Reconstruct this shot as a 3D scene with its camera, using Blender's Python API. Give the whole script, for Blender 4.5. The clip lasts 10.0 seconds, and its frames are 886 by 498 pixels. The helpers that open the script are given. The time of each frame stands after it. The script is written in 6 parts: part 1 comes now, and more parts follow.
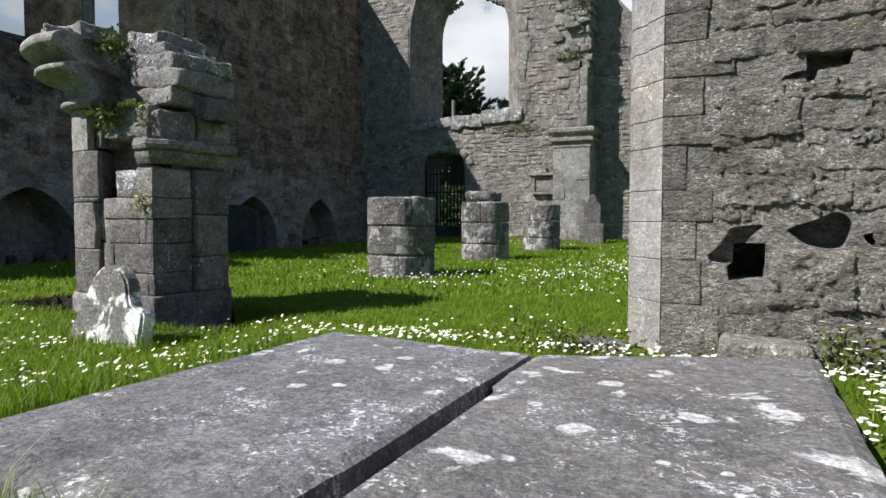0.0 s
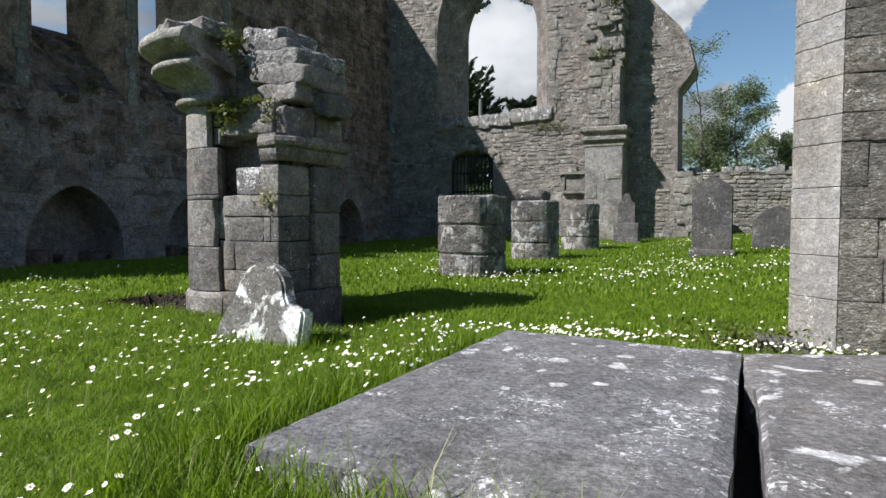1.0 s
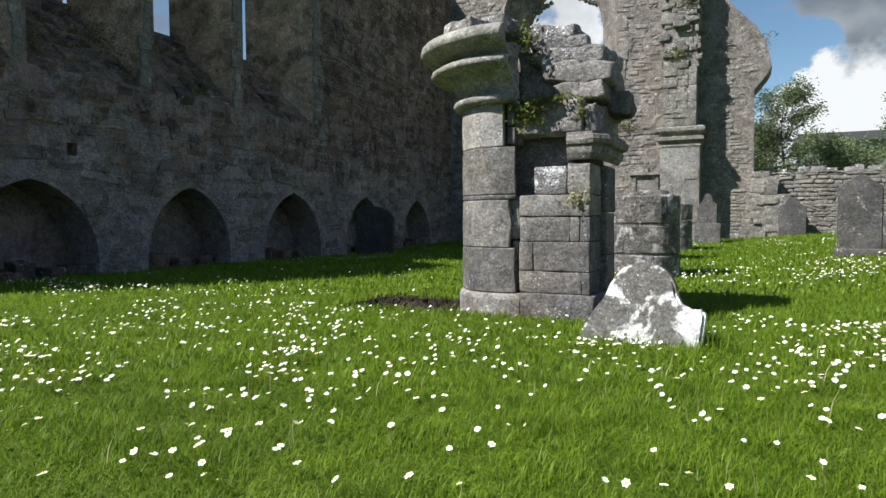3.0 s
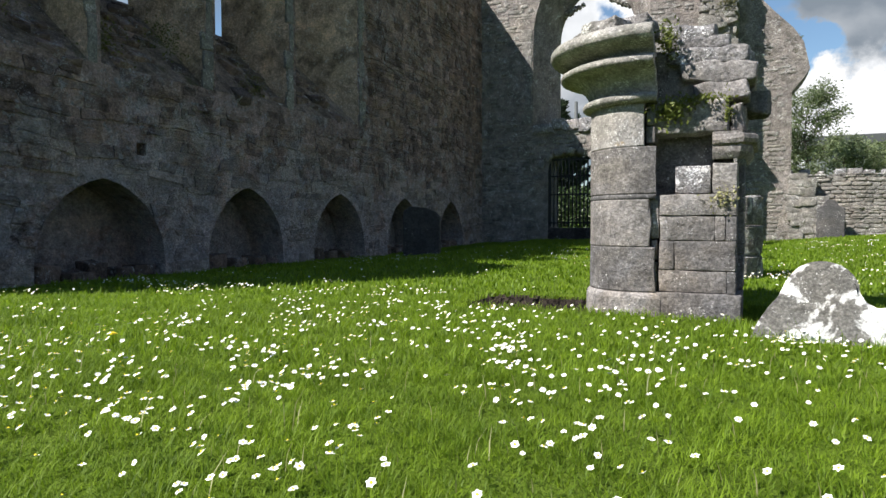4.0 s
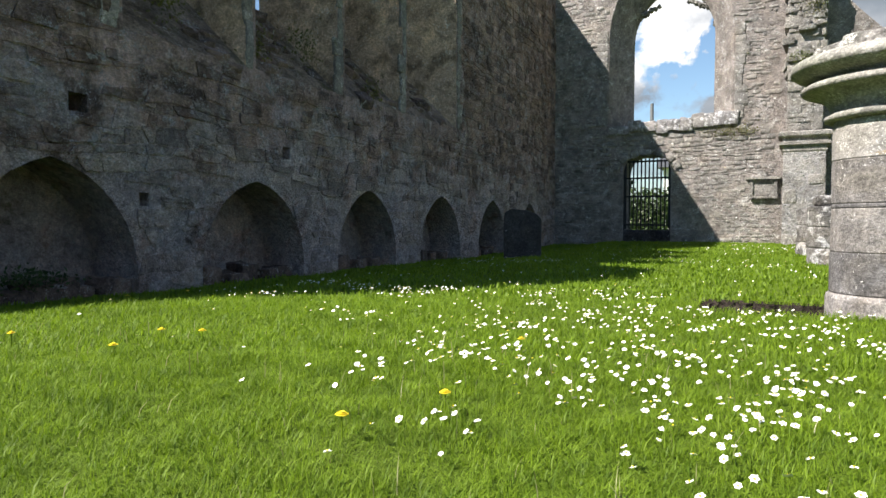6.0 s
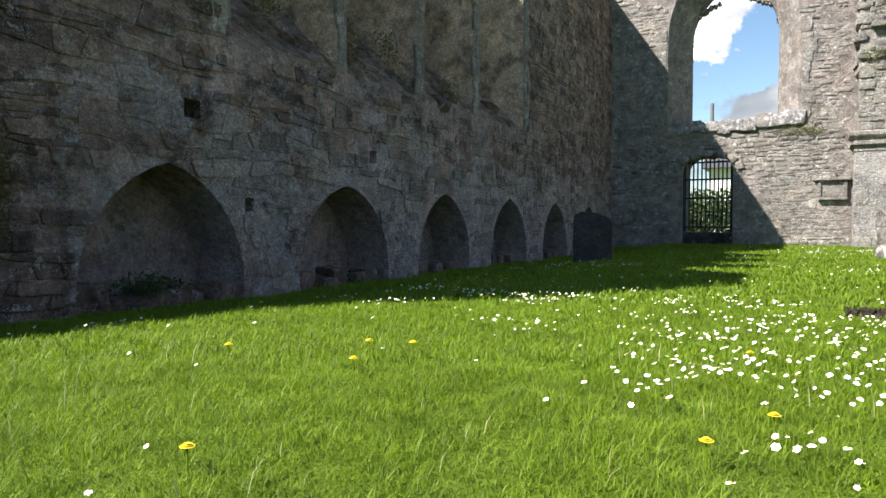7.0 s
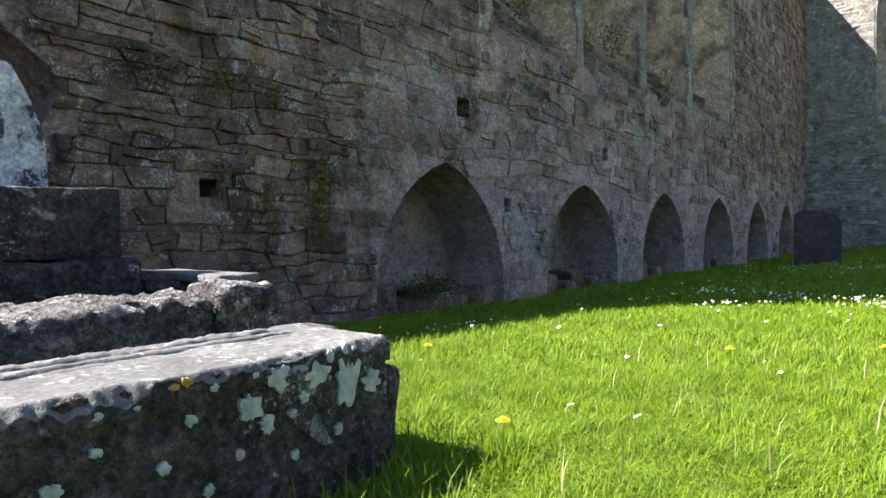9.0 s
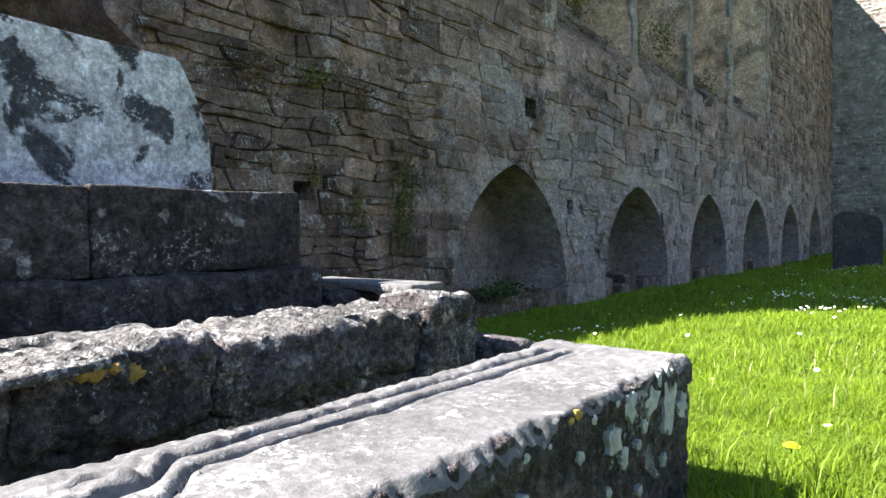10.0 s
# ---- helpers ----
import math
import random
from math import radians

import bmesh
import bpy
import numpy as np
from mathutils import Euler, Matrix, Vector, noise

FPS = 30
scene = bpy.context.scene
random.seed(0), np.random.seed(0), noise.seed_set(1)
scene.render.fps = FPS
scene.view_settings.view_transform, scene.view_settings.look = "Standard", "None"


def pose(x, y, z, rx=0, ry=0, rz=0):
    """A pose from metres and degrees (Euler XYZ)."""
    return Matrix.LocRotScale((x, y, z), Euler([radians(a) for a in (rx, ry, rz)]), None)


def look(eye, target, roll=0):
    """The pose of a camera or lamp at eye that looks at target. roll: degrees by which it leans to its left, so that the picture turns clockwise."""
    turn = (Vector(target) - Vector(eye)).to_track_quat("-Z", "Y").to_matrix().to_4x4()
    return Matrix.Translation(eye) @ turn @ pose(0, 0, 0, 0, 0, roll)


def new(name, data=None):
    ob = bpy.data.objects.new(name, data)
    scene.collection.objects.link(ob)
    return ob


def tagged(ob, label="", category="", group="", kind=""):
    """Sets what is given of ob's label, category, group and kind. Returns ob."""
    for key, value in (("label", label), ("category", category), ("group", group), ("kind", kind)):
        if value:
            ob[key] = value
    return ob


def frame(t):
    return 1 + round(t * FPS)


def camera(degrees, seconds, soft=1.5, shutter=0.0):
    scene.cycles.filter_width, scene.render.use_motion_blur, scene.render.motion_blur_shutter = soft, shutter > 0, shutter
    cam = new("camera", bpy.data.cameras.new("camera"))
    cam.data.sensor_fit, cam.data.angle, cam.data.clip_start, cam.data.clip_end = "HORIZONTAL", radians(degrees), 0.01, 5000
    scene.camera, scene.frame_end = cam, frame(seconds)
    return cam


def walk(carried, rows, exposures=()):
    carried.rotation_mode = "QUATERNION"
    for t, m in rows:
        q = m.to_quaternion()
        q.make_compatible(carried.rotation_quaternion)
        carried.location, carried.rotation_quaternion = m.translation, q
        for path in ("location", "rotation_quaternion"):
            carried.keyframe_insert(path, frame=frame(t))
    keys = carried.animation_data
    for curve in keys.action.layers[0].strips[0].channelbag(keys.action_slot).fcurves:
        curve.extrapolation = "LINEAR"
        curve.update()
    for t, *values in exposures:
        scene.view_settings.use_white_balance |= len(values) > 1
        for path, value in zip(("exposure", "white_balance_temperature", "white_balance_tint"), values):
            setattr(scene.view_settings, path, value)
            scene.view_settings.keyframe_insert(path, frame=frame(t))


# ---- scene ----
cam = camera(68.8, 10.0)
PATH = [
    (0, (1.866, 0.789, 0.552), (0.995, 2.587, 0.458), -0.0),
    (0.5, (1.588, 0.666, 0.55), (0.719, 2.465, 0.455), 0.0),
    (1, (1.233, 0.523, 0.541), (0.365, 2.322, 0.446), -0.0),
    (1.5, (0.891, 0.381, 0.537), (0.025, 2.181, 0.444), -0.1),
    (2, (0.48, 0.197, 0.534), (-0.38, 2.001, 0.443), -0.2),
    (2.5, (0.126, 0.026, 0.533), (-0.732, 1.83, 0.444), -0.2),
    (3, (-0.276, -0.137, 0.531), (-1.136, 1.667, 0.443), -0.3),
    (4.5, (-1.269, -0.653, 0.515), (-2.135, 1.148, 0.435), -0.0),
    (5, (-1.578, -0.845, 0.523), (-2.459, 0.949, 0.442), 0.0),
    (5.5, (-1.852, -1.009, 0.537), (-2.745, 0.779, 0.455), 0.0),
    (7, (-2.796, -1.417, 0.583), (-3.782, 0.321, 0.506), -0.1),
    (7.5, (-3.088, -1.536, 0.564), (-4.135, 0.167, 0.494), -0.4),
    (8, (-3.39, -1.662, 0.542), (-4.525, -0.016, 0.48), -0.6),
    (8.5, (-3.662, -1.78, 0.54), (-4.878, -0.193, 0.481), -0.7),
    (9, (-3.965, -1.897, 0.533), (-5.253, -0.369, 0.481), -0.9),
    (9.5, (-4.188, -2.016, 0.535), (-5.481, -0.491, 0.486), -1.0),
    (10, (-4.425, -2.151, 0.556), (-5.716, -0.624, 0.507), -0.9),
]
walk(cam, [(t, look(eye, target, roll)) for t, eye, target, roll in PATH],
     [(0, 0.7, 6250, 9), (2, 0.66, 6200, 8), (3, 0.77, 6300, 7), (4.5, 1.15, 6500, 10), (5.5, 1.29, 6600, 10), (7, 1.52, 6600, 10), (8.5, 2.02, 6650, 10), (9.3, 2.36, 6650, 11), (10, 2.48, 6650, 12)])

# ---- world, sun ----
SUN = Vector((0.65, 0.69, -1.0)).normalized()
world = bpy.data.worlds.new("world")
scene.world = world
world.use_nodes = True
wn, wl = world.node_tree.nodes, world.node_tree.links
sky = wn.new("ShaderNodeTexSky")
sky.sky_type, sky.sun_disc = "NISHITA", False
sky.sun_elevation = math.asin(-SUN.z)
sky.sun_rotation = math.atan2(-SUN.x, -SUN.y)
sky.air_density, sky.dust_density = 1.0, 0.15
tc = wn.new("ShaderNodeTexCoord")
mp = wn.new("ShaderNodeMapping")
mp.inputs["Scale"].default_value = (1.0, 1.0, 2.1)
mp.inputs["Location"].default_value = (0.35, 0.1, 0.2)
cn = wn.new("ShaderNodeTexNoise")
cn.inputs["Scale"].default_value, cn.inputs["Detail"].default_value = 3.1, 9
cn.inputs["Roughness"].default_value, cn.inputs["Distortion"].default_value = 0.52, 0.25
cr = wn.new("ShaderNodeValToRGB")
cr.color_ramp.elements[0].position, cr.color_ramp.elements[1].position = 0.48, 0.58
cs = wn.new("ShaderNodeTexNoise")
cs.inputs["Scale"].default_value, cs.inputs["Detail"].default_value = 2.2, 5
cc = wn.new("ShaderNodeValToRGB")
cc.color_ramp.elements[0].position, cc.color_ramp.elements[1].position = 0.46, 0.8
cc.color_ramp.elements[0].color, cc.color_ramp.elements[1].color = (3.0, 3.5, 4.1, 1), (13.0, 13.0, 13.2, 1)
cm = wn.new("ShaderNodeMix")
cm.data_type = "RGBA"
wl.new(tc.outputs["Generated"], mp.inputs["Vector"])
wl.new(mp.outputs[0], cn.inputs["Vector"])
wl.new(mp.outputs[0], cs.inputs["Vector"])
sep = wn.new("ShaderNodeSeparateXYZ")
low = wn.new("ShaderNodeMath")
low.operation = "MULTIPLY_ADD"
low.inputs[1].default_value, low.inputs[2].default_value = -0.3, 0.0
cov = wn.new("ShaderNodeMath")
cov.operation = "ADD"
wl.new(tc.outputs["Generated"], sep.inputs[0])
wl.new(sep.outputs[2], low.inputs[0])
wl.new(low.outputs[0], cov.inputs[0])
wl.new(cn.outputs["Fac"], cov.inputs[1])


def sky_add(src, amount, towards, size):
    """Adds to src a soft swelling round one direction of the sky."""
    sc = wn.new("ShaderNodeVectorMath")
    sc.operation = "MULTIPLY"
    sc.inputs[1].default_value = (1, 1, 1.7)
    wl.new(warped.outputs[0], sc.inputs[0])
    di = wn.new("ShaderNodeVectorMath")
    di.operation = "DISTANCE"
    di.inputs[1].default_value = (towards[0], towards[1], towards[2] * 1.7)
    wl.new(sc.outputs[0], di.inputs[0])
    mr = wn.new("ShaderNodeMapRange")
    mr.interpolation_type = "SMOOTHSTEP"
    mr.inputs["From Min"].default_value, mr.inputs["From Max"].default_value = size, 0.0
    mr.inputs["To Max"].default_value = amount
    wl.new(di.outputs["Value"], mr.inputs["Value"])
    ad = wn.new("ShaderNodeMath")
    wl.new(src, ad.inputs[0])
    wl.new(mr.outputs[0], ad.inputs[1])
    return ad.outputs[0]


wt = wn.new("ShaderNodeTexNoise")
wt.inputs["Scale"].default_value, wt.inputs["Detail"].default_value, wt.inputs["Roughness"].default_value = 7.0, 8, 0.6
wl.new(tc.outputs["Generated"], wt.inputs["Vector"])
wsub = wn.new("ShaderNodeVectorMath")
wsub.operation = "MULTIPLY_ADD"
wsub.inputs[1].default_value, wsub.inputs[2].default_value = (0.3, 0.3, 0.3), (-0.15, -0.15, -0.15)
wl.new(wt.outputs["Color"], wsub.inputs[0])
warped = wn.new("ShaderNodeVectorMath")
wl.new(tc.outputs["Generated"], warped.inputs[0])
wl.new(wsub.outputs[0], warped.inputs[1])
# a clear blue gap to the north, a white cumulus low in it, grey cloud over it
cover, shade = cov.outputs[0], cs.outputs["Fac"]
cover = sky_add(cover, -0.34, (0.0, 0.975, 0.21), 0.16)
cover = sky_add(cover, 0.26, (-0.07, 0.985, 0.13), 0.1)
cover = sky_add(cover, 0.2, (-0.2, 0.955, 0.2), 0.1)
cover = sky_add(cover, 0.42, (0.12, 0.98, 0.10), 0.17)
cover = sky_add(cover, 0.5, (0.16, 0.955, 0.3), 0.2)
cover = sky_add(cover, 0.3, (-0.4, 0.88, 0.26), 0.25)
cover = sky_add(cover, 0.45, (-0.13, 0.95, 0.3), 0.14)
cover = sky_add(cover, 0.3, (-0.29, 0.93, 0.22), 0.17)
shade = sky_add(shade, 0.7, (0.11, 0.985, 0.11), 0.19)
shade = sky_add(shade, -0.1, (0.18, 0.95, 0.32), 0.24)
shade = sky_add(shade, 0.2, (-0.42, 0.87, 0.26), 0.3)
shade = sky_add(shade, 0.35, (-0.15, 0.955, 0.25), 0.12)
wl.new(cover, cr.inputs[0])
wl.new(shade, cc.inputs[0])
wl.new(cr.outputs[0], cm.inputs["Factor"])
tint = wn.new("ShaderNodeMix")
tint.data_type, tint.blend_type = "RGBA", "MULTIPLY"
tint.inputs["Factor"].default_value = 1.0
tint.inputs["B"].default_value = (1.36, 1.5, 1.56, 1)
wl.new(sky.outputs[0], tint.inputs["A"])
wl.new(tint.outputs["Result"], cm.inputs["A"])
wl.new(cc.outputs[0], cm.inputs["B"])
wl.new(cm.outputs["Result"], wn["Background"].inputs["Color"])
wn["Background"].inputs["Strength"].default_value = 0.043
sun = new("sun", bpy.data.lights.new("sun", "SUN"))
sun.data.energy, sun.data.angle, sun.data.color = 5.0, radians(0.53), (1.0, 0.962, 0.91)
sun.matrix_world = look((0, 0, 20), Vector((0, 0, 20)) + SUN)


# ---- materials ----
def nodes_of(name):
    m = bpy.data.materials.new(name)
    m.use_nodes = True
    t = m.node_tree
    return m, t.nodes, t.links, t.nodes["Principled BSDF"]


def ramp(n, l, src, stops, interp="LINEAR"):
    r = n.new("ShaderNodeValToRGB")
    r.color_ramp.interpolation = interp
    e = r.color_ramp.elements
    while len(e) < len(stops):
        e.new(0.5)
    for k, (p, c) in zip(e, stops):
        k.position = p
        k.color = (*c, 1) if len(c) == 3 else c
    l.new(src, r.inputs[0])
    return r.outputs[0]


def noise_tex(n, l, vec, scale, detail=5, rough=0.55, dist=0.0):
    t = n.new("ShaderNodeTexNoise")
    t.inputs["Scale"].default_value, t.inputs["Detail"].default_value = scale, detail
    t.inputs["Roughness"].default_value, t.inputs["Distortion"].default_value = rough, dist
    l.new(vec, t.inputs["Vector"])
    return t.outputs["Fac"]


def mixc(n, l, fac, a, b, mode="MIX"):
    m = n.new("ShaderNodeMix")
    m.data_type, m.blend_type = "RGBA", mode
    for sock, v in (("Factor", fac), ("A", a), ("B", b)):
        if isinstance(v, (int, float)):
            m.inputs[sock].default_value = v
        elif isinstance(v, tuple):
            m.inputs[sock].default_value = (*v, 1)
        else:
            l.new(v, m.inputs[sock])
    return m.outputs["Result"]


def grey(v):
    return (v, v, v)


def stone_material(name, dark, light, lichen=0.0, lichen_size=12.0, moss=0.0, grain=40.0, bump=0.5, island=False, pits=0.0,
                   white=(0.62, 0.62, 0.58), ochre=0.0, tint=0.35, rough=0.9, stretch=1.0, lichen_noise=0.0, speck=0.0, patch=0.0, relief=0.012, wobble=2.2, hue=0.75, fleck=0.48, lump=1.1, streak=0.0, dust=0.6, lime=0.0):
    """Weathered limestone: stains, grain, pits, crusts of lichen and patches of moss, in world space."""
    dark, light = tuple(x * 0.8 for x in dark), tuple(x * 0.85 for x in light)
    m, n, l, b = nodes_of(name)
    g = n.new("ShaderNodeNewGeometry")
    mapn = n.new("ShaderNodeMapping")
    mapn.inputs["Scale"].default_value = (1, 1, stretch)
    l.new(g.outputs["Position"], mapn.inputs["Vector"])
    p = mapn.outputs[0]
    big = noise_tex(n, l, p, 2.3, 6, 0.6)
    mid = noise_tex(n, l, p, 11, 6, 0.65)
    fine = noise_tex(n, l, p, grain, 5, 0.7)
    c = ramp(n, l, mid, [(0.3, dark), (0.72, light)])
    avg = tuple((x + y) / 2 for x, y in zip(dark, light))
    c = mixc(n, l, ramp(n, l, big, [(0.35, grey(0.0)), (0.7, grey(0.75))]), c, tuple(x * 0.55 for x in avg))
    c = mixc(n, l, ramp(n, l, fine, [(0.35, grey(0.0)), (0.75, grey(0.6))]), c, light)
    if patch > 0:
        pn = noise_tex(n, l, p, 1.35, 8, 0.7)
        c = mixc(n, l, ramp(n, l, pn, [(0.5, grey(0)), (0.66, grey(patch))]), c, tuple(x * 1.25 for x in light))
        pd = noise_tex(n, l, p, 3.1, 7, 0.68)
        c = mixc(n, l, ramp(n, l, pd, [(0.48, grey(0)), (0.63, grey(patch))]), c, tuple(x * 0.5 for x in dark))
    if streak > 0:
        runs = n.new("ShaderNodeMapping")
        runs.inputs["Scale"].default_value = (1, 1, 0.22)
        l.new(g.outputs["Position"], runs.inputs["Vector"])
        rn = noise_tex(n, l, runs.outputs[0], 2.6, 6, 0.62)
        c = mixc(n, l, ramp(n, l, rn, [(0.52, grey(0)), (0.68, grey(streak))]), c, tuple(x * 1.2 for x in light))
        rd = noise_tex(n, l, runs.outputs[0], 4.3, 6, 0.66)
        c = mixc(n, l, ramp(n, l, rd, [(0.52, grey(0)), (0.7, grey(streak))]), c, tuple(x * 0.6 for x in dark))
    if lime > 0:
        # remains of lime plaster, most of it left low down on the wall
        sz = n.new("ShaderNodeSeparateXYZ")
        l.new(g.outputs["Position"], sz.inputs[0])
        lz = n.new("ShaderNodeMapRange")
        lz.inputs["From Min"].default_value, lz.inputs["From Max"].default_value = 0.9, 2.4
        lz.inputs["To Min"].default_value, lz.inputs["To Max"].default_value = 0.11, -0.09
        l.new(sz.outputs[2], lz.inputs["Value"])
        ly = n.new("ShaderNodeMapRange")
        ly.inputs["From Min"].default_value, ly.inputs["From Max"].default_value = 0.5, 1.6
        ly.inputs["To Min"].default_value, ly.inputs["To Max"].default_value = -0.25, 0.0
        l.new(sz.outputs[1], ly.inputs["Value"])
        lb = n.new("ShaderNodeMath")
        l.new(lz.outputs[0], lb.inputs[0])
        l.new(ly.outputs[0], lb.inputs[1])
        la = n.new("ShaderNodeMath")
        l.new(noise_tex(n, l, g.outputs["Position"], 2.1, 9, 0.68, 0.3), la.inputs[0])
        l.new(lb.outputs[0], la.inputs[1])
        c = mixc(n, l, ramp(n, l, la.outputs[0], [(0.5, grey(0)), (0.57, grey(lime))]), c, mixc(n, l, ramp(n, l, mid, [(0.3, grey(0)), (0.65, grey(1))]), (0.26, 0.245, 0.235), (0.64, 0.61, 0.585)))
    rnd = g.outputs["Random Per Island"]
    if not island:
        oi = n.new("ShaderNodeObjectInfo")
        rnd = oi.outputs["Random"]
    c = mixc(n, l, tint, c, ramp(n, l, rnd, [(0.0, grey(0.35)), (0.5, (0.66, 0.62, 0.56)), (1.0, (1.0, 0.97, 0.9))]), "MULTIPLY")
    height = fine
    if ochre > 0:
        o = noise_tex(n, l, p, 4.7, 5, 0.6, 0.3)
        c = mixc(n, l, ramp(n, l, o, [(0.72 - ochre, grey(0)), (0.76 - ochre * 0.5, grey(0.5))]), c, (0.28, 0.19, 0.06))
    if lichen > 0:
        wob = n.new("ShaderNodeTexNoise")
        wob.inputs["Scale"].default_value, wob.inputs["Detail"].default_value = lichen_size * 1.6, 4
        l.new(g.outputs["Position"], wob.inputs["Vector"])
        add = n.new("ShaderNodeMix")
        add.data_type, add.blend_type = "RGBA", "ADD"
        add.inputs["Factor"].default_value = wobble / lichen_size
        l.new(g.outputs["Position"], add.inputs["A"])
        l.new(wob.outputs["Color"], add.inputs["B"])
        vo = n.new("ShaderNodeTexVoronoi")
        vo.inputs["Scale"].default_value = lichen_size
        l.new(add.outputs["Result"], vo.inputs["Vector"])
        sel = n.new("ShaderNodeSeparateColor")
        l.new(vo.outputs["Color"], sel.inputs[0])
        size = n.new("ShaderNodeMath")
        size.operation = "MULTIPLY_ADD"
        l.new(sel.outputs[0], size.inputs[0])
        size.inputs[1].default_value, size.inputs[2].default_value = 0.75, lichen - 0.75
        dd = n.new("ShaderNodeMath")
        dd.operation = "SUBTRACT"
        l.new(size.outputs[0], dd.inputs[0])
        l.new(vo.outputs["Distance"], dd.inputs[1])
        msk = ramp(n, l, dd.outputs[0], [(0.0, grey(0)), (0.05, grey(0.92))])
        wc = mixc(n, l, ramp(n, l, fine, [(0.35, grey(0)), (0.7, grey(1))]), tuple(x * 0.7 for x in white), white)
        c = mixc(n, l, msk, c, wc)
    if lichen_noise > 0:
        ln = noise_tex(n, l, p, lichen_size * 0.55, 7, 0.62, 0.4)
        msk = ramp(n, l, ln, [(0.66 - lichen_noise * 0.3, grey(0)), (0.70 - lichen_noise * 0.3, grey(0.95))])
        wc = mixc(n, l, ramp(n, l, mid, [(0.35, grey(0)), (0.6, grey(1))]), tuple(x * 0.75 for x in white), white)
        c = mixc(n, l, msk, c, wc)
    if speck > 0:
        s1 = noise_tex(n, l, p, 85, 3, 0.7)
        s2 = noise_tex(n, l, p, 5.5, 6, 0.7, 0.5)
        sm = n.new("ShaderNodeMath")
        sm.operation = "MULTIPLY"
        l.new(s1, sm.inputs[0])
        l.new(s2, sm.inputs[1])
        msk = ramp(n, l, sm.outputs[0], [(0.36 - speck * 0.2, grey(0)), (0.40 - speck * 0.2, grey(0.85))])
        c = mixc(n, l, msk, c, white)
    if hue > 0:
        hn = noise_tex(n, l, g.outputs["Position"], 1.1, 7, 0.7, 0.4)
        hc = ramp(n, l, hn, [(0.28, (0.88, 0.86, 0.76)), (0.42, (1.04, 0.97, 0.95)), (0.52, (1.0, 0.97, 1.04)), (0.62, (1.1, 1.0, 0.98)), (0.75, (1.2, 1.0, 0.82))])
        c = mixc(n, l, hue, c, hc, "MULTIPLY")
        fl = noise_tex(n, l, p, 30, 4, 0.75)
        c = mixc(n, l, fleck, c, ramp(n, l, fl, [(0.32, grey(0.35)), (0.5, grey(0.98)), (0.68, grey(1.9))]), "MULTIPLY")
        f2 = noise_tex(n, l, p, 95, 3, 0.7)
        c = mixc(n, l, dust, c, ramp(n, l, f2, [(0.34, grey(0.45)), (0.5, grey(0.98)), (0.66, grey(1.7))]), "MULTIPLY")
    if moss > 0:
        mo = noise_tex(n, l, p, 1.9, 7, 0.68, 0.2)
        mk = ramp(n, l, mo, [(0.70 - moss * 0.25, grey(0)), (0.78 - moss * 0.22, grey(0.8))])
        c = mixc(n, l, mk, c, mixc(n, l, fine, (0.035, 0.04, 0.012), (0.10, 0.095, 0.03)))
    l.new(c, b.inputs["Base Color"])
    b.inputs["Roughness"].default_value = rough
    b.inputs["Specular IOR Level"].default_value = 0.25
    bp = n.new("ShaderNodeBump")
    bp.inputs["Strength"].default_value, bp.inputs["Distance"].default_value = bump, relief
    hsum = n.new("ShaderNodeMath")
    hsum.operation = "MULTIPLY_ADD"
    hsum.inputs[1].default_value = lump
    l.new(mid, hsum.inputs[0])
    l.new(height, hsum.inputs[2])
    out = hsum.outputs[0]
    if pits > 0:
        hollow = ramp(n, l, noise_tex(n, l, p, 27, 5, 0.68), [(0.22, grey(0.0)), (0.56, grey(1.0))])
        pm = n.new("ShaderNodeMath")
        pm.operation = "MULTIPLY_ADD"
        pm.inputs[1].default_value = pits * 2
        l.new(hollow, pm.inputs[0])
        l.new(out, pm.inputs[2])
        out = pm.outputs[0]
    l.new(out, bp.inputs["Height"])
    l.new(bp.outputs[0], b.inputs["Normal"])
    return m


def plain(name, col, rough=0.8, metal=0.0, vary=0.25, scale=20):
    m, n, l, b = nodes_of(name)
    g = n.new("ShaderNodeNewGeometry")
    f = noise_tex(n, l, g.outputs["Position"], scale, 5, 0.6)
    c = ramp(n, l, f, [(0.3, tuple(x * (1 - vary) for x in col)), (0.7, tuple(min(1, x * (1 + vary)) for x in col))])
    l.new(c, b.inputs["Base Color"])
    b.inputs["Roughness"].default_value, b.inputs["Metallic"].default_value = rough, metal
    return m


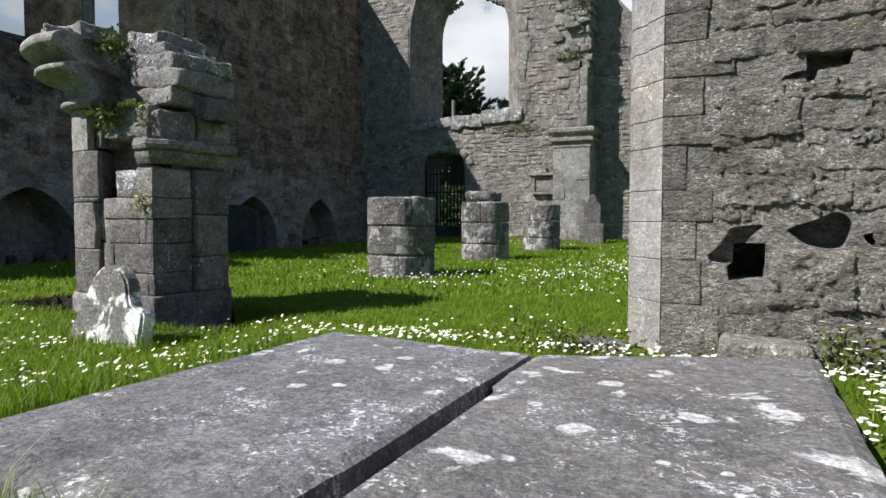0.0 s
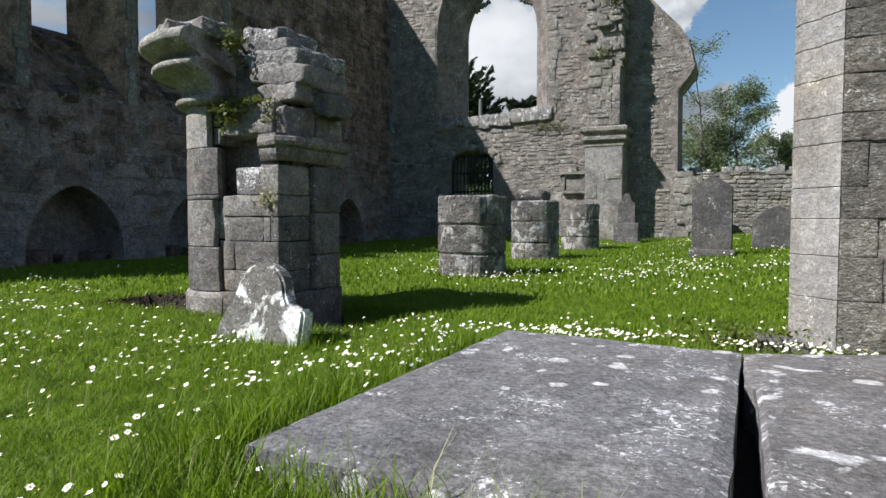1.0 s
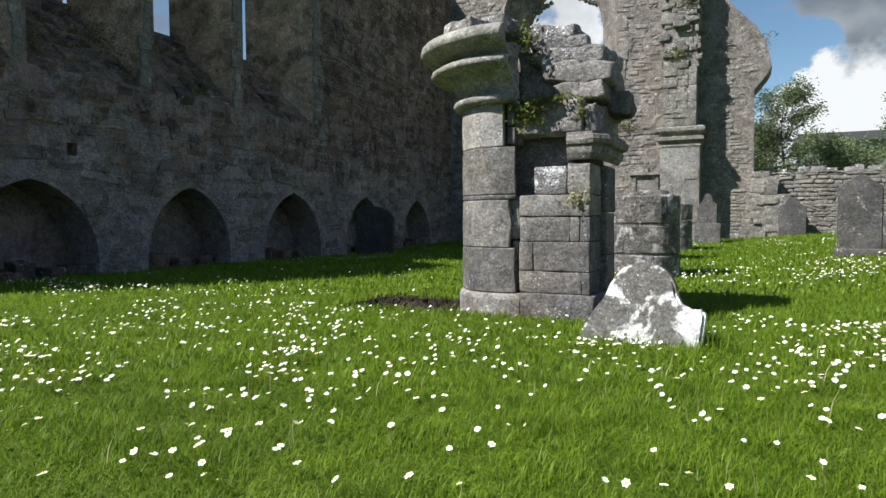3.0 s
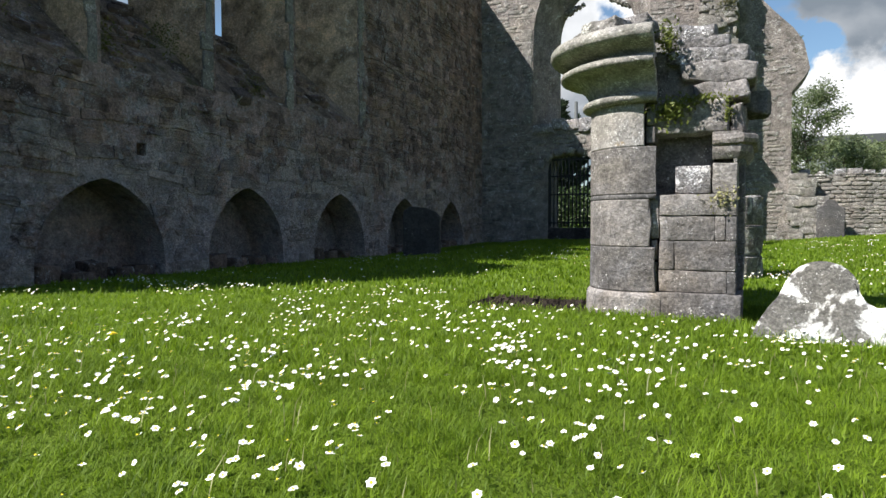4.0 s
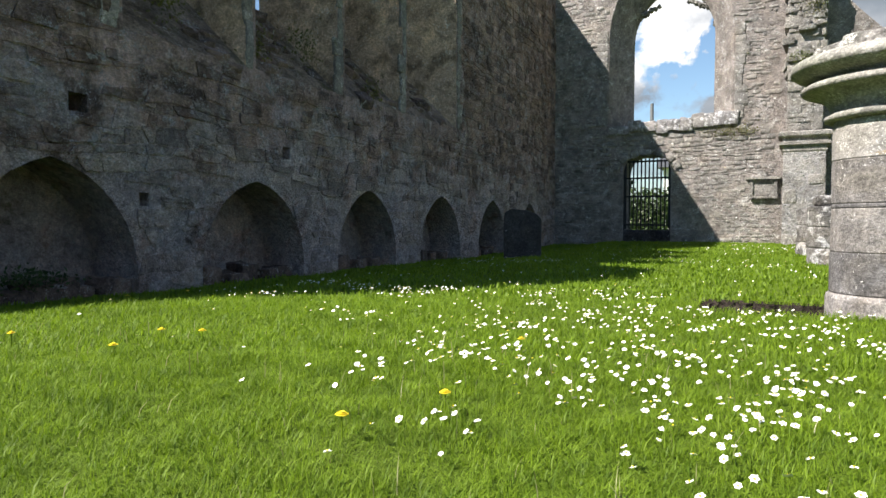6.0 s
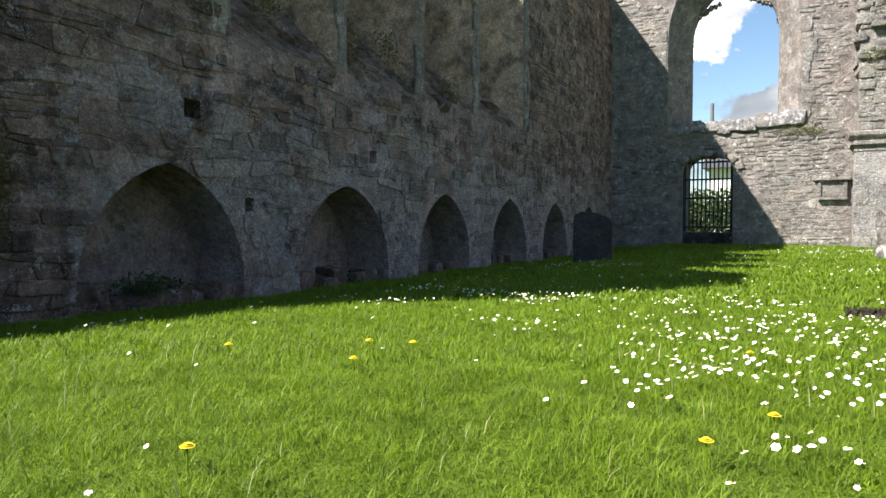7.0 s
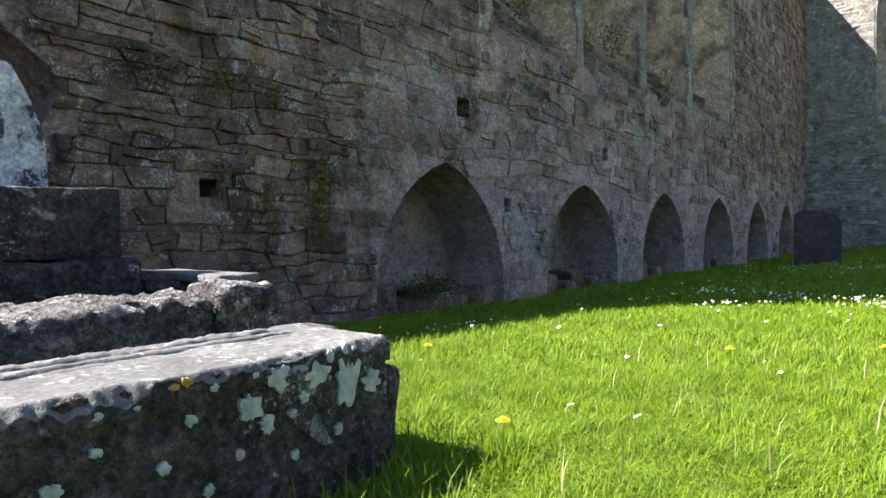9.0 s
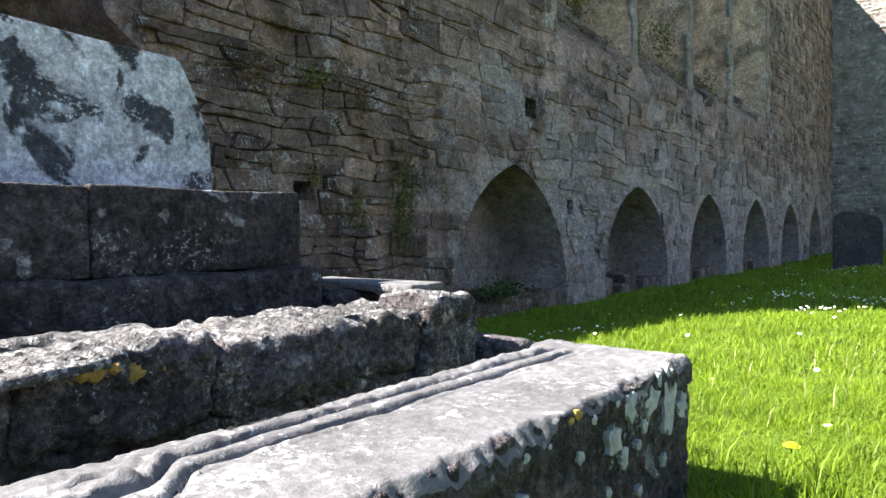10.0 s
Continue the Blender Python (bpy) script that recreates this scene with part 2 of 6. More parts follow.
def leaf_material(name, a, b2, trans=0.3):
    m, n, l, b = nodes_of(name)
    g = n.new("ShaderNodeNewGeometry")
    big = noise_tex(n, l, g.outputs["Position"], 1.3, 4, 0.6)
    c = ramp(n, l, g.outputs["Random Per Island"], [(0.0, a), (1.0, b2)])
    c = mixc(n, l, ramp(n, l, big, [(0.35, grey(0.0)), (0.7, grey(0.5))]), c, tuple(x * 0.6 for x in a))
    mid = noise_tex(n, l, g.outputs["Position"], 8.5, 5, 0.65)
    c = mixc(n, l, ramp(n, l, mid, [(0.45, grey(0.0)), (0.7, grey(0.75))]), c, tuple(x * 1.15 for x in b2))
    c = mixc(n, l, ramp(n, l, mid, [(0.3, grey(0.55)), (0.45, grey(0.0))]), c, tuple(x * 0.75 for x in a))
    l.new(c, b.inputs["Base Color"])
    b.inputs["Roughness"].default_value = 0.55
    b.inputs["Specular IOR Level"].default_value = 0.3
    tr = n.new("ShaderNodeBsdfTranslucent")
    l.new(c, tr.inputs["Color"])
    mx = n.new("ShaderNodeMixShader")
    mx.inputs[0].default_value = trans
    l.new(b.outputs[0], mx.inputs[1])
    l.new(tr.outputs[0], mx.inputs[2])
    l.new(mx.outputs[0], n["Material Output"].inputs["Surface"])
    return m


M_WALL = stone_material("mortared limestone", (0.1342, 0.09961, 0.08515), (0.6123, 0.4582, 0.3894), lichen=0.35, lichen_size=7, moss=0.28, bump=1.0, pits=0.5, white=(0.36, 0.355, 0.345), tint=0.0, island=True, speck=0.3, patch=0.85, stretch=1.15, relief=0.03, hue=0.9, lump=2.2, fleck=0.5, streak=0.6, dust=0.4, lime=0.55)
M_RUBBLE = stone_material("rubble limestone", (0.08175, 0.06069, 0.05177), (0.3656, 0.2736, 0.2328), lichen=0.35, lichen_size=9, moss=0.22, bump=1.0, tint=0.85, white=(0.35, 0.345, 0.335), speck=0.25, pits=0.4, patch=0.7, relief=0.014, hue=0.6, fleck=0.5, streak=0.6, dust=0.5)
M_RUBBLE_J = stone_material("rubble limestone joined", (0.1101, 0.08177, 0.0702), (0.5227, 0.3915, 0.3325), lichen=0.35, lichen_size=8, moss=0.25, bump=1.0, tint=0.8, island=True, white=(0.35, 0.345, 0.335), speck=0.3, pits=0.4, patch=0.7, stretch=1.15, relief=0.022, hue=0.9, fleck=0.5, streak=0.6, dust=0.4, lime=0.55)
M_GABLE = stone_material("gable limestone", (0.1465, 0.1353, 0.1245), (0.4394, 0.3912, 0.3474), lichen=0.3, lichen_size=10, moss=0.25, bump=1.0, tint=0.0, island=True, ochre=0.02, speck=0.2, pits=0.5, patch=0.5, relief=0.025, hue=0.45)
M_PALE = stone_material("pale limestone", (0.1568, 0.1539, 0.1444), (0.456, 0.4322, 0.3895), lichen=0.3, lichen_size=10, moss=0.2, bump=1.0, tint=0.45, island=True, ochre=0.02, speck=0.2, pits=0.3, patch=0.4, hue=0.45)
M_PALE_O = stone_material("pale limestone blocks", (0.1568, 0.1539, 0.1444), (0.4465, 0.4227, 0.38), lichen=0.3, lichen_size=12, moss=0.15, bump=1.0, tint=0.35, ochre=0.03, speck=0.18, pits=0.4, patch=0.4, relief=0.016, hue=0.45)
M_NEAR = stone_material("rough faced limestone", (0.1456, 0.1366, 0.1198), (0.43, 0.405, 0.355), lichen=0.22, lichen_size=26, moss=0.12, bump=1.0, tint=0.5, ochre=0.06, speck=0.2, pits=0.45, patch=0.28, relief=0.02, grain=75, stretch=1.6, lump=0.7, hue=0.5, fleck=0.6)
M_NEAR_J = stone_material("rough faced limestone bed", (0.14, 0.131, 0.1142), (0.42, 0.396, 0.347), lichen=0.22, lichen_size=26, moss=0.12, bump=1.0, tint=0.0, island=True, ochre=0.06, speck=0.2, pits=0.45, patch=0.28, relief=0.02, grain=75, stretch=1.6, lump=0.7, hue=0.5, fleck=0.6)
M_ASHLAR = stone_material("dressed limestone", (0.24, 0.233, 0.215), (0.5, 0.485, 0.45), lichen=0.22, lichen_size=40, bump=0.8, tint=0.2, ochre=0.02, speck=0.12, grain=70, pits=0.3, patch=0.25, relief=0.008, dust=0.3, fleck=0.3)
M_PIER = stone_material("weathered pier limestone", (0.08734, 0.08555, 0.08206), (0.4466, 0.4366, 0.4167), lichen=0.2, lichen_size=30, bump=0.7, tint=0.75, moss=0.12, pits=0.3, speck=0.06, patch=0.4, grain=60, relief=0.011, fleck=0.4, hue=0.9, dust=0.4)
M_CAPITAL = stone_material("moulded capital limestone", (0.1725, 0.169, 0.1552), (0.483, 0.4715, 0.4312), lichen=0.25, lichen_size=26, bump=0.8, tint=0.0, ochre=0.02, moss=0.12, speck=0.15, grain=60, pits=0.4, patch=0.4, relief=0.01, dust=0.4, fleck=0.4)
M_STUMP = stone_material("lichened pier limestone", (0.1, 0.0963, 0.09), (0.3987, 0.385, 0.3603), lichen=0.3, lichen_size=10, bump=1.0, tint=0.35, moss=0.2, pits=0.7, speck=0.12, patch=0.6, relief=0.02, lichen_noise=0.36, white=(0.5, 0.5, 0.485))
M_SLAB = stone_material("grey ledger stone", (0.112, 0.111, 0.115), (0.24, 0.238, 0.243), lichen=0.42, lichen_size=11, wobble=0.5, bump=0.6, tint=0.1, white=(0.55, 0.55, 0.55), speck=0.18, grain=55, pits=0.5, patch=0.3, hue=0.5, relief=0.008, fleck=0.45)
M_SLAB_CRUST = stone_material("crusted ledger stone", (0.116, 0.11, 0.106), (0.245, 0.236, 0.23), lichen=0.4, lichen_size=9, wobble=0.5, lichen_noise=0.2, bump=0.6, tint=0.1, white=(0.52, 0.52, 0.52), speck=0.2, grain=55, pits=0.5, patch=0.3, hue=0.5, relief=0.008, fleck=0.45)
M_WHITE = stone_material("white crusted headstone", (0.13, 0.126, 0.116), (0.26, 0.25, 0.23), lichen_noise=0.57, lichen_size=7, bump=0.7, white=(0.8, 0.8, 0.78), tint=0.0, ochre=0.03, speck=0.12, hue=0.3)
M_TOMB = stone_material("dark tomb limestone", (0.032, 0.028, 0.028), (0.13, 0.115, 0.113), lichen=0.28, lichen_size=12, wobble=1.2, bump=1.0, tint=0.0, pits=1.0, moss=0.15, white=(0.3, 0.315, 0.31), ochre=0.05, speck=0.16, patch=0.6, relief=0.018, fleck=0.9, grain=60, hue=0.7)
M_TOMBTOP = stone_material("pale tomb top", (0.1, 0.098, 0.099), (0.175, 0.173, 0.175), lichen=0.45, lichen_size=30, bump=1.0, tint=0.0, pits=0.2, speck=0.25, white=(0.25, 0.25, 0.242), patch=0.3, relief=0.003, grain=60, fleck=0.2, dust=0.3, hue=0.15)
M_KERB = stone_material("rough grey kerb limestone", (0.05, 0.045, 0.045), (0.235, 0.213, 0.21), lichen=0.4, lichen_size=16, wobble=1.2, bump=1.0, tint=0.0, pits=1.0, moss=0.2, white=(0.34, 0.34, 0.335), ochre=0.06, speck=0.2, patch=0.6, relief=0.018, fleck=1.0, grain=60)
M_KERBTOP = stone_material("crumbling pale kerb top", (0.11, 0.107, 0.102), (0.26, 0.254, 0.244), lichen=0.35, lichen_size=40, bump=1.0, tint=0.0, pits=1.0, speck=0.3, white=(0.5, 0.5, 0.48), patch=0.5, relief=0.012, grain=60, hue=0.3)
M_BLUE = stone_material("pale crusted memorial slab", (0.03, 0.031, 0.036), (0.095, 0.098, 0.105), lichen_noise=0.76, lichen_size=11, bump=0.7, tint=0.0, white=(0.46, 0.485, 0.51), speck=0.12, fleck=0.6)
M_GRAVE = stone_material("grey gravestone", (0.07, 0.07, 0.07), (0.19, 0.186, 0.182), lichen=0.22, lichen_size=18, bump=0.7, tint=0.3, moss=0.15, speck=0.05, patch=0.4)
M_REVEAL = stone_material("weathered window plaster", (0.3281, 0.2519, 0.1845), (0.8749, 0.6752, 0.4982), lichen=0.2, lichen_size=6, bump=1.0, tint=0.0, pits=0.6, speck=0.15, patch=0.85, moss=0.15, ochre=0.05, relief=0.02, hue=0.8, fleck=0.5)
M_DARK = stone_material("blackened gravestone", (0.03, 0.028, 0.026), (0.11, 0.103, 0.095), lichen=0.2, lichen_size=18, bump=0.7, tint=0.0, patch=0.4)
M_CRUST = stone_material("crusted broken limestone", (0.15, 0.147, 0.14), (0.38, 0.37, 0.355), lichen=0.5, lichen_size=12, bump=1.0, tint=0.2, pits=0.5, speck=0.3, patch=0.4, white=(0.7, 0.7, 0.68))
M_LIMEWASH = stone_material("worn lime plaster", (0.24, 0.235, 0.22), (0.52, 0.505, 0.47), lichen=0.2, lichen_size=9, bump=1.0, tint=0.0, pits=0.8, speck=0.1, patch=0.55, relief=0.02)
M_YELLOW = plain("ochre lichen", (0.26, 0.175, 0.035), 0.9, 0, 0.4, 80)
M_LICHEN = plain("grey-white lichen", (0.3, 0.32, 0.31), 0.9, 0, 0.35, 60)
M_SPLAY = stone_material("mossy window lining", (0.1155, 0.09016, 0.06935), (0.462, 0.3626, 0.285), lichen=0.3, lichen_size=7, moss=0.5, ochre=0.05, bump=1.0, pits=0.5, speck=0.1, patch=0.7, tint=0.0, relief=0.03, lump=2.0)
M_IRON = plain("dark painted iron", (0.02, 0.02, 0.022), 0.5, 0.6)
M_SOIL = stone_material("bare soil", (0.015, 0.011, 0.008), (0.05, 0.038, 0.028), bump=1.0, tint=0.0, pits=0.6)
M_BARK = plain("bark", (0.12, 0.10, 0.085), 0.9, 0, 0.4, 30)
M_PINE = leaf_material("pine foliage", (0.012, 0.022, 0.012), (0.04, 0.06, 0.028), 0.15)
M_BIRCH = leaf_material("young birch foliage", (0.09, 0.125, 0.05), (0.25, 0.29, 0.15), 0.4)
M_HEDGE = leaf_material("hedge foliage", (0.02, 0.04, 0.012), (0.07, 0.11, 0.03), 0.3)
M_WEED = leaf_material("wall weeds", (0.06, 0.085, 0.015), (0.17, 0.19, 0.04), 0.35)
M_MOSS = leaf_material("wall moss", (0.055, 0.062, 0.012), (0.17, 0.165, 0.035), 0.3)
M_RUST = leaf_material("withered creeper", (0.06, 0.04, 0.02), (0.16, 0.1, 0.045), 0.2)
M_GRASS = leaf_material("lawn grass", (0.09, 0.168, 0.006), (0.225, 0.33, 0.019), 0.5)
M_COARSE = leaf_material("broad grass", (0.095, 0.175, 0.01), (0.25, 0.345, 0.035), 0.5)
M_STRAW = leaf_material("dry grass", (0.25, 0.24, 0.10), (0.4, 0.38, 0.2), 0.3)
M_PETAL = plain("white petals", (0.85, 0.85, 0.83), 0.6, 0, 0.05)
M_YOLK = plain("yellow florets", (0.8, 0.62, 0.02), 0.6, 0, 0.12, 200)
M_DARKGLASS = plain("dark window glass", (0.03, 0.035, 0.04), 0.1, 0, 0.1)
M_CLAD = plain("grey cladding", (0.22, 0.23, 0.24), 0.6, 0, 0.1, 1)
M_ROOF = plain("dark roof sheet", (0.06, 0.062, 0.065), 0.6, 0, 0.15, 1)
M_LIME = plain("white lime render", (0.75, 0.74, 0.7), 0.85, 0, 0.08, 3)
M_WOOD = plain("painted post", (0.13, 0.14, 0.14), 0.7, 0, 0.15, 30)


def ground_material():
    m, n, l, b = nodes_of("lawn turf")
    g = n.new("ShaderNodeNewGeometry")
    p = g.outputs["Position"]
    a = noise_tex(n, l, p, 0.8, 6, 0.6)
    f = noise_tex(n, l, p, 60, 5, 0.7)
    c = ramp(n, l, f, [(0.3, (0.06, 0.105, 0.006)), (0.7, (0.15, 0.235, 0.015))])
    c = mixc(n, l, ramp(n, l, a, [(0.35, grey(0)), (0.75, grey(0.5))]), c, (0.12, 0.15, 0.035))
    l.new(c, b.inputs["Base Color"])
    b.inputs["Roughness"].default_value = 0.9
    b.inputs["Specular IOR Level"].default_value = 0.1
    bp = n.new("ShaderNodeBump")
    bp.inputs["Strength"].default_value, bp.inputs["Distance"].default_value = 1.0, 0.03
    l.new(f, bp.inputs["Height"])
    l.new(bp.outputs[0], b.inputs["Normal"])
    return m


M_TURF = ground_material()


# ---- mesh helpers ----
def part(name, bm, material, parent=None, label="", smooth=False):
    me = bpy.data.meshes.new(name)
    bm.normal_update()
    bm.to_mesh(me)
    bm.free()
    me.materials.append(material)
    if smooth:
        me.polygons.foreach_set("use_smooth", [True] * len(me.polygons))
    ob = new(name, me)
    if parent is not None:
        ob.parent = parent
    if label:
        ob["label"] = label
    return ob


def arrays_mesh(name, verts, faces, material, smooth=False):
    """A mesh from numpy arrays: verts (n, 3), faces (m, 3 or 4)."""
    me = bpy.data.meshes.new(name)
    k = faces.shape[1]
    me.vertices.add(len(verts))
    me.vertices.foreach_set("co", np.ascontiguousarray(verts, dtype=np.float32).ravel())
    me.loops.add(faces.size)
    me.loops.foreach_set("vertex_index", np.ascontiguousarray(faces, dtype=np.int32).ravel())
    me.polygons.add(len(faces))
    me.polygons.foreach_set("loop_start", np.arange(0, faces.size, k, dtype=np.int32))
    me.polygons.foreach_set("loop_total", np.full(len(faces), k, dtype=np.int32))
    if smooth:
        me.polygons.foreach_set("use_smooth", np.ones(len(faces), dtype=bool))
    me.update(calc_edges=True)
    me.materials.append(material)
    return me


def box_bm(x0, x1, y0, y1, z0, z1, bm=None):
    bm = bm or bmesh.new()
    v = [bm.verts.new((x, y, z)) for z in (z0, z1) for y in (y0, y1) for x in (x0, x1)]
    for f in ((0, 2, 3, 1), (4, 5, 7, 6), (0, 1, 5, 4), (2, 6, 7, 3), (1, 3, 7, 5), (0, 4, 6, 2)):
        bm.faces.new([v[i] for i in f])
    return bm


def rock_bm(sx, sy, sz, cuts=6, round_=0.03, rough=0.015, freq=6.0, seed=0.0, fine=0.0):
    """A hewn block about the origin, its base at z = 0: rounded, worn edges and an uneven face."""
    bm = bmesh.new()
    bmesh.ops.create_cube(bm, size=1)
    m = max(sx, sy, sz)
    for ax, s in enumerate((sx, sy, sz)):
        es = [e for e in bm.edges if abs((e.verts[0].co - e.verts[1].co).normalized()[ax]) > 0.9]
        c = max(2, round(cuts * s / m))
        bmesh.ops.subdivide_edges(bm, edges=es, cuts=c, use_grid_fill=True)
    h = Vector((sx / 2, sy / 2, sz / 2))
    r = min(round_, 0.45 * min(sx, sy, sz))
    off = Vector((seed * 3.1, seed * 1.7, seed * 5.3))
    ncut = [max(2, round(cuts * s / m)) for s in (sx, sy, sz)]
    for v in bm.verts:
        p = Vector()
        for ax in range(3):
            i = round((v.co[ax] + 0.5) * (ncut[ax] + 1))
            p[ax] = -h[ax] if i == 0 else h[ax] if i == ncut[ax] + 1 else (h[ax] - r) * (-1 + 2 * (i - 1) / (ncut[ax] - 1))
        q = Vector([max(-(a - r), min(a - r, c)) for a, c in zip(h, p)])
        d = p - q
        if d.length > 1e-6:
            p = q + d.normalized() * min(r, d.length)
        k = noise.noise_vector(p * freq + off) * rough
        if fine:
            k += noise.noise_vector(p * freq * 4 + off) * fine
        v.co = p + k + Vector((0, 0, sz / 2))
    return bm


def rock(name, at, size, material, parent=None, label="", rz=0.0, rx=0.0, ry=0.0, top=None, **kw):
    bm = rock_bm(*size, **kw)
    bmesh.ops.transform(bm, matrix=pose(*at, rx, ry, rz), verts=bm.verts)
    bm.normal_update()
    # upward faces near the top take a paler material, split by facing
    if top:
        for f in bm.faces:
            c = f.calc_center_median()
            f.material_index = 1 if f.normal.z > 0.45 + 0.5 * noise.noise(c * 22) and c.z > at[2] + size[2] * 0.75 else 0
    ob = part(name, bm, material, parent, label, smooth=True)
    if top:
        ob.data.materials.append(top)
    return ob


def outline_bm(points, y0, y1, bevel=0.0):
    """A slab with the outline (x, z) between y0 and y1."""
    bm = bmesh.new()
    a = [bm.verts.new((x, y0, z)) for x, z in points]
    b = [bm.verts.new((x, y1, z)) for x, z in points]
    bm.faces.new(a[::-1])
    bm.faces.new(b)
    k = len(a)
    for i in range(k):
        bm.faces.new((a[i], a[(i + 1) % k], b[(i + 1) % k], b[i]))
    bmesh.ops.recalc_face_normals(bm, faces=bm.faces)
    if bevel:
        es = [e for e in bm.edges if e.calc_face_angle(0) > 0.6]
        bmesh.ops.bevel(bm, geom=es, offset=bevel, segments=2, affect="EDGES")
    return bm


def cut(ob, cutters):
    """Openings: takes each cutter's bmesh out of ob's mesh for good."""
    made = []
    for bm in cutters:
        bmesh.ops.recalc_face_normals(bm, faces=bm.faces)
        c = part("cutter", bm, ob.data.materials[0])
        mod = ob.modifiers.new("opening", "BOOLEAN")
        mod.operation, mod.object, mod.solver = "DIFFERENCE", c, "EXACT"
        made.append(c)
    bpy.context.view_layer.update()
    dg = bpy.context.evaluated_depsgraph_get()
    me = bpy.data.meshes.new_from_object(ob.evaluated_get(dg))
    ob.modifiers.clear()
    ob.data = me
    for c in made:
        bpy.data.objects.remove(c)


def empty(name, at, label, category, group="", kind="", rz=0.0):
    e = new(name)
    e.empty_display_size = 0.1
    e.matrix_world = pose(*at, 0, 0, rz)
    return tagged(e, label, category, group, kind)


# one unit stone in a few shapes: back at y = 0, face at y = -1, x and z from -0.5 to 0.5
STONES = []
for k in range(10):
    r = np.random.RandomState(40 + k)
    g = 4
    u = (-0.5, -0.43, 0.43, 0.5)
    vs, fs = [], []
    for j in range(g):
        for i in range(g):
            edge = i in (0, g - 1) or j in (0, g - 1)
            d = -0.7 + r.uniform(-0.1, 0.1) if edge else -1.0 + r.uniform(-0.2, 0.12)
            x, z = u[i], u[j]
            if i in (0, g - 1) and j in (0, g - 1):
                x, z = x * r.uniform(0.8, 0.98), z * r.uniform(0.7, 0.97)
            else:
                x, z = x * r.uniform(0.9, 1.02), z * r.uniform(0.84, 1.03)
            vs.append((x, d, z))
    for j in range(g - 1):
        for i in range(g - 1):
            a = j * g + i
            fs.append((a, a + 1, a + g + 1, a + g))
    ring = [i for i in range(g)] + [j * g + g - 1 for j in range(1, g)] + [(g - 1) * g + i for i in range(g - 2, -1, -1)] + [j * g for j in range(g - 2, 0, -1)]
    base = len(vs)
    for i in ring:
        x, d, z = vs[i]
        vs.append((x, 0.0, z))
    for i in range(len(ring)):
        j = (i + 1) % len(ring)
        fs.append((ring[j], ring[i], base + i, base + j))
    STONES.append((np.array(vs), np.array(fs)))


def lay_courses(u0, u1, z0, z1, seed, hrange=(0.07, 0.16), lrange=(0.12, 0.42), keep=lambda u, z, w, h: True, gap=0.008):
    """Random rubble brought to rough courses: a list of (u, z, length, height, random)."""
    r = random.Random(seed)
    out, z = [], z0
    while z < z1:
        h = r.uniform(*hrange)
        u = u0 - r.uniform(0, 0.2)
        while u < u1:
            w = r.uniform(*lrange) * (0.75 + 0.5 * h / hrange[1])
            if r.random() < 0.16 and h > 0.1:
                hh = h * r.uniform(0.4, 0.6)
                opts = [(u + w / 2, z + hh / 2, w - gap, hh - gap), (u + w / 2, z + (h + hh) / 2, w - gap, h - hh - gap)]
            else:
                opts = [(u + w / 2, z + h / 2 + r.uniform(-0.06, 0.06) * h, (w - gap) * r.uniform(0.9, 1.02), (h - gap) * r.uniform(0.78, 1.12))]
            for o in opts:
                if keep(*o):
                    out.append((*o, r.random()))
            u += w
        z += h
    return [(a, b + 0.05 * noise.noise(Vector((a * 0.9, b * 0.8, seed))) + 0.02 * noise.noise(Vector((a * 3.1, b * 2, seed))), c, d, e) for a, b, c, d, e in out]


def build_stones(parent, stones, place, mat_one, mat_joined, near=None, depth=(0.03, 0.06), name="stone", seed=1, sink=0.0):
    """Stones on a face. place(u, z) gives the 4x4 frame there (x along the wall, -y out of it). Those for which near() holds are objects."""
    r = random.Random(seed)
    meshes = [arrays_mesh(name, v, f, mat_one) for v, f in STONES]
    vv, ff, count, single = [], [], 0, 0
    for u, z, w, h, q in stones:
        d = r.uniform(*depth)
        m = place(u, z) @ pose(0, sink if sink else 0, 0, r.uniform(-2, 2), r.uniform(-6, 6), r.uniform(-2, 2)) @ Matrix.Diagonal((w, d, h, 1))
        k = r.randrange(len(STONES))
        if near is not None and single < 300 and near(u, z):
            ob = new(name, meshes[k])
            ob.matrix_world = m
            if parent is not None:
                ob.parent = parent
            single += 1
            continue
        v, f = STONES[k]
        a = np.array(m)
        vv.append(v @ a[:3, :3].T + a[:3, 3])
        ff.append(f + count)
        count += len(v)
    if vv:
        ob = new("rubble_facing", arrays_mesh("rubble_facing", np.concatenate(vv), np.concatenate(ff), mat_joined))
        ob.parent = parent
        ob["kind"] = "stuff"
    return single


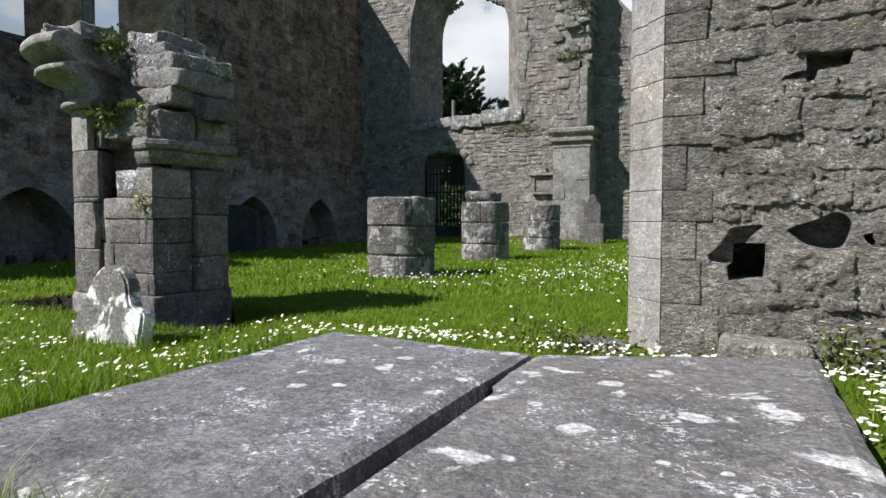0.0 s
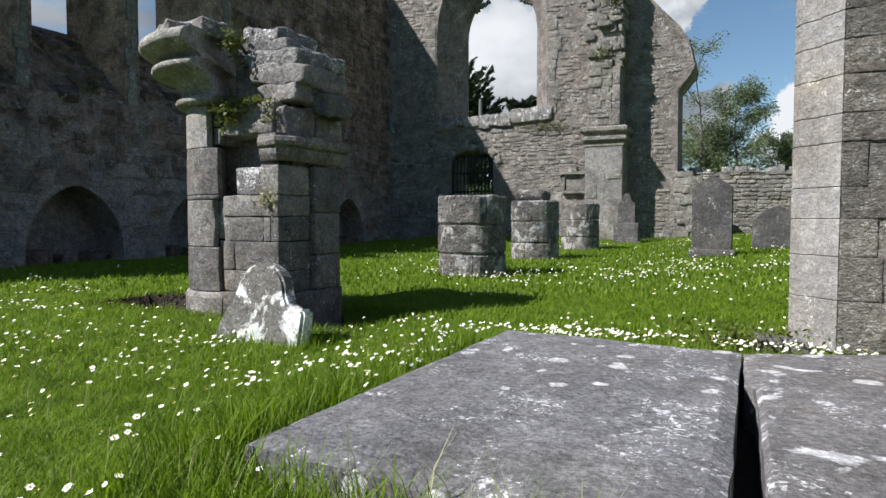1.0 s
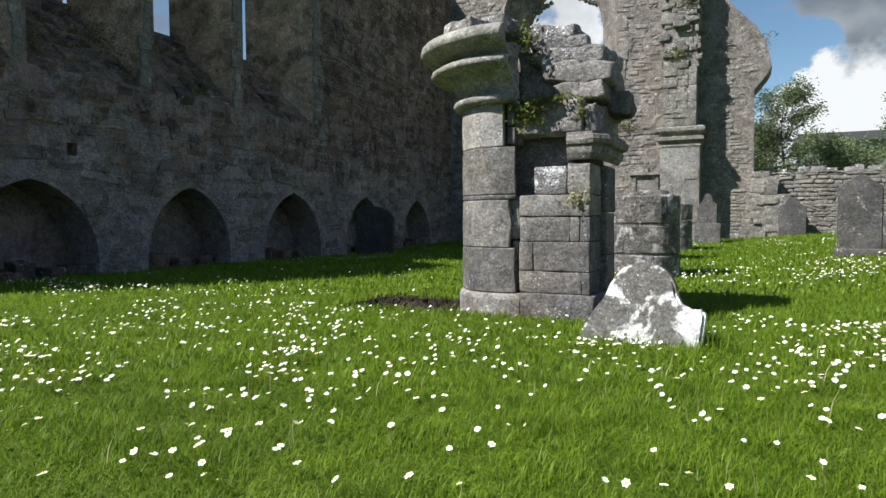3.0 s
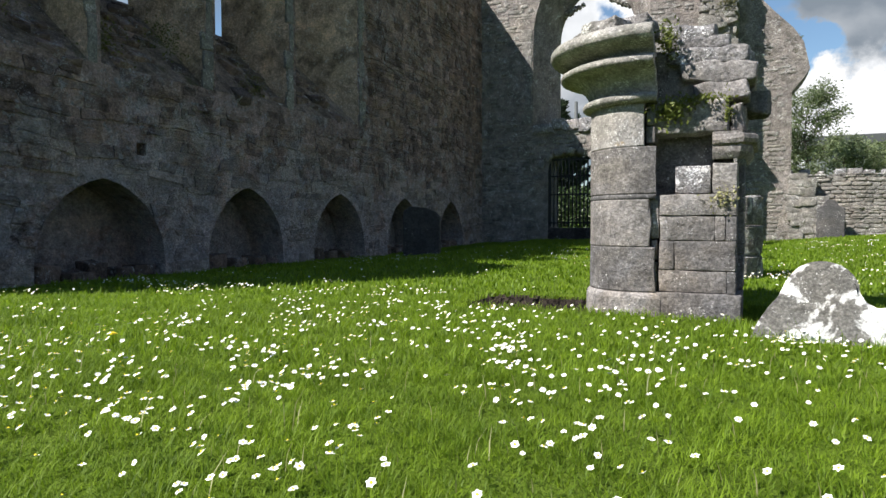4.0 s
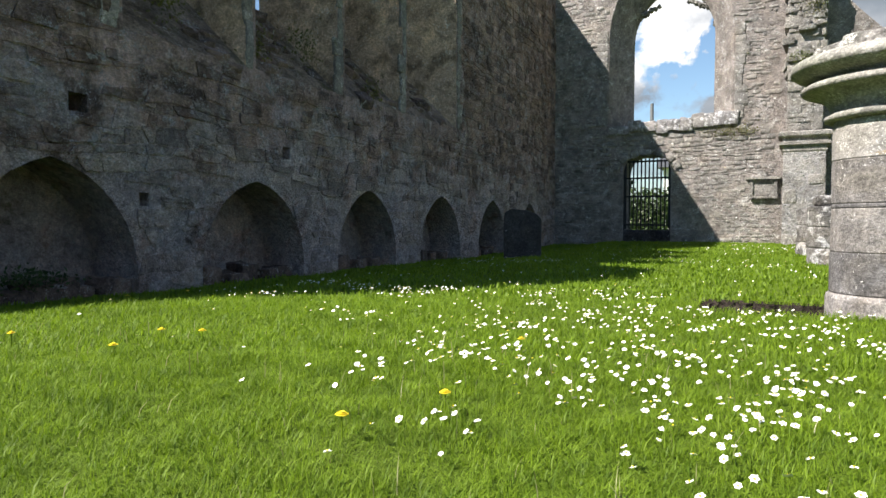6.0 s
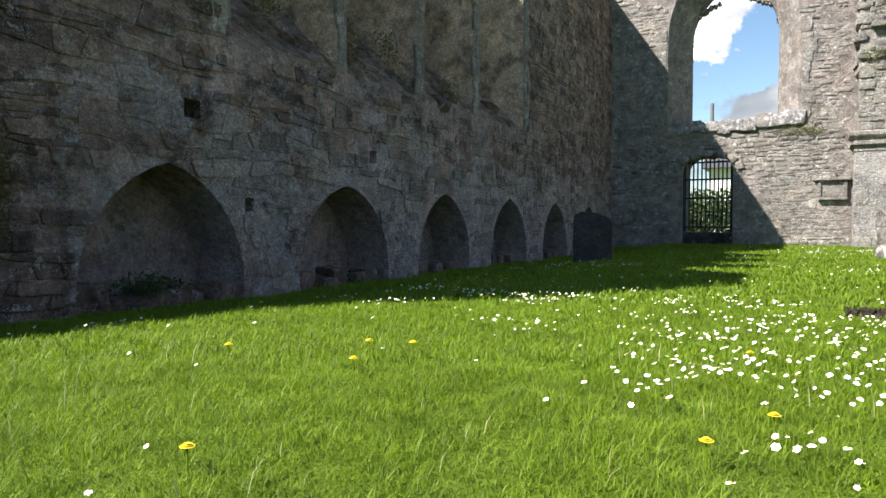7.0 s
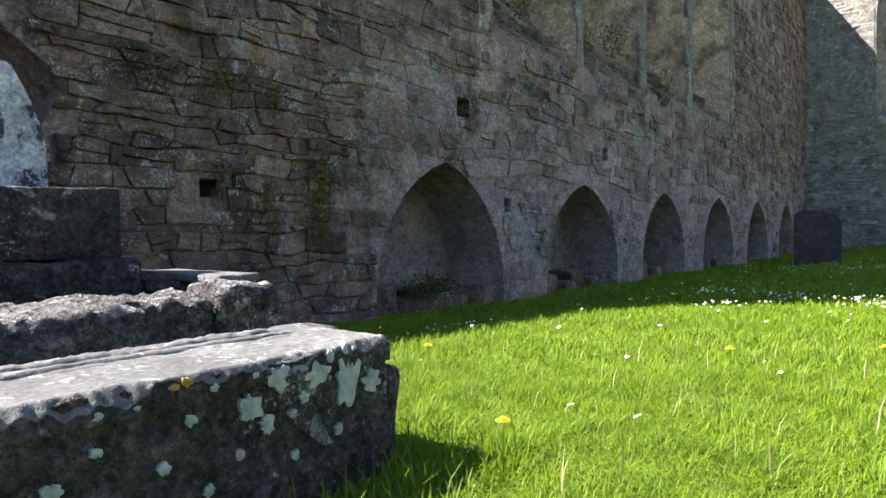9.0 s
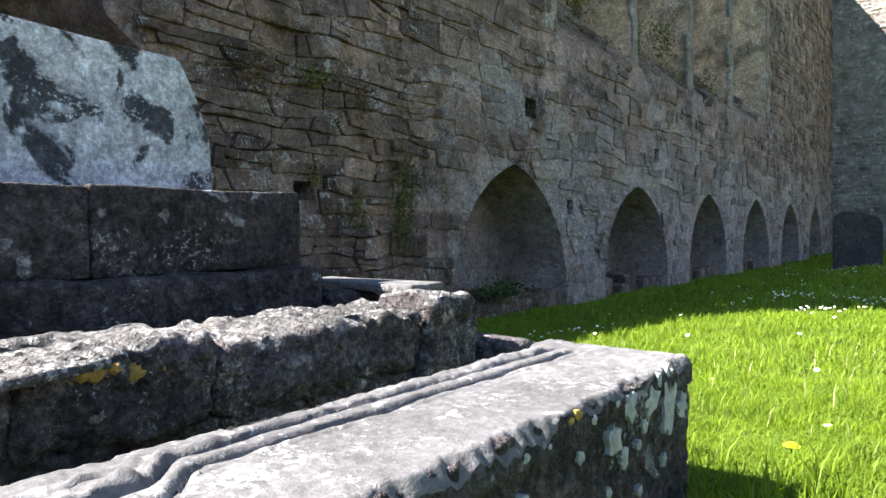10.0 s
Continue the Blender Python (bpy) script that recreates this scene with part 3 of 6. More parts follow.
def rubble_cells(u0, u1, z0, z1, seed, w, h, keep):
    """Roughly coursed rubble: each stone a polygon (u, z) between wandering bed joints, some split in two."""
    r = random.Random(seed)
    levels = [z0]
    while levels[-1] < z1:
        levels.append(levels[-1] + h * r.uniform(0.5, 1.7))

    def bed(j, u):
        v = Vector((u * 0.8, levels[j] * 0.7, seed))
        q = Vector((u * 1.9 / w * 0.3, j * 3.7, seed))
        return levels[j] + 0.06 * noise.noise(v) + 0.6 * h * noise.noise(q)
    cells = []

    def add(poly):
        us, zs = [a for a, b in poly], [b for a, b in poly]
        if max(zs) - min(zs) < 0.015:
            return
        cu, cz = sum(us) / len(us), sum(zs) / len(zs)
        if keep(cu, cz, max(us) - min(us), max(zs) - min(zs)):
            cells.append((cu, cz, poly))
    for j in range(len(levels) - 1):
        u = u0 - r.uniform(0, w)
        lean = 0.0
        while u < u1:
            ww = w * r.choice((0.4, 0.7, 1.0, 1.3, 1.9)) * r.uniform(0.8, 1.2)
            lean1 = r.uniform(-0.35, 0.35) * h
            a, b, c, d = u - lean, u + ww - lean1, u + ww + lean1, u + lean
            m = u + ww * r.uniform(0.35, 0.65)
            low = [(a, bed(j, a)), (m, bed(j, m) + r.uniform(0, 0.08) * h), (b, bed(j, b))]
            high = [(c, bed(j + 1, c)), (m, bed(j + 1, m) - r.uniform(0, 0.1) * h), (d, bed(j + 1, d))]
            if r.random() < 0.22 and levels[j + 1] - levels[j] > 0.9 * h:
                f, g = r.uniform(0.3, 0.7), r.uniform(0.3, 0.7)
                p = (a + (d - a) * f, low[0][1] + (high[2][1] - low[0][1]) * f)
                q = (b + (c - b) * g, low[2][1] + (high[0][1] - low[2][1]) * g)
                add(low + [q, p])
                add([p, q] + high)
            else:
                add(low + high)
            u += ww
            lean = lean1
    return cells


def cell_stone(poly, cu, cz, depth, gap, r):
    """One rubble stone from its polygon: worn corners, a sloping rim and an uneven face; y is the depth, outwards negative."""
    ring = []
    for i, p in enumerate(poly):
        q, o = poly[(i + 1) % len(poly)], poly[i - 1]
        f = r.uniform(0.05, 0.16)
        ring += [(p[0] + (o[0] - p[0]) * f, p[1] + (o[1] - p[1]) * f), (p[0] + (q[0] - p[0]) * f, p[1] + (q[1] - p[1]) * f)]
    tu, tz = r.uniform(-0.12, 0.12), r.uniform(-0.2, 0.2)
    size = max(0.02, max(abs(a - cu) for a, b in ring))
    vs = []
    for lev, (inset, d) in enumerate(((gap, 0.0), (gap, 0.8), (gap + 0.003, 0.95), (gap + 0.016, 1.0))):
        for a, b in ring:
            du, dz = a - cu, b - cz
            ln = math.hypot(du, dz) or 1e-6
            f = max(0.25, 1 - inset / ln)
            jit = 1 + r.uniform(-0.035, 0.035) if lev else 1
            x, z = cu + du * f * jit, cz + dz * f * jit
            y = -depth * d * (1 + (tu * du + tz * dz) / size + (r.uniform(-0.1, 0.1) if lev else 0))
            vs.append((x, y if lev else 0.0, z))
    vs.append((cu, -depth * r.uniform(0.95, 1.15), cz))
    n = len(ring)
    fs = [(a * n + i, a * n + (i + 1) % n, (a + 1) * n + (i + 1) % n, (a + 1) * n + i) for a in range(3) for i in range(n)]
    fs += [(3 * n + i, 3 * n + (i + 1) % n, 4 * n) for i in range(n)]
    return vs, fs


def build_cells(parent, cells, m, mat_one, mat_joined, near=None, depth=(0.02, 0.05), gap=0.006, seed=1):
    """Rubble stones on a face with the frame m (x along the wall, -y out of it). The first 300 for which near() holds are objects."""
    r = random.Random(seed)
    V, F, single = [], [], 0
    for cu, cz, poly in cells:
        vs, fs = cell_stone(poly, cu, cz, r.uniform(*depth), gap * r.uniform(0.5, 1.6), r)
        if near is not None and single < 300 and near(cu, cz):
            me = bpy.data.meshes.new("stone")
            me.from_pydata([m @ Vector(v) for v in vs], [], fs)
            me.materials.append(mat_one)
            ob = new("stone", me)
            ob.parent = parent
            single += 1
        else:
            b = len(V)
            V += [m @ Vector(v) for v in vs]
            F += [tuple(b + i for i in f) for f in fs]
    me = bpy.data.meshes.new("rubble_facing")
    me.from_pydata(V, [], F)
    me.materials.append(mat_joined)
    ob = new("rubble_facing", me)
    ob.parent = parent
    ob["kind"] = "stuff"


# ---- ground ----
WX, EY, RY = -7.16, 14.8, 3.58      # inner face of the long wall, of the gable wall, and face of the near wall
PIT = (-2.62, -0.86, 3.16, 3.78)


def ground_z(x, y):
    z = 0.11 * math.exp(-((x + 4.6) / 3.2) ** 2 - ((y + 0.3) / 2.6) ** 2)
    z += 0.10 * (1 / (1 + math.exp(-(y - 13.2) * 1.6))) if y < 30 else 0.10
    dx, dy = max(0.36 - x, x - 2.1, 0.0), max(1.46 - y, y - 2.85, 0.0)
    z += 0.055 * math.exp(-(dx * dx + dy * dy) / 0.12) if dx + dy > 0.03 else -0.035
    if -7.8 < x < -4.5 and y > -1.2:
        z -= 0.085 / (1 + math.exp((x + 5.95) / 0.09)) / (1 + math.exp(-(y + 0.6) / 0.1))
    sx, sy = min(1.0, max(0.0, (x + 0.9) / 1.8)), min(1.0, max(0.0, (y - 4.6) / 3.6))
    z += 0.1 * sx * sx * (3 - 2 * sx) * sy * sy * (3 - 2 * sy) + (0.05 * max(0.0, min(3.0, x - 0.6)) * sy if y < 30 else 0.0)
    z += 0.012 * noise.noise(Vector((x * 0.9, y * 0.9, 0.3))) + 0.02 * noise.noise(Vector((x * 0.25, y * 0.25, 5)))
    return z


def in_pit(x, y, m=0.0):
    return (PIT[0] - m < x < PIT[1] + m and PIT[2] + 0.02 - m < y < PIT[3] + m) or (-1.0 - m < x < -0.5 + m + 0.12 * (y - 3.2) and 3.12 - m < y < 3.9 + m)


def ground_sheet():
    def axis(lo, hi, a, b, step):
        fine = list(np.arange(a, b + 1e-6, step))
        left = [a - (2 ** k - 1) * 0.6 for k in range(1, 13) if a - (2 ** k - 1) * 0.6 > lo]
        right = [b + (2 ** k - 1) * 0.6 for k in range(1, 13) if b + (2 ** k - 1) * 0.6 < hi]
        return [lo] + left[::-1] + fine + right + [hi]
    xs = axis(-1500, 1500, -8.2, 5.0, 0.08)
    ys = axis(-1500, 1500, -4.0, 16.0, 0.08)
    vs = np.zeros((len(xs) * len(ys), 3), dtype=np.float32)
    k = 0
    for y in ys:
        for x in xs:
            z = ground_z(x, y) if -40 < x < 40 and -40 < y < 40 else 0.1
            if in_pit(x, y):
                z -= 0.25
            vs[k] = (x, y, z)
            k += 1
    nx, ny = len(xs), len(ys)
    a = (np.arange(ny - 1)[:, None] * nx + np.arange(nx - 1)[None, :]).ravel()
    fs = np.stack([a, a + 1, a + nx + 1, a + nx], 1)
    me = arrays_mesh("ground", vs, fs, M_TURF, smooth=True)
    me.materials.append(M_SOIL)
    cx, cy = vs[fs].mean(1)[:, 0], vs[fs].mean(1)[:, 1]
    pit = np.zeros(len(fs), dtype=np.int32)
    for k in np.nonzero((cx > PIT[0] - 0.1) & (cx < -0.2) & (cy > 3.0) & (cy < PIT[3] + 0.1))[0]:
        pit[k] = 1 if in_pit(cx[k], cy[k], 0.06) else 0
    pit[(cx > 0.4) & (cx < 2.05) & (cy > 1.5) & (cy < 2.8)] = 1
    me.polygons.foreach_set("material_index", pit)
    ob = new("ground", me)
    tagged(ob, "green lawn turf inside the ruined abbey", "ground", kind="structure")


ground_sheet()


# ---- the long wall with tomb niches ----
NICHES = [(1.94, 0.76, 1.07), (4.19, 0.77, 1.0), (6.36, 0.72, 1.0), (8.55, 0.73, 1.0), (10.77, 0.69, 1.0), (12.95, 0.66, 1.0)]
WINDOWS = [2.54, 4.14, 5.76, 7.36]


def arch_outline(c, w, top, spring=0.08, foot=-0.4, steps=9):
    h = top - spring
    k = (h * h - w * w) / (2 * w)
    rad = w + k
    side = []
    for i in range(steps):
        a = math.atan2(h, k) * i / (steps - 1)
        side.append((-k + rad * math.cos(a), spring + rad * math.sin(a)))
    pts = [(c + w, foot)] + [(c + x, z) for x, z in side]
    return pts + [(c - x, z) for x, z in side[:-1][::-1]] + [(c - w, foot)]


def in_niche(y, z, m=0.0):
    for c, w, top in NICHES:
        d = abs(y - c)
        if d < w + m:
            h = top - 0.08
            k = (h * h - w * w) / (2 * w)
            lim = 0.08 + math.sqrt(max(0.0, (w + k) ** 2 - (d + k) ** 2)) if d < w else 0.08
            if z < lim + m:
                return True
    return False


def in_window(y, z, m=0.0):
    return any(a - m < y < a + (1.78 if a > 7 else 1.52) + m and z > 2.22 - m for a in WINDOWS)


HOLES = [(2.17, 1.52, 0.08, 0.075), (2.77, 0.76, 0.05, 0.06), (4.66, 1.35, 0.06, 0.07), (-0.03, 0.79, 0.07, 0.05), (0.9, 2.6, 0.06, 0.06)]
LOW_END = 0.4


def turned(bm):
    """From the plane of an outline (x, z) with depth y to the long wall: x runs along y, depth y runs to -x."""
    bmesh.ops.transform(bm, matrix=Matrix(((0, -1, 0, WX), (1, 0, 0, 0), (0, 0, 1, 0), (0, 0, 0, 1))), verts=bm.verts)
    return bm


def long_wall():
    top = [(15.9, -0.4), (15.9, 6.2), (12.6, 6.3), (9.0, 6.05), (5.4, 6.15), (2.7, 5.9), (1.5, 5.75), (1.0, 5.2), (0.7, 4.2), (LOW_END, 2.62), (-0.25, 2.2), (-2.6, 2.06), (-4.5, 2.05), (-8.5, 2.1), (-8.5, -0.4)]
    wall = part("wall_west", turned(outline_bm(top, 0.0, 1.05)), M_WALL)
    tagged(wall, "long ruined limestone wall with pointed tomb niches and tall window openings", "wall", kind="structure")
    cutters = []
    for c, w, t in NICHES:
        cutters.append(turned(outline_bm(arch_outline(c, w, t), -0.3, 0.62)))
    for a in WINDOWS:
        bm = bmesh.new()
        end = 1.78 if a > 7 else 1.52
        lo = [(a, -0.1, 2.1), (a + end, -0.1, 2.1), (a + 1.2, 1.2, 3.48), (a + 0.62, 1.2, 3.48)]
        hi = [(x, y, 9.0) for x, y, z in lo]
        p, q = [bm.verts.new(v) for v in lo], [bm.verts.new(v) for v in hi]
        bm.faces.new(p)
        bm.faces.new(q)
        for i in range(4):
            bm.faces.new((p[i], p[(i + 1) % 4], q[(i + 1) % 4], q[i]))
        cutters.append(turned(bm))
    for y, z, w, h in HOLES:
        cutters.append(turned(box_bm(y - w, y + w, -0.1, 0.3, z - h, z + h)))
    # the dark recess high over the memorial
    rec = [(-2.9, 0.88), (-0.97, 0.89), (-0.87, 0.95), (-0.82, 1.08), (-0.76, 1.2), (-0.84, 1.33), (-1.0, 1.46), (-1.12, 1.75), (-2.9, 1.85)]
    cutters.append(turned(outline_bm(rec, -0.1, 0.6)))
    cut(wall, cutters)
    wall.data.materials.clear()
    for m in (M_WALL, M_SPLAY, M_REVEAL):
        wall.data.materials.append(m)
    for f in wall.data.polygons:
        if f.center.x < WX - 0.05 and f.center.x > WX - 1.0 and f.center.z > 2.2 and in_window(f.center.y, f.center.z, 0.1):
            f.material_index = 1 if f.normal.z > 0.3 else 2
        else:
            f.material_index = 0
    frame_at = lambda u, z: Matrix(((0, -1, 0, WX), (1, 0, 0, u), (0, 0, 1, z), (0, 0, 0, 1)))

    def keep(u, z, w, h):
        if in_niche(u, z, 0.03 + 0.3 * min(w, h)) or in_window(u, z, 0.5 * w):
            return False
        for y, hz, a, b in HOLES:
            if abs(u - y) < a + w / 2 and abs(z - hz) < b + h / 2:
                return False
        side = -0.87 + (z - 0.92) * 0.4 if z < 1.2 else -0.76 - (z - 1.2) * 0.92 if z < 1.46 else -1.0 - (z - 1.46) * 0.4
        if -3.0 < u < side + w * 0.3 and 0.88 < z < 1.86:
            return False
        lim = 6.0 if u > LOW_END + 0.7 else 2.1
        return z < lim - 0.1
    face = frame_at(0, 0)
    edge = lambda u, z: u < 0.9 + 0.7 * noise.noise(Vector((z * 2, 1, 4)))
    rr = random.Random(8)
    clear = lambda cells: [c for c in cells if not any(in_niche(u + (c[0] - u) * f, z + (c[1] - z) * f) or in_window(u, z) for u, z in c[2] for f in (0.05, 0.5))]
    near = rubble_cells(-4.0, 2.0, -0.08, 2.25, 5, 0.16, 0.072, lambda u, z, w, h: keep(u, z, w, h) and edge(u, z))
    far = rubble_cells(0.2, 14.7, -0.08, 5.8, 6, 0.26, 0.105, lambda u, z, w, h: keep(u, z, w, h) and not (edge(u, z) and z < 2.25) and rr.random() < 0.8)
    upper = rubble_cells(-4.0, 0.6, 2.27, 5.8, 7, 0.26, 0.105, keep)
    build_cells(wall, clear(near), face, M_RUBBLE, M_RUBBLE_J, lambda u, z: -0.9 < u < 1.1 and z < 1.5, (0.004, 0.04), 0.004, seed=2)
    build_cells(wall, clear(far + upper), face, M_RUBBLE, M_RUBBLE_J, None, (0.002, 0.024), 0.006, seed=3)
    # dressed stones up the edges of the windows
    rj = random.Random(27)
    for y, side in [(a, -1) for a in WINDOWS] + [(WINDOWS[-1] + 1.78, 1)]:
        z = 2.2
        while z < 5.7:
            h = rj.uniform(0.22, 0.5)
            w = rj.uniform(0.08, 0.2)
            rock("jamb_stone", (WX - 0.014, y + side * w / 2, z), (0.05, w, h - 0.004), M_PALE_O, wall, ry=rj.uniform(-1, 1), cuts=8, round_=0.01, rough=0.014, fine=0.008, seed=rj.random() * 9)
            z += h
    # rubble blocking on the sloping sills
    rs = random.Random(28)
    for a in WINDOWS:
        for i in range(26):
            t = rs.random()
            y = a + 0.62 * t + (0.12 + 0.76 * rs.random()) * (1.52 - 0.94 * t)
            rock("sill_stone", (WX - 0.06 - 0.95 * t, y, 2.12 + 1.06 * t), (rs.uniform(0.12, 0.3), rs.uniform(0.12, 0.34), rs.uniform(0.07, 0.15)), M_RUBBLE, wall, rz=rs.uniform(-20, 20), ry=rs.uniform(15, 40), cuts=4, round_=0.02, rough=0.025, seed=rs.random() * 9)
    # fallen blocks on the niche floors
    r = random.Random(11)
    for c, w, t in NICHES:
        n = 5 if c < 5 else 3
        u = c - w + 0.05
        for i in range(n):
            s = (r.uniform(0.18, 0.42), r.uniform(0.24, 0.36), r.uniform(0.13, 0.2) if i == 0 else r.uniform(0.06, 0.17))
            b = rock("niche_block", (WX - 0.2 - r.uniform(0, 0.14), u + s[0] / 2, -0.09), (s[0], s[1], s[2] + 0.05), M_RUBBLE, None, rz=90 + r.uniform(-14, 14), ry=r.uniform(-5, 5), rx=r.uniform(-4, 4), cuts=8, round_=0.014, rough=0.022, freq=8, fine=0.008, seed=r.random() * 9)
            tagged(b, "rough limestone block lying in a tomb niche", "stone block", group="blocks in the niches")
            u += 2 * w / n


long_wall()


# ---- the gable wall ----
def gable_wall():
    out = [(WX - 1.0, -0.4), (WX - 1.0, 9.0), (-4.3, 10.5), (-2.0, 8.5), (-1.3, 6.4), (-1.0, 5.35), (-0.62, 4.9), (-0.25, 4.5), (-0.06, 4.2), (0.06, 3.65), (-0.02, 3.5), (-0.26, 3.2),
           (-0.25, 1.58), (-0.28, -0.4)]
    wall = part("wall_north", outline_bm(out, EY, EY + 0.95), M_GABLE)
    tagged(wall, "ruined gable wall with a tall pointed traceried window opening", "wall", kind="structure")
    # the window: a splayed opening with a pointed head
    def arch(c, w, sill, spring, rise, n=10):
        k = (rise * rise - w * w) / (2 * w)
        pts = [(c + w, sill)]
        for i in range(n):
            a = math.atan2(rise, k) * i / (n - 1)
            pts.append((c - k + (w + k) * math.cos(a), spring + (w + k) * math.sin(a)))
        pts += [(2 * c - x, z) for x, z in pts[1:-1][::-1]] + [(c - w, sill)]
        return pts
    inner, outer = arch(-4.43, 1.42, 2.86, 4.95, 2.2), arch(-4.44, 0.95, 2.9, 5.0, 1.3)
    bm = bmesh.new()
    p = [bm.verts.new((x, EY - 0.05, z)) for x, z in inner]
    q = [bm.verts.new((x, EY + 0.62, z)) for x, z in outer]
    s = [bm.verts.new((x, EY + 1.1, z)) for x, z in outer]
    bm.faces.new(p)
    bm.faces.new(s)
    for a, b in ((p, q), (q, s)):
        for i in range(len(p)):
            j = (i + 1) % len(p)
            bm.faces.new((a[i], a[j], b[j], b[i]))
    gate = arch(-4.9, 0.55, -0.5, 1.78, 0.37, 7)
    gb = outline_bm(gate, EY - 0.2, EY + 1.2)
    cut(wall, [bm, gb])
    frame_at = lambda u, z: Matrix(((1, 0, 0, u), (0, 1, 0, EY), (0, 0, 1, z), (0, 0, 0, 1)))
    k = (2.2 ** 2 - 1.42 ** 2) / 2.84

    def keep(u, z, w, h):
        d = abs(u + 4.43)
        if z > 2.86 - h / 2 and d < 1.42 + w / 2:
            if z < 4.95 or (d + k) ** 2 + (z - 4.95) ** 2 < (1.42 + k + 0.08) ** 2:
                return False
        if -5.52 - w / 2 < u < -4.28 + w / 2 and z < 2.15 + h / 2:
            return False
        if -2.06 - w / 2 < u < -1.24 + w / 2:
            return False
        edge = -0.35 if z < 3.2 else 0.0 - abs(z - 3.65) * 0.75 - 0.15
        return u + w / 2 < edge
    st = lay_courses(WX + 0.05, -0.3, 0.0, 6.6, 21, (0.045, 0.12), (0.08, 0.34), keep, gap=0.008)
    rg = random.Random(23)
    st = [(u + rg.uniform(-0.03, 0.03), z + 0.03 * noise.noise(Vector((u * 2.6, z * 2.6, 4))), w * rg.uniform(0.7, 1.04), h * rg.uniform(0.75, 1.15), q) for u, z, w, h, q in st if rg.random() < (0.86 if z < 2.7 else 0.5)]
    build_stones(wall, st, frame_at, M_PALE_O, M_PALE, lambda u, z: -4.25 < u < -2.1 and 0.3 < z < 1.6, (0.003, 0.013), seed=4)
    # cusps of the broken tracery, along the soffit of the outer arch
    rc = random.Random(17)
    hooks = [(-1, 5.62 + 0.05 * i, 0.06 * i, 0.085 - 0.006 * i) for i in range(6)] + [(1, 5.66 + 0.045 * i, 0.055 * i, 0.08 - 0.005 * i) for i in range(6)]
    hooks += [(-1, z, 0.0, 0.05) for z in (4.55, 4.95, 5.02, 5.3)] + [(1, z, 0.0, 0.045) for z in (5.2, 5.3)]
    for side, z, inward, size in hooks:
        kk = (1.3 ** 2 - 0.95 ** 2) / 1.9
        edge = 0.95 if z < 5.0 else math.sqrt((0.95 + kk) ** 2 - (min(z, 6.2) - 5.0) ** 2) - kk
        g = bmesh.new()
        bmesh.ops.create_icosphere(g, subdivisions=3, radius=size)
        o = Vector((rc.uniform(0, 9), 3, 1))
        for v in g.verts:
            v.co = Vector((v.co.x, v.co.y * 1.5, v.co.z * 0.8)) + noise.noise_vector(v.co * 22 + o) * size * 0.6
        bmesh.ops.transform(g, matrix=pose(-4.44 + side * (edge - inward), EY + 0.75, z - 0.1 * inward + rc.uniform(-0.02, 0.02), 0, rc.uniform(-50, 50), 0), verts=g.verts)
        part("tracery_cusp", g, M_PALE_O, wall, "broken carved tracery stump", True)
    # the arch ring over the head of the window, and the dressed jambs
    rj = random.Random(19)
    for side in (-1, 1):
        z = 2.9
        while z < 4.95:
            h, w = rj.uniform(0.14, 0.3), rj.uniform(0.14, 0.3)
            x0, x1 = -4.43 + side * 1.417, -4.43 + side * (1.42 + w)
            rock("jamb_stone", ((x0 + x1) / 2, EY + 0.03, z), (abs(x1 - x0), 0.1, h - 0.004), M_PALE_O, wall, cuts=4, round_=0.006, rough=0.006, seed=rj.random() * 9)
            z += h
    # worn capping of the blocked part below the window
    r = random.Random(31)
    x = -5.8
    while x < -3.05:
        w = r.uniform(0.22, 0.5)
        rock("capping_stone", (x + w / 2, EY + 0.28, 2.7 + r.uniform(-0.05, 0.05)), (w * 1.08, 0.68, 0.2 + 0.055 * (x + 5.8) + r.uniform(-0.02, 0.05)), M_CRUST, wall, cuts=9, round_=0.02, rough=0.035, fine=0.012, seed=r.random() * 9)
        x += w
    # head of the gateway
    for i in range(7):
        a = math.pi * (0.12 + 0.76 * i / 6)
        rock("voussoir", (-4.9 - 0.66 * math.cos(a), EY + 0.1, 1.72 + 0.42 * math.sin(a)), (0.2, 0.3, 0.16), M_PALE_O, wall, ry=math.degrees(a) - 90, cuts=3, round_=0.03, rough=0.02, seed=i)
    return wall


GABLE = gable_wall()


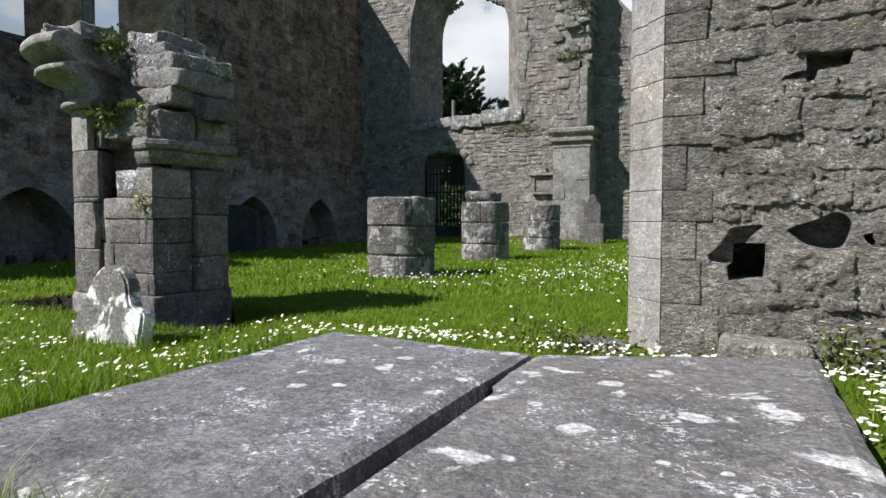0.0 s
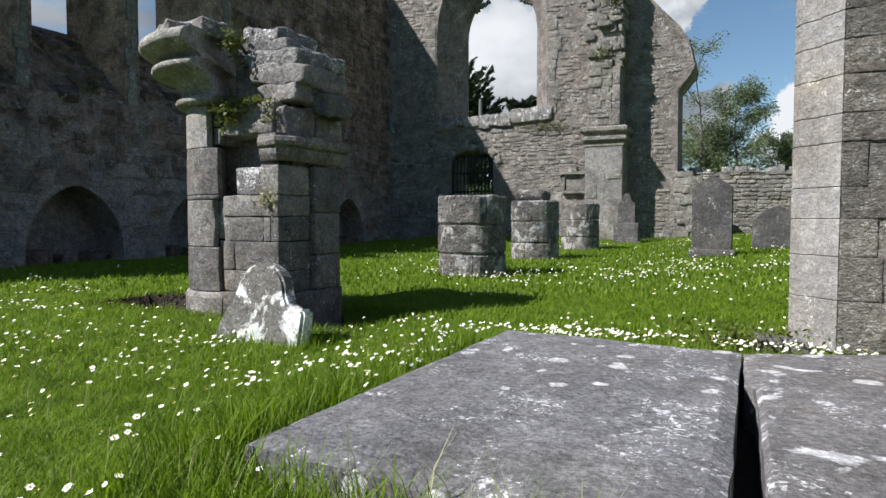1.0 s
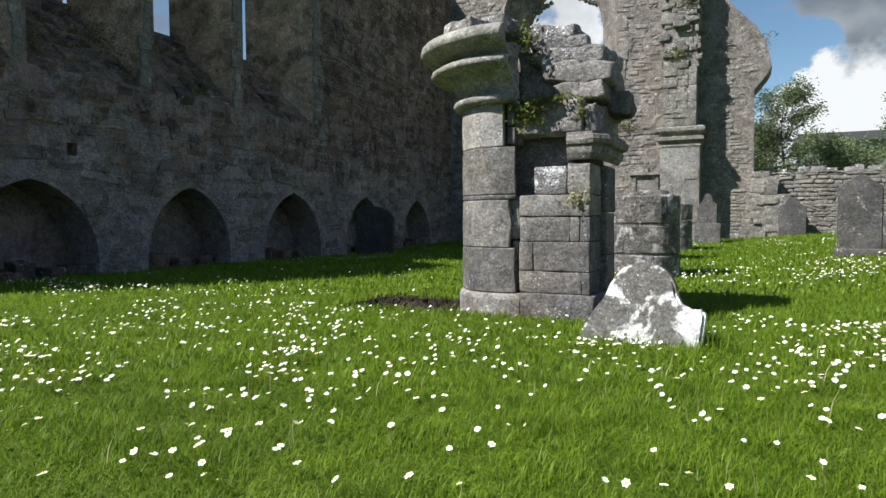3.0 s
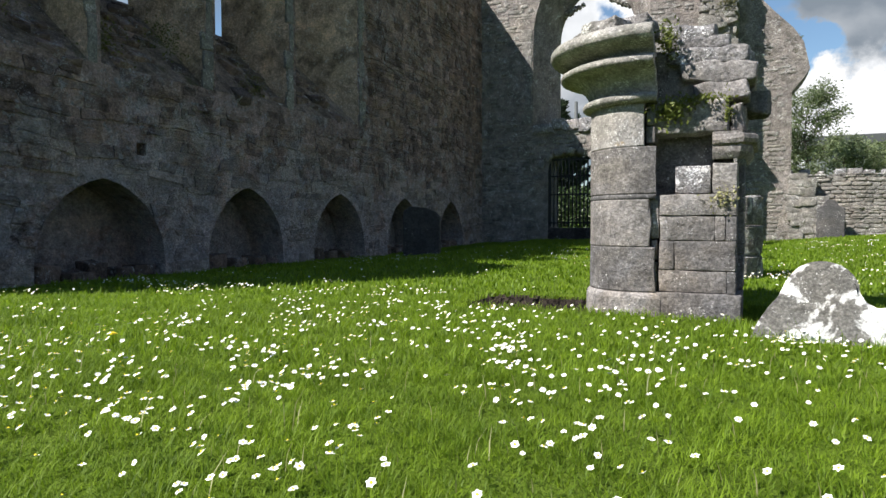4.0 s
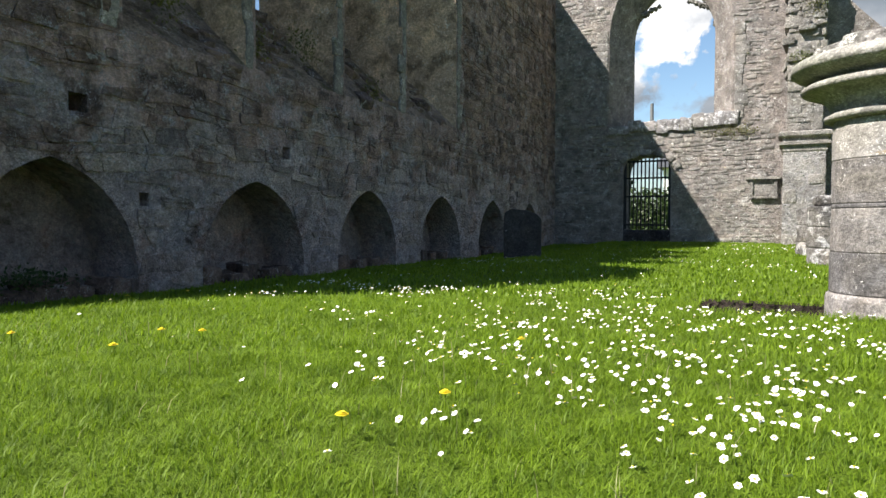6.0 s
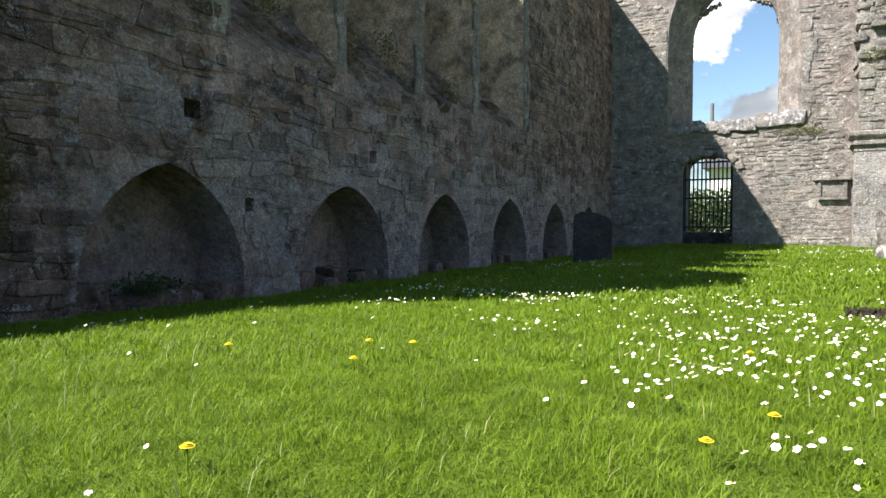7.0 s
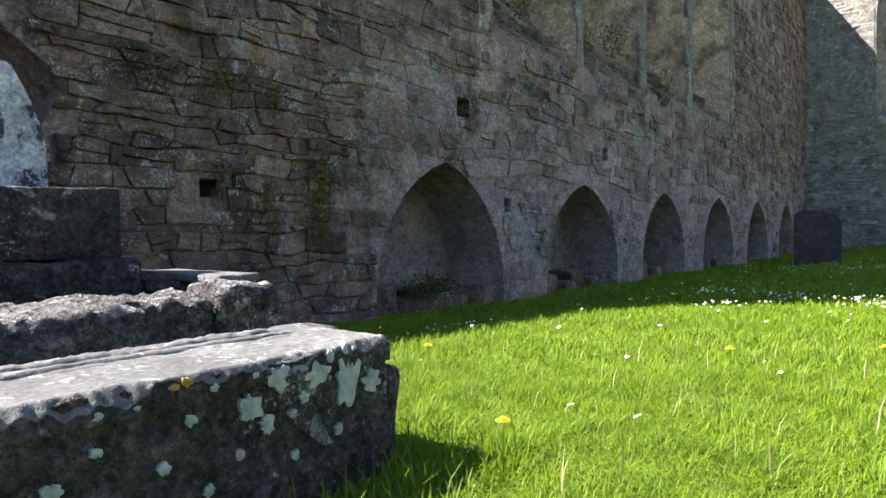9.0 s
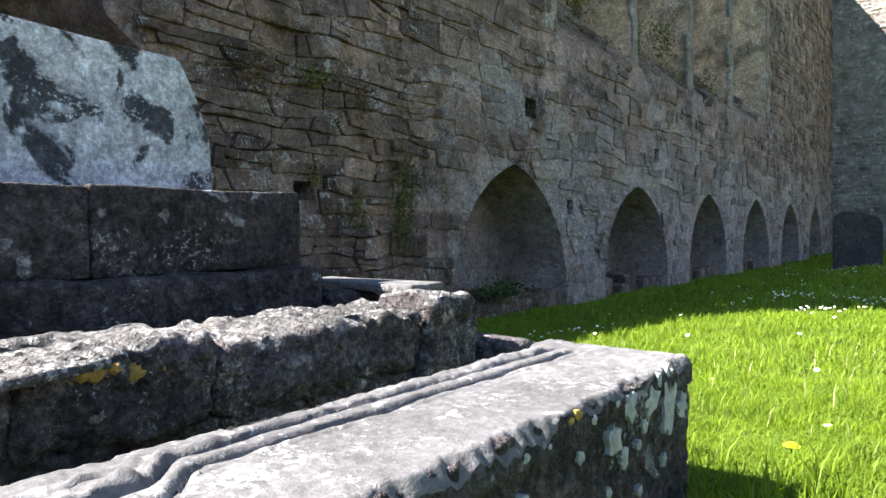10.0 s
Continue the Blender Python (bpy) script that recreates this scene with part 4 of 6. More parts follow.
def pilaster():
    p = empty("pilaster", (-1.65, EY, 0), "projecting limestone pilaster with a moulded cornice and broken springing above", "pilaster", kind="structure")
    def add(name, bm, mat, label=""):
        ob = part(name, bm, mat, p, label)
        ob.matrix_parent_inverse = p.matrix_world.inverted()
        return ob
    add("shaft", box_bm(-2.03, -1.26, EY - 0.62, EY + 0.02, -0.1, 2.06), M_LIMEWASH)
    r = random.Random(5)
    for x, z, w, h in ((-1.87, 0.0, 0.3, 0.3), (-1.5, 0.0, 0.42, 0.42), (-1.4, 0.42, 0.26, 0.34), (-1.9, 0.95, 0.24, 0.3), (-1.42, 1.35, 0.3, 0.2)):
        b = rock("shaft_stone", (x, EY - 0.615, z), (w, 0.03, h), M_PALE_O, None, cuts=5, round_=0.012, rough=0.012, seed=x * 5)
        b.parent, b.matrix_parent_inverse = p, p.matrix_world.inverted()
    prof = [(0.0, 2.02), (0.03, 2.05), (0.03, 2.12), (0.05, 2.13), (0.05, 2.16), (0.13, 2.17), (0.13, 2.23), (0.05, 2.24), (0.04, 2.29), (0.06, 2.31), (0.15, 2.34), (0.17, 2.36), (0.17, 2.42), (0.1, 2.45), (0.0, 2.46)]
    bm = bmesh.new()
    rings = []
    for o, z in prof:
        o *= 0.6
        rings.append([bm.verts.new(v) for v in ((-2.03 - o, EY, z), (-2.03 - o, EY - 0.62 - o, z), (-1.26 + o, EY - 0.62 - o, z), (-1.26 + o, EY, z))])
    for a, b in zip(rings, rings[1:]):
        for i in range(3):
            bm.faces.new((a[i], a[i + 1], b[i + 1], b[i]))
    bm.faces.new(rings[-1])
    add("cornice", bm, M_PALE_O, "moulded limestone cornice")
    add("springing_pier", box_bm(-1.97, -1.34, EY - 0.55, EY, 2.44, 3.68), M_PALE)
    def stone(name, x, y, z, size, rz=0.0, rough=0.018):
        b = rock(name, (x, y, z), size, M_PALE_O, None, rz=rz, cuts=6, round_=0.008, rough=rough, freq=9, fine=0.008, seed=r.random() * 9)
        b.parent, b.matrix_parent_inverse = p, p.matrix_world.inverted()
    for z0, z1 in ((2.47, 2.95), (2.955, 3.3), (3.305, 3.67)):
        stone("springing_stone", -1.41, EY - 0.545, z0, (0.16, 0.1, z1 - z0), 0, 0.006)
    z = 2.47
    while z < 3.66:
        h = r.uniform(0.07, 0.17)
        x = -1.98
        while x < -1.52:
            w = min(r.uniform(0.1, 0.3), -1.49 - x)
            stone("springing_stone", x + w / 2, EY - 0.55 + r.uniform(0.0, 0.03), z, (w, 0.1, h * 1.02), 0, 0.012)
            x += w
        z += h
    add("springing_core", box_bm(-1.98, -1.33, EY - 0.5, EY, 3.6, 6.4), M_PALE)
    z = 3.66
    while z < 6.4:
        h = r.uniform(0.06, 0.15)
        push = 0.1 * noise.noise(Vector((z * 2.3, 1, 1)))
        x = -2.03 + r.uniform(-0.03, 0.06)
        end = -1.3 + r.uniform(-0.05, 0.05)
        while x < end - 0.05:
            w = min(r.uniform(0.1, 0.32), end - x)
            dep = 0.52 + push + r.uniform(-0.04, 0.1)
            stone("broken_stone", x + w / 2, EY - dep / 2, z, (w * 1.02, dep, h * 1.06), r.uniform(-7, 7), 0.03)
            x += w
        z += h


pilaster()


def gate():
    g = empty("gate", (-4.9, EY + 0.1, 0.12), "closed dark iron gate of upright bars in a stone doorway", "gate")
    def bar(x0, x1, z0, z1, t, name):
        ob = part(name, box_bm(x0, x1, EY + 0.1 - t, EY + 0.1 + t, z0, z1), M_IRON, g)
        ob.matrix_parent_inverse = g.matrix_world.inverted()
    for i in range(12):
        x = -5.4 + i * 0.091
        bar(x - 0.016, x + 0.016, 0.4, 2.0 + 0.1 * math.sin(math.pi * (i / 11)), 0.014, "bar")
    for z in (0.5, 1.18, 1.62, 2.02):
        bar(-5.44, -4.36, z - 0.02, z + 0.02, 0.016, "rail")
    for x in (-5.44, -4.38):
        bar(x - 0.02, x + 0.02, 0.1, 2.05, 0.02, "stile")
    st = rock("doorstep", (-4.9, EY + 0.35, 0.02), (1.12, 0.6, 0.36), M_TOMB, None, cuts=5, round_=0.03, rough=0.015)
    tagged(st, "dark worn stone threshold under the gate", "doorstep")


gate()


def wall_plaque():
    p = empty("wall_plaque", (-2.4, EY - 0.05, 1.1), "small framed limestone memorial plaque on the wall", "plaque")
    def add(name, x0, x1, y0, z0, z1, mat):
        bm = box_bm(x0, x1, y0, EY + 0.02, z0, z1)
        bmesh.ops.bevel(bm, geom=bm.edges[:], offset=0.012, segments=2, affect="EDGES")
        ob = part(name, bm, mat, p)
        ob.matrix_parent_inverse = p.matrix_world.inverted()
    add("panel", -2.64, -2.16, EY - 0.05, 1.15, 1.5, M_PALE_O)
    add("cornice", -2.76, -2.06, EY - 0.13, 1.5, 1.57, M_PALE_O)
    add("sill", -2.68, -2.12, EY - 0.1, 1.08, 1.15, M_PALE_O)
    add("jamb", -2.68, -2.6, EY - 0.085, 1.15, 1.5, M_PALE_O)
    add("jamb", -2.2, -2.12, EY - 0.085, 1.15, 1.5, M_PALE_O)
    add("finial", -2.46, -2.34, EY - 0.1, 1.57, 1.68, M_PALE_O)


wall_plaque()


# ---- boundary wall ----
def boundary_wall():
    y = 15.2
    wall = part("wall_boundary", box_bm(-0.35, 16.0, y, y + 0.5, -0.3, 1.46), M_GABLE)
    tagged(wall, "low drystone graveyard wall with upright coping stones", "wall", kind="structure")
    frame_at = lambda u, z: Matrix(((1, 0, 0, u), (0, 1, 0, y), (0, 0, 1, z), (0, 0, 0, 1)))
    st = lay_courses(-0.3, 6.0, 0.0, 1.46, 41, (0.035, 0.11), (0.08, 0.34), gap=0.01)
    build_stones(wall, st, frame_at, M_PALE_O, M_PALE, lambda u, z: 0.4 < u < 3.2, (0.006, 0.035), seed=6)
    r = random.Random(43)
    x = -0.3
    while x < 8:
        w = r.uniform(0.1, 0.24)
        rock("coping_stone", (x + w / 2, y + 0.22, 1.44), (w, 0.42, r.uniform(0.06, 0.2)), M_CRUST, wall, cuts=4, round_=0.012, rough=0.03, seed=r.random() * 9)
        x += w + r.uniform(0.02, 0.26)
    # broken foot of the gable where it meets the low wall
    for x0, x1, z1 in ((-0.3, 0.0, 1.5), (-0.05, 0.2, 1.22), (0.15, 0.42, 0.9)):
        z = -0.05
        while z < z1:
            h = r.uniform(0.1, 0.2)
            rock("stub_stone", ((x0 + x1) / 2 + r.uniform(-0.03, 0.03), EY + 0.2 + r.uniform(0, 0.06), z), ((x1 - x0) * r.uniform(0.9, 1.25), 0.5, h * 1.03), M_PALE_O, wall, rz=r.uniform(-5, 5), cuts=6, round_=0.01, rough=0.025, fine=0.01, seed=r.random() * 9)
            z += h


boundary_wall()


# ---- the near wall with its dressed jamb ----
def near_wall():
    # unseen upper part, added height that cuts sky light on the pier
    out = [(1.56, -0.3), (1.56, 6.8), (7.5, 7.0), (7.5, -0.3)]
    wall = part("wall_near", outline_bm(out, RY, RY + 0.85), M_NEAR_J)
    tagged(wall, "thick rubble limestone wall ending in a dressed chamfered jamb", "wall", kind="structure")
    def worn(pts):
        for k in range(2):
            pts = [q for (x0, z0), (x1, z1) in zip(pts, pts[1:] + pts[:1]) for q in ((x0 * 0.75 + x1 * 0.25, z0 * 0.75 + z1 * 0.25), (x0 * 0.25 + x1 * 0.75, z0 * 0.25 + z1 * 0.75))]
        return pts
    hole = [(1.833, 0.447), (1.95, 0.449), (1.951, 0.377), (1.946, 0.308), (1.821, 0.299), (1.813, 0.352), (1.834, 0.374)]
    chip = [(1.725, 0.378), (1.78, 0.433), (1.811, 0.473), (1.819, 0.508), (1.872, 0.515), (1.955, 0.525), (1.9, 0.478), (1.877, 0.44), (1.84, 0.42), (1.84, 0.36)]
    recess = [(2.015, 0.5), (2.066, 0.524), (2.124, 0.541), (2.173, 0.57), (2.21, 0.565), (2.238, 0.526), (2.224, 0.465), (2.209, 0.434), (2.176, 0.428), (2.118, 0.436), (2.075, 0.453), (2.041, 0.482)]
    slot = [(2.072, 1.166), (2.226, 1.168), (2.213, 1.109), (2.166, 1.099), (2.112, 1.095), (2.102, 1.06), (2.074, 1.052)]
    crack = [(1.98, 1.068), (2.037, 1.097), (2.078, 1.098), (2.078, 1.066), (2.021, 1.07)]
    nook = [(2.265, 0.488), (2.32, 0.495), (2.32, 0.44), (2.279, 0.455)]
    cut(wall, [outline_bm(hole, RY - 0.2, RY + 0.35), outline_bm(worn(chip), RY - 0.2, RY + 0.05), outline_bm(worn(recess), RY - 0.2, RY + 0.11), outline_bm(slot, RY - 0.2, RY + 0.09),
               outline_bm(worn(crack), RY - 0.2, RY + 0.04), outline_bm(worn(nook), RY - 0.2, RY + 0.08)])
    holes = [(1.85, 0.41, 0.125, 0.115), (2.13, 1.11, 0.11, 0.06), (2.16, 0.5, 0.15, 0.07), (2.29, 0.465, 0.03, 0.03)]

    def keep(u, z, w, h):
        return all(abs(u - a) > c + w * 0.42 or abs(z - b) > d + h * 0.42 for a, b, c, d in holes)
    r = random.Random(51)
    z = 0.0
    while z < 1.75:
        h = r.uniform(0.05, 0.15)
        u = 1.74 + r.uniform(0, 0.08)
        while u < 3.3:
            w = r.uniform(0.09, 0.32)
            hh = h * r.uniform(0.92, 1.12)
            if keep(u + w / 2, z + h / 2, w, h):
                proud = r.uniform(-0.004, 0.01)
                rock("stone", (u + w / 2, RY + 0.045 - proud, z + r.uniform(-0.012, 0.012)), (w * r.uniform(0.96, 1.06), 0.1, hh), M_NEAR, wall, rz=r.uniform(-1.2, 1.2), ry=r.uniform(-3, 3), cuts=18, round_=r.uniform(0.004, 0.012), rough=0.013, freq=13,
                     fine=0.011, seed=r.random() * 9)
            u += w - 0.004
        z += h - 0.006
    # quoins: a flat front and a broad chamfer towards the opening
    r = random.Random(52)
    z = -0.02
    courses = [(0.215, 1.79), (0.18, 1.72), (0.155, 1.7), (0.13, 1.76), (0.18, 1.66), (0.115, 1.82), (0.155, 1.72), (0.14, 1.83), (0.115, 1.73), (0.2, 1.74), (0.22, 1.75), (0.24, 1.85), (0.2, 1.7), (0.25, 1.8)]
    for h, tail in courses:
        rock("facing_block", ((1.568 + tail) / 2, RY + 0.052 + r.uniform(-0.003, 0.003), z + 0.001), (tail - 1.57, 0.12, h - 0.002), M_NEAR, wall, cuts=12, round_=0.004, rough=0.004, freq=9, fine=0.003, seed=r.random() * 9)
        pts = [(1.5, RY + 0.86), (1.4, RY + 0.19), (1.425, RY + 0.135), (1.492, RY + 0.095), (1.49, RY + 0.075), (1.566, RY - 0.008), (1.567, RY + 0.86)]
        bm = bmesh.new()
        lo = [bm.verts.new((x, y, z + 0.001)) for x, y in pts]
        hi = [bm.verts.new((x, y, z + h - 0.001)) for x, y in pts]
        bm.faces.new(lo[::-1])
        bm.faces.new(hi)
        for i in range(len(pts)):
            j = (i + 1) % len(pts)
            bm.faces.new((lo[i], lo[j], hi[j], hi[i]))
        bmesh.ops.recalc_face_normals(bm, faces=bm.faces)
        es = [e for e in bm.edges if e.calc_face_angle(0) > 0.4]
        bmesh.ops.bevel(bm, geom=es, offset=0.0025, segments=1, affect="EDGES")
        part("quoin", bm, M_ASHLAR, wall, "dressed limestone quoin")
        z += h
    # the large rough block under the recess
    rock("stone", (2.105, RY + 0.04, 0.2), (0.3, 0.12, 0.225), M_NEAR, wall, cuts=26, round_=0.02, rough=0.018, freq=10, fine=0.012, seed=6.3)
    # worn scroll boss over the recess
    bm = bmesh.new()
    n, m = 26, 8
    for i in range(n):
        a = math.radians(-30 + 290 * i / (n - 1))
        for j in range(m):
            b = 2 * math.pi * j / m
            k = 1 + 0.5 * noise.noise(Vector((a * 2, math.cos(b), math.sin(b))))
            rr = 0.026 + 0.013 * k * math.cos(b)
            bm.verts.new((2.135 + rr * math.cos(a), RY + 0.004 + 0.016 * k * math.sin(b), 0.592 + rr * math.sin(a)))
    bm.verts.ensure_lookup_table()
    for i in range(n - 1):
        for j in range(m):
            bm.faces.new([bm.verts[k] for k in (i * m + j, (i + 1) * m + j, (i + 1) * m + (j + 1) % m, i * m + (j + 1) % m)])
    bmesh.ops.recalc_face_normals(bm, faces=bm.faces)
    part("carved_boss", bm, M_NEAR, wall, "worn carved stone scroll", True)
    wall.matrix_world = Matrix(((0.96, 0, 0, 0.0248), (0, 1, 0, -0.11), (0, 0, 0.96, 0.03), (0, 0, 0, 1)))
    st = rock("footing_stone", (1.9, RY - 0.24, 0.0), (0.3, 0.26, 0.12), M_PALE_O, None, cuts=6, round_=0.02, rough=0.015, seed=4)
    tagged(st, "flat pale footing stone at the foot of the wall", "stone")


near_wall()


def unseen_walls():
    """Plain unseen walls, added behind and outside the camera's line to hold back light."""
    # east and south trim low sky light, outer blocks sun from the windows
    for name, x0, x1, y0, y1, h in (("wall_east", 7.0, 7.8, -8.5, RY, 2.4), ("wall_south", WX - 1.0, 7.8, -9.3, -8.5, 2.4), ("wall_outer", -11.4, -10.5, -1.0, 6.9, 9.5)):
        tagged(part(name, box_bm(x0, x1, y0, y1, -0.3, h), M_WALL), "plain unseen limestone wall added to hold back light", "wall", kind="structure")


unseen_walls()


# ---- ledger slabs ----
def ledger(name, corners, z, thick, seed, label, material, nick=None):
    """A worn flat slab from its four corners."""
    bm = bmesh.new()
    nx, ny = 26, 34
    c = [Vector((x, y, 0)) for x, y in corners]
    top = []
    for j in range(ny + 1):
        row = []
        for i in range(nx + 1):
            u, v = i / nx, j / ny
            p = (c[0] * (1 - u) + c[1] * u) * (1 - v) + (c[3] * (1 - u) + c[2] * u) * v
            e = min(u, 1 - u, v, 1 - v)
            p.x += 0.008 * noise.noise(Vector((p.y * 7, seed, 1))) * (1 if u in (0, 1) else 0)
            p.y += 0.01 * noise.noise(Vector((p.x * 7, seed, 2))) * (1 if v in (0, 1) else 0)
            if nick and u == 0:
                p.x += 0.022 if p.y < nick else -0.008
            p.z = z + 0.006 * noise.noise(Vector((p.x * 3, p.y * 3, seed))) + 0.003 * noise.noise(Vector((p.x * 14, p.y * 14, seed))) - (0.012 if e == 0 else 0)
            row.append(bm.verts.new(p))
        top.append(row)
    for j in range(ny):
        for i in range(nx):
            bm.faces.new((top[j][i], top[j][i + 1], top[j + 1][i + 1], top[j + 1][i]))
    rim = [top[0][i] for i in range(nx + 1)] + [top[j][nx] for j in range(1, ny + 1)] + [top[ny][i] for i in range(nx - 1, -1, -1)] + [top[j][0] for j in range(ny - 1, 0, -1)]
    low = [bm.verts.new((v.co.x, v.co.y, z - thick)) for v in rim]
    for i in range(len(rim)):
        j = (i + 1) % len(rim)
        bm.faces.new((rim[j], rim[i], low[i], low[j]))
    bm.faces.new(low[::-1])
    bmesh.ops.recalc_face_normals(bm, faces=bm.faces)
    return tagged(part(name, bm, material), label, "grave slab", group="ledger slabs")


ledger("ledger_slab", [(0.345, 1.47), (1.205, 1.4), (1.2, 2.83), (0.36, 2.9)], 0.112, 0.16, 1.0, "flat grey limestone ledger slab spotted with white lichen", M_SLAB)
ledger("ledger_slab", [(1.25, 1.2), (2.10, 1.3), (2.06, 3.24), (1.212, 2.9)], 0.10, 0.16, 4.0, "flat brown-grey ledger slab crusted with white lichen", M_SLAB_CRUST, 2.43)


# ---- the broken pier with a moulded capital ----
def broken_pier():
    p = empty("broken_pier", (-1.4, 3.4, 0), "broken clustered limestone pier with a round moulded capital", "pier")
    inv = p.matrix_world.inverted()

    def own(ob):
        ob.parent, ob.matrix_parent_inverse = p, inv
        return ob
    r = random.Random(71)
    cx, cy = -1.5, 3.4

    def turned_part(name, prof, a0, a1, cut_x, n, mat, label="", wear=0.004, smooth=False, ragged=9.0):
        """Rings (radius, height) turned about the shaft, cut off upright at x = cut_x."""
        bm = bmesh.new()
        rings = []
        for rad, z in prof:
            row = []
            for i in range(n):
                a = math.radians(a0 + (a1 - a0) * i / (n - 1))
                k = wear * noise.noise(Vector((a * 4, z * 12, rad * 5)))
                dz = 0.0
                if z > ragged:
                    k += 0.05 * noise.noise(Vector((a * 5, z * 20, 2)))
                    dz = 0.035 * noise.noise(Vector((a * 4, 3, 7)))
                x = min(cx + (rad + k) * math.cos(a), cut_x + 0.012 * noise.noise(Vector((z * 9, a, 1))))
                row.append(bm.verts.new((x, cy + (rad + k) * math.sin(a), z + dz)))
            rings.append(row)
        for a, b in zip(rings, rings[1:]):
            for i in range(n - 1):
                bm.faces.new((a[i], a[i + 1], b[i + 1], b[i]))
            bm.faces.new((a[n - 1], a[0], b[0], b[n - 1]))
        bm.faces.new(rings[-1])
        bm.faces.new(rings[0][::-1])
        bmesh.ops.recalc_face_normals(bm, faces=bm.faces)
        return own(part(name, bm, mat, None, label, smooth))
    # plinth: a round part and a square part
    turned_part("plinth", [(0.345, -0.2), (0.345, 0.10), (0.338, 0.12), (0.325, 0.13)], 140, 290, -1.38, 26, M_PIER)
    own(rock("plinth", (-1.195, 3.365, -0.2), (0.43, 0.57, 0.335), M_PIER, None, cuts=10, round_=0.01, rough=0.008))
    own(part("core", box_bm(-1.6, -1.04, 3.27, 3.6, 0.1, 1.16), M_PIER))
    # round shaft, drum by drum
    for z0, z1, cut_x in ((0.134, 0.378, -1.412), (0.382, 0.64, -1.44), (0.644, 0.668, -1.41), (0.672, 0.928, -1.412), (0.932, 1.168, -1.475)):
        q = 0.005
        turned_part("shaft_drum", [(0.321, z0 - 0.001), (0.325, z0 + q), (0.326, (z0 + z1) / 2), (0.325, z1 - q), (0.321, z1 + 0.001)], 140, 300, cut_x, 48, M_ASHLAR if z0 > 0.9 else M_PIER)
    for z0, z1 in ((0.14, 0.3), (0.31, 0.42), (0.43, 0.66), (0.95, 1.04), (1.05, 1.165)):
        w = 0.03 if z1 < 0.5 else 0.05
        own(rock("fillet_stone", (-1.42 if z0 < 0.6 else -1.445, 3.2, z0), (w, 0.16, z1 - z0), M_PIER, None, cuts=4, round_=0.006, rough=0.006, seed=z0 * 7))
    # flat facing stones: (bottom, top, joints across the face)
    for z0, z1, xs in ((0.14, 0.253, (-1.392, -1.052, -1.008)), (0.257, 0.413, (-1.392, -1.315, -1.008)), (0.417, 0.548, (-1.392, -1.112, -1.06, -1.008)), (0.552, 0.664, (-1.392, -1.008)), (0.668, 0.825, (-1.125, -1.008))):
        for a, b in zip(xs, xs[1:]):
            own(rock("facing_stone", ((a + b) / 2, 3.24, z0), (b - a - 0.001, 0.27 + r.uniform(-0.007, 0.007), z1 - z0 - 0.0), M_PIER, None, cuts=9, round_=0.0045, rough=0.006, freq=10, seed=r.random() * 9))
    own(rock("facing_stone", (-1.225, 3.26, 0.668), (0.18, 0.27, 0.15), M_CRUST, None, "pale lichened block in the socket", cuts=7, round_=0.01, rough=0.008, seed=3))
    # shaded flank: long blocks
    z = 0.135
    for h in (0.2, 0.24, 0.26):
        y = 3.38
        while y < 3.6:
            w = min(r.uniform(0.2, 0.34), 3.63 - y)
            own(rock("flank_stone", (-1.035, y + w / 2, z), (0.12, w - 0.006, h - 0.005), M_PIER, None, cuts=4, round_=0.01, rough=0.008, seed=r.random() * 9))
            y += w
        z += h
    # moulded band round the right-hand corner
    bm = bmesh.new()
    prof = [(0.0, 0.845), (0.012, 0.855), (0.03, 0.88), (0.036, 0.905), (0.03, 0.915), (0.055, 0.925), (0.065, 0.945), (0.06, 0.965), (0.045, 0.972), (0.045, 0.985), (0.0, 0.99)]
    rings = [[bm.verts.new(v) for v in ((-1.13, 3.3, zz), (-1.13, 3.12 - o * 0.5, zz), (-1.01 + o * 0.5, 3.11 - o, zz), (-0.975 + o, 3.16 - o * 0.4, zz), (-0.965 + o, 3.63, zz))] for o, zz in prof]
    for a, b in zip(rings, rings[1:]):
        for i in range(4):
            bm.faces.new((a[i], a[i + 1], b[i + 1], b[i]))
    bm.faces.new(rings[-1])
    bmesh.ops.recalc_face_normals(bm, faces=bm.faces)
    own(part("moulded_band", bm, M_PIER, None, "moulded limestone impost band"))
    # lintel over the socket, and the ragged top: x0, x1, front, depth, bottom, top
    top = [(-1.44, -1.06, 3.13, 0.3, 0.99, 1.165), (-1.045, -0.98, 3.14, 0.25, 0.99, 1.15), (-1.06, -0.97, 3.4, 0.24, 0.99, 1.16), (-1.23, -0.955, 3.2, 0.4, 1.165, 1.275), (-0.99, -0.86, 3.36, 0.22, 1.11, 1.235),
           (-1.31, -0.93, 3.22, 0.42, 1.27, 1.385), (-1.36, -0.95, 3.23, 0.42, 1.38, 1.465), (-1.38, -1.06, 3.25, 0.4, 1.46, 1.53), (-1.39, -1.13, 3.27, 0.36, 1.525, 1.61), (-1.46, -1.12, 3.27, 0.4, 1.1, 1.47), (-1.5, -1.2, 3.45, 0.34, 1.1, 1.5), (-1.5, -1.04, 3.42, 0.22, 0.98, 1.2)]
    for x0, x1, y0, d, z0, z1 in top:
        own(rock("broken_stone", ((x0 + x1) / 2, y0 + d / 2, z0), (x1 - x0, d, z1 - z0 - 0.004), M_PIER if z0 < 1.3 else M_CRUST, None, rz=r.uniform(-4, 4), ry=r.uniform(-2, 4), cuts=11, round_=0.014, rough=0.022, freq=9, fine=0.008, seed=r.random() * 9))
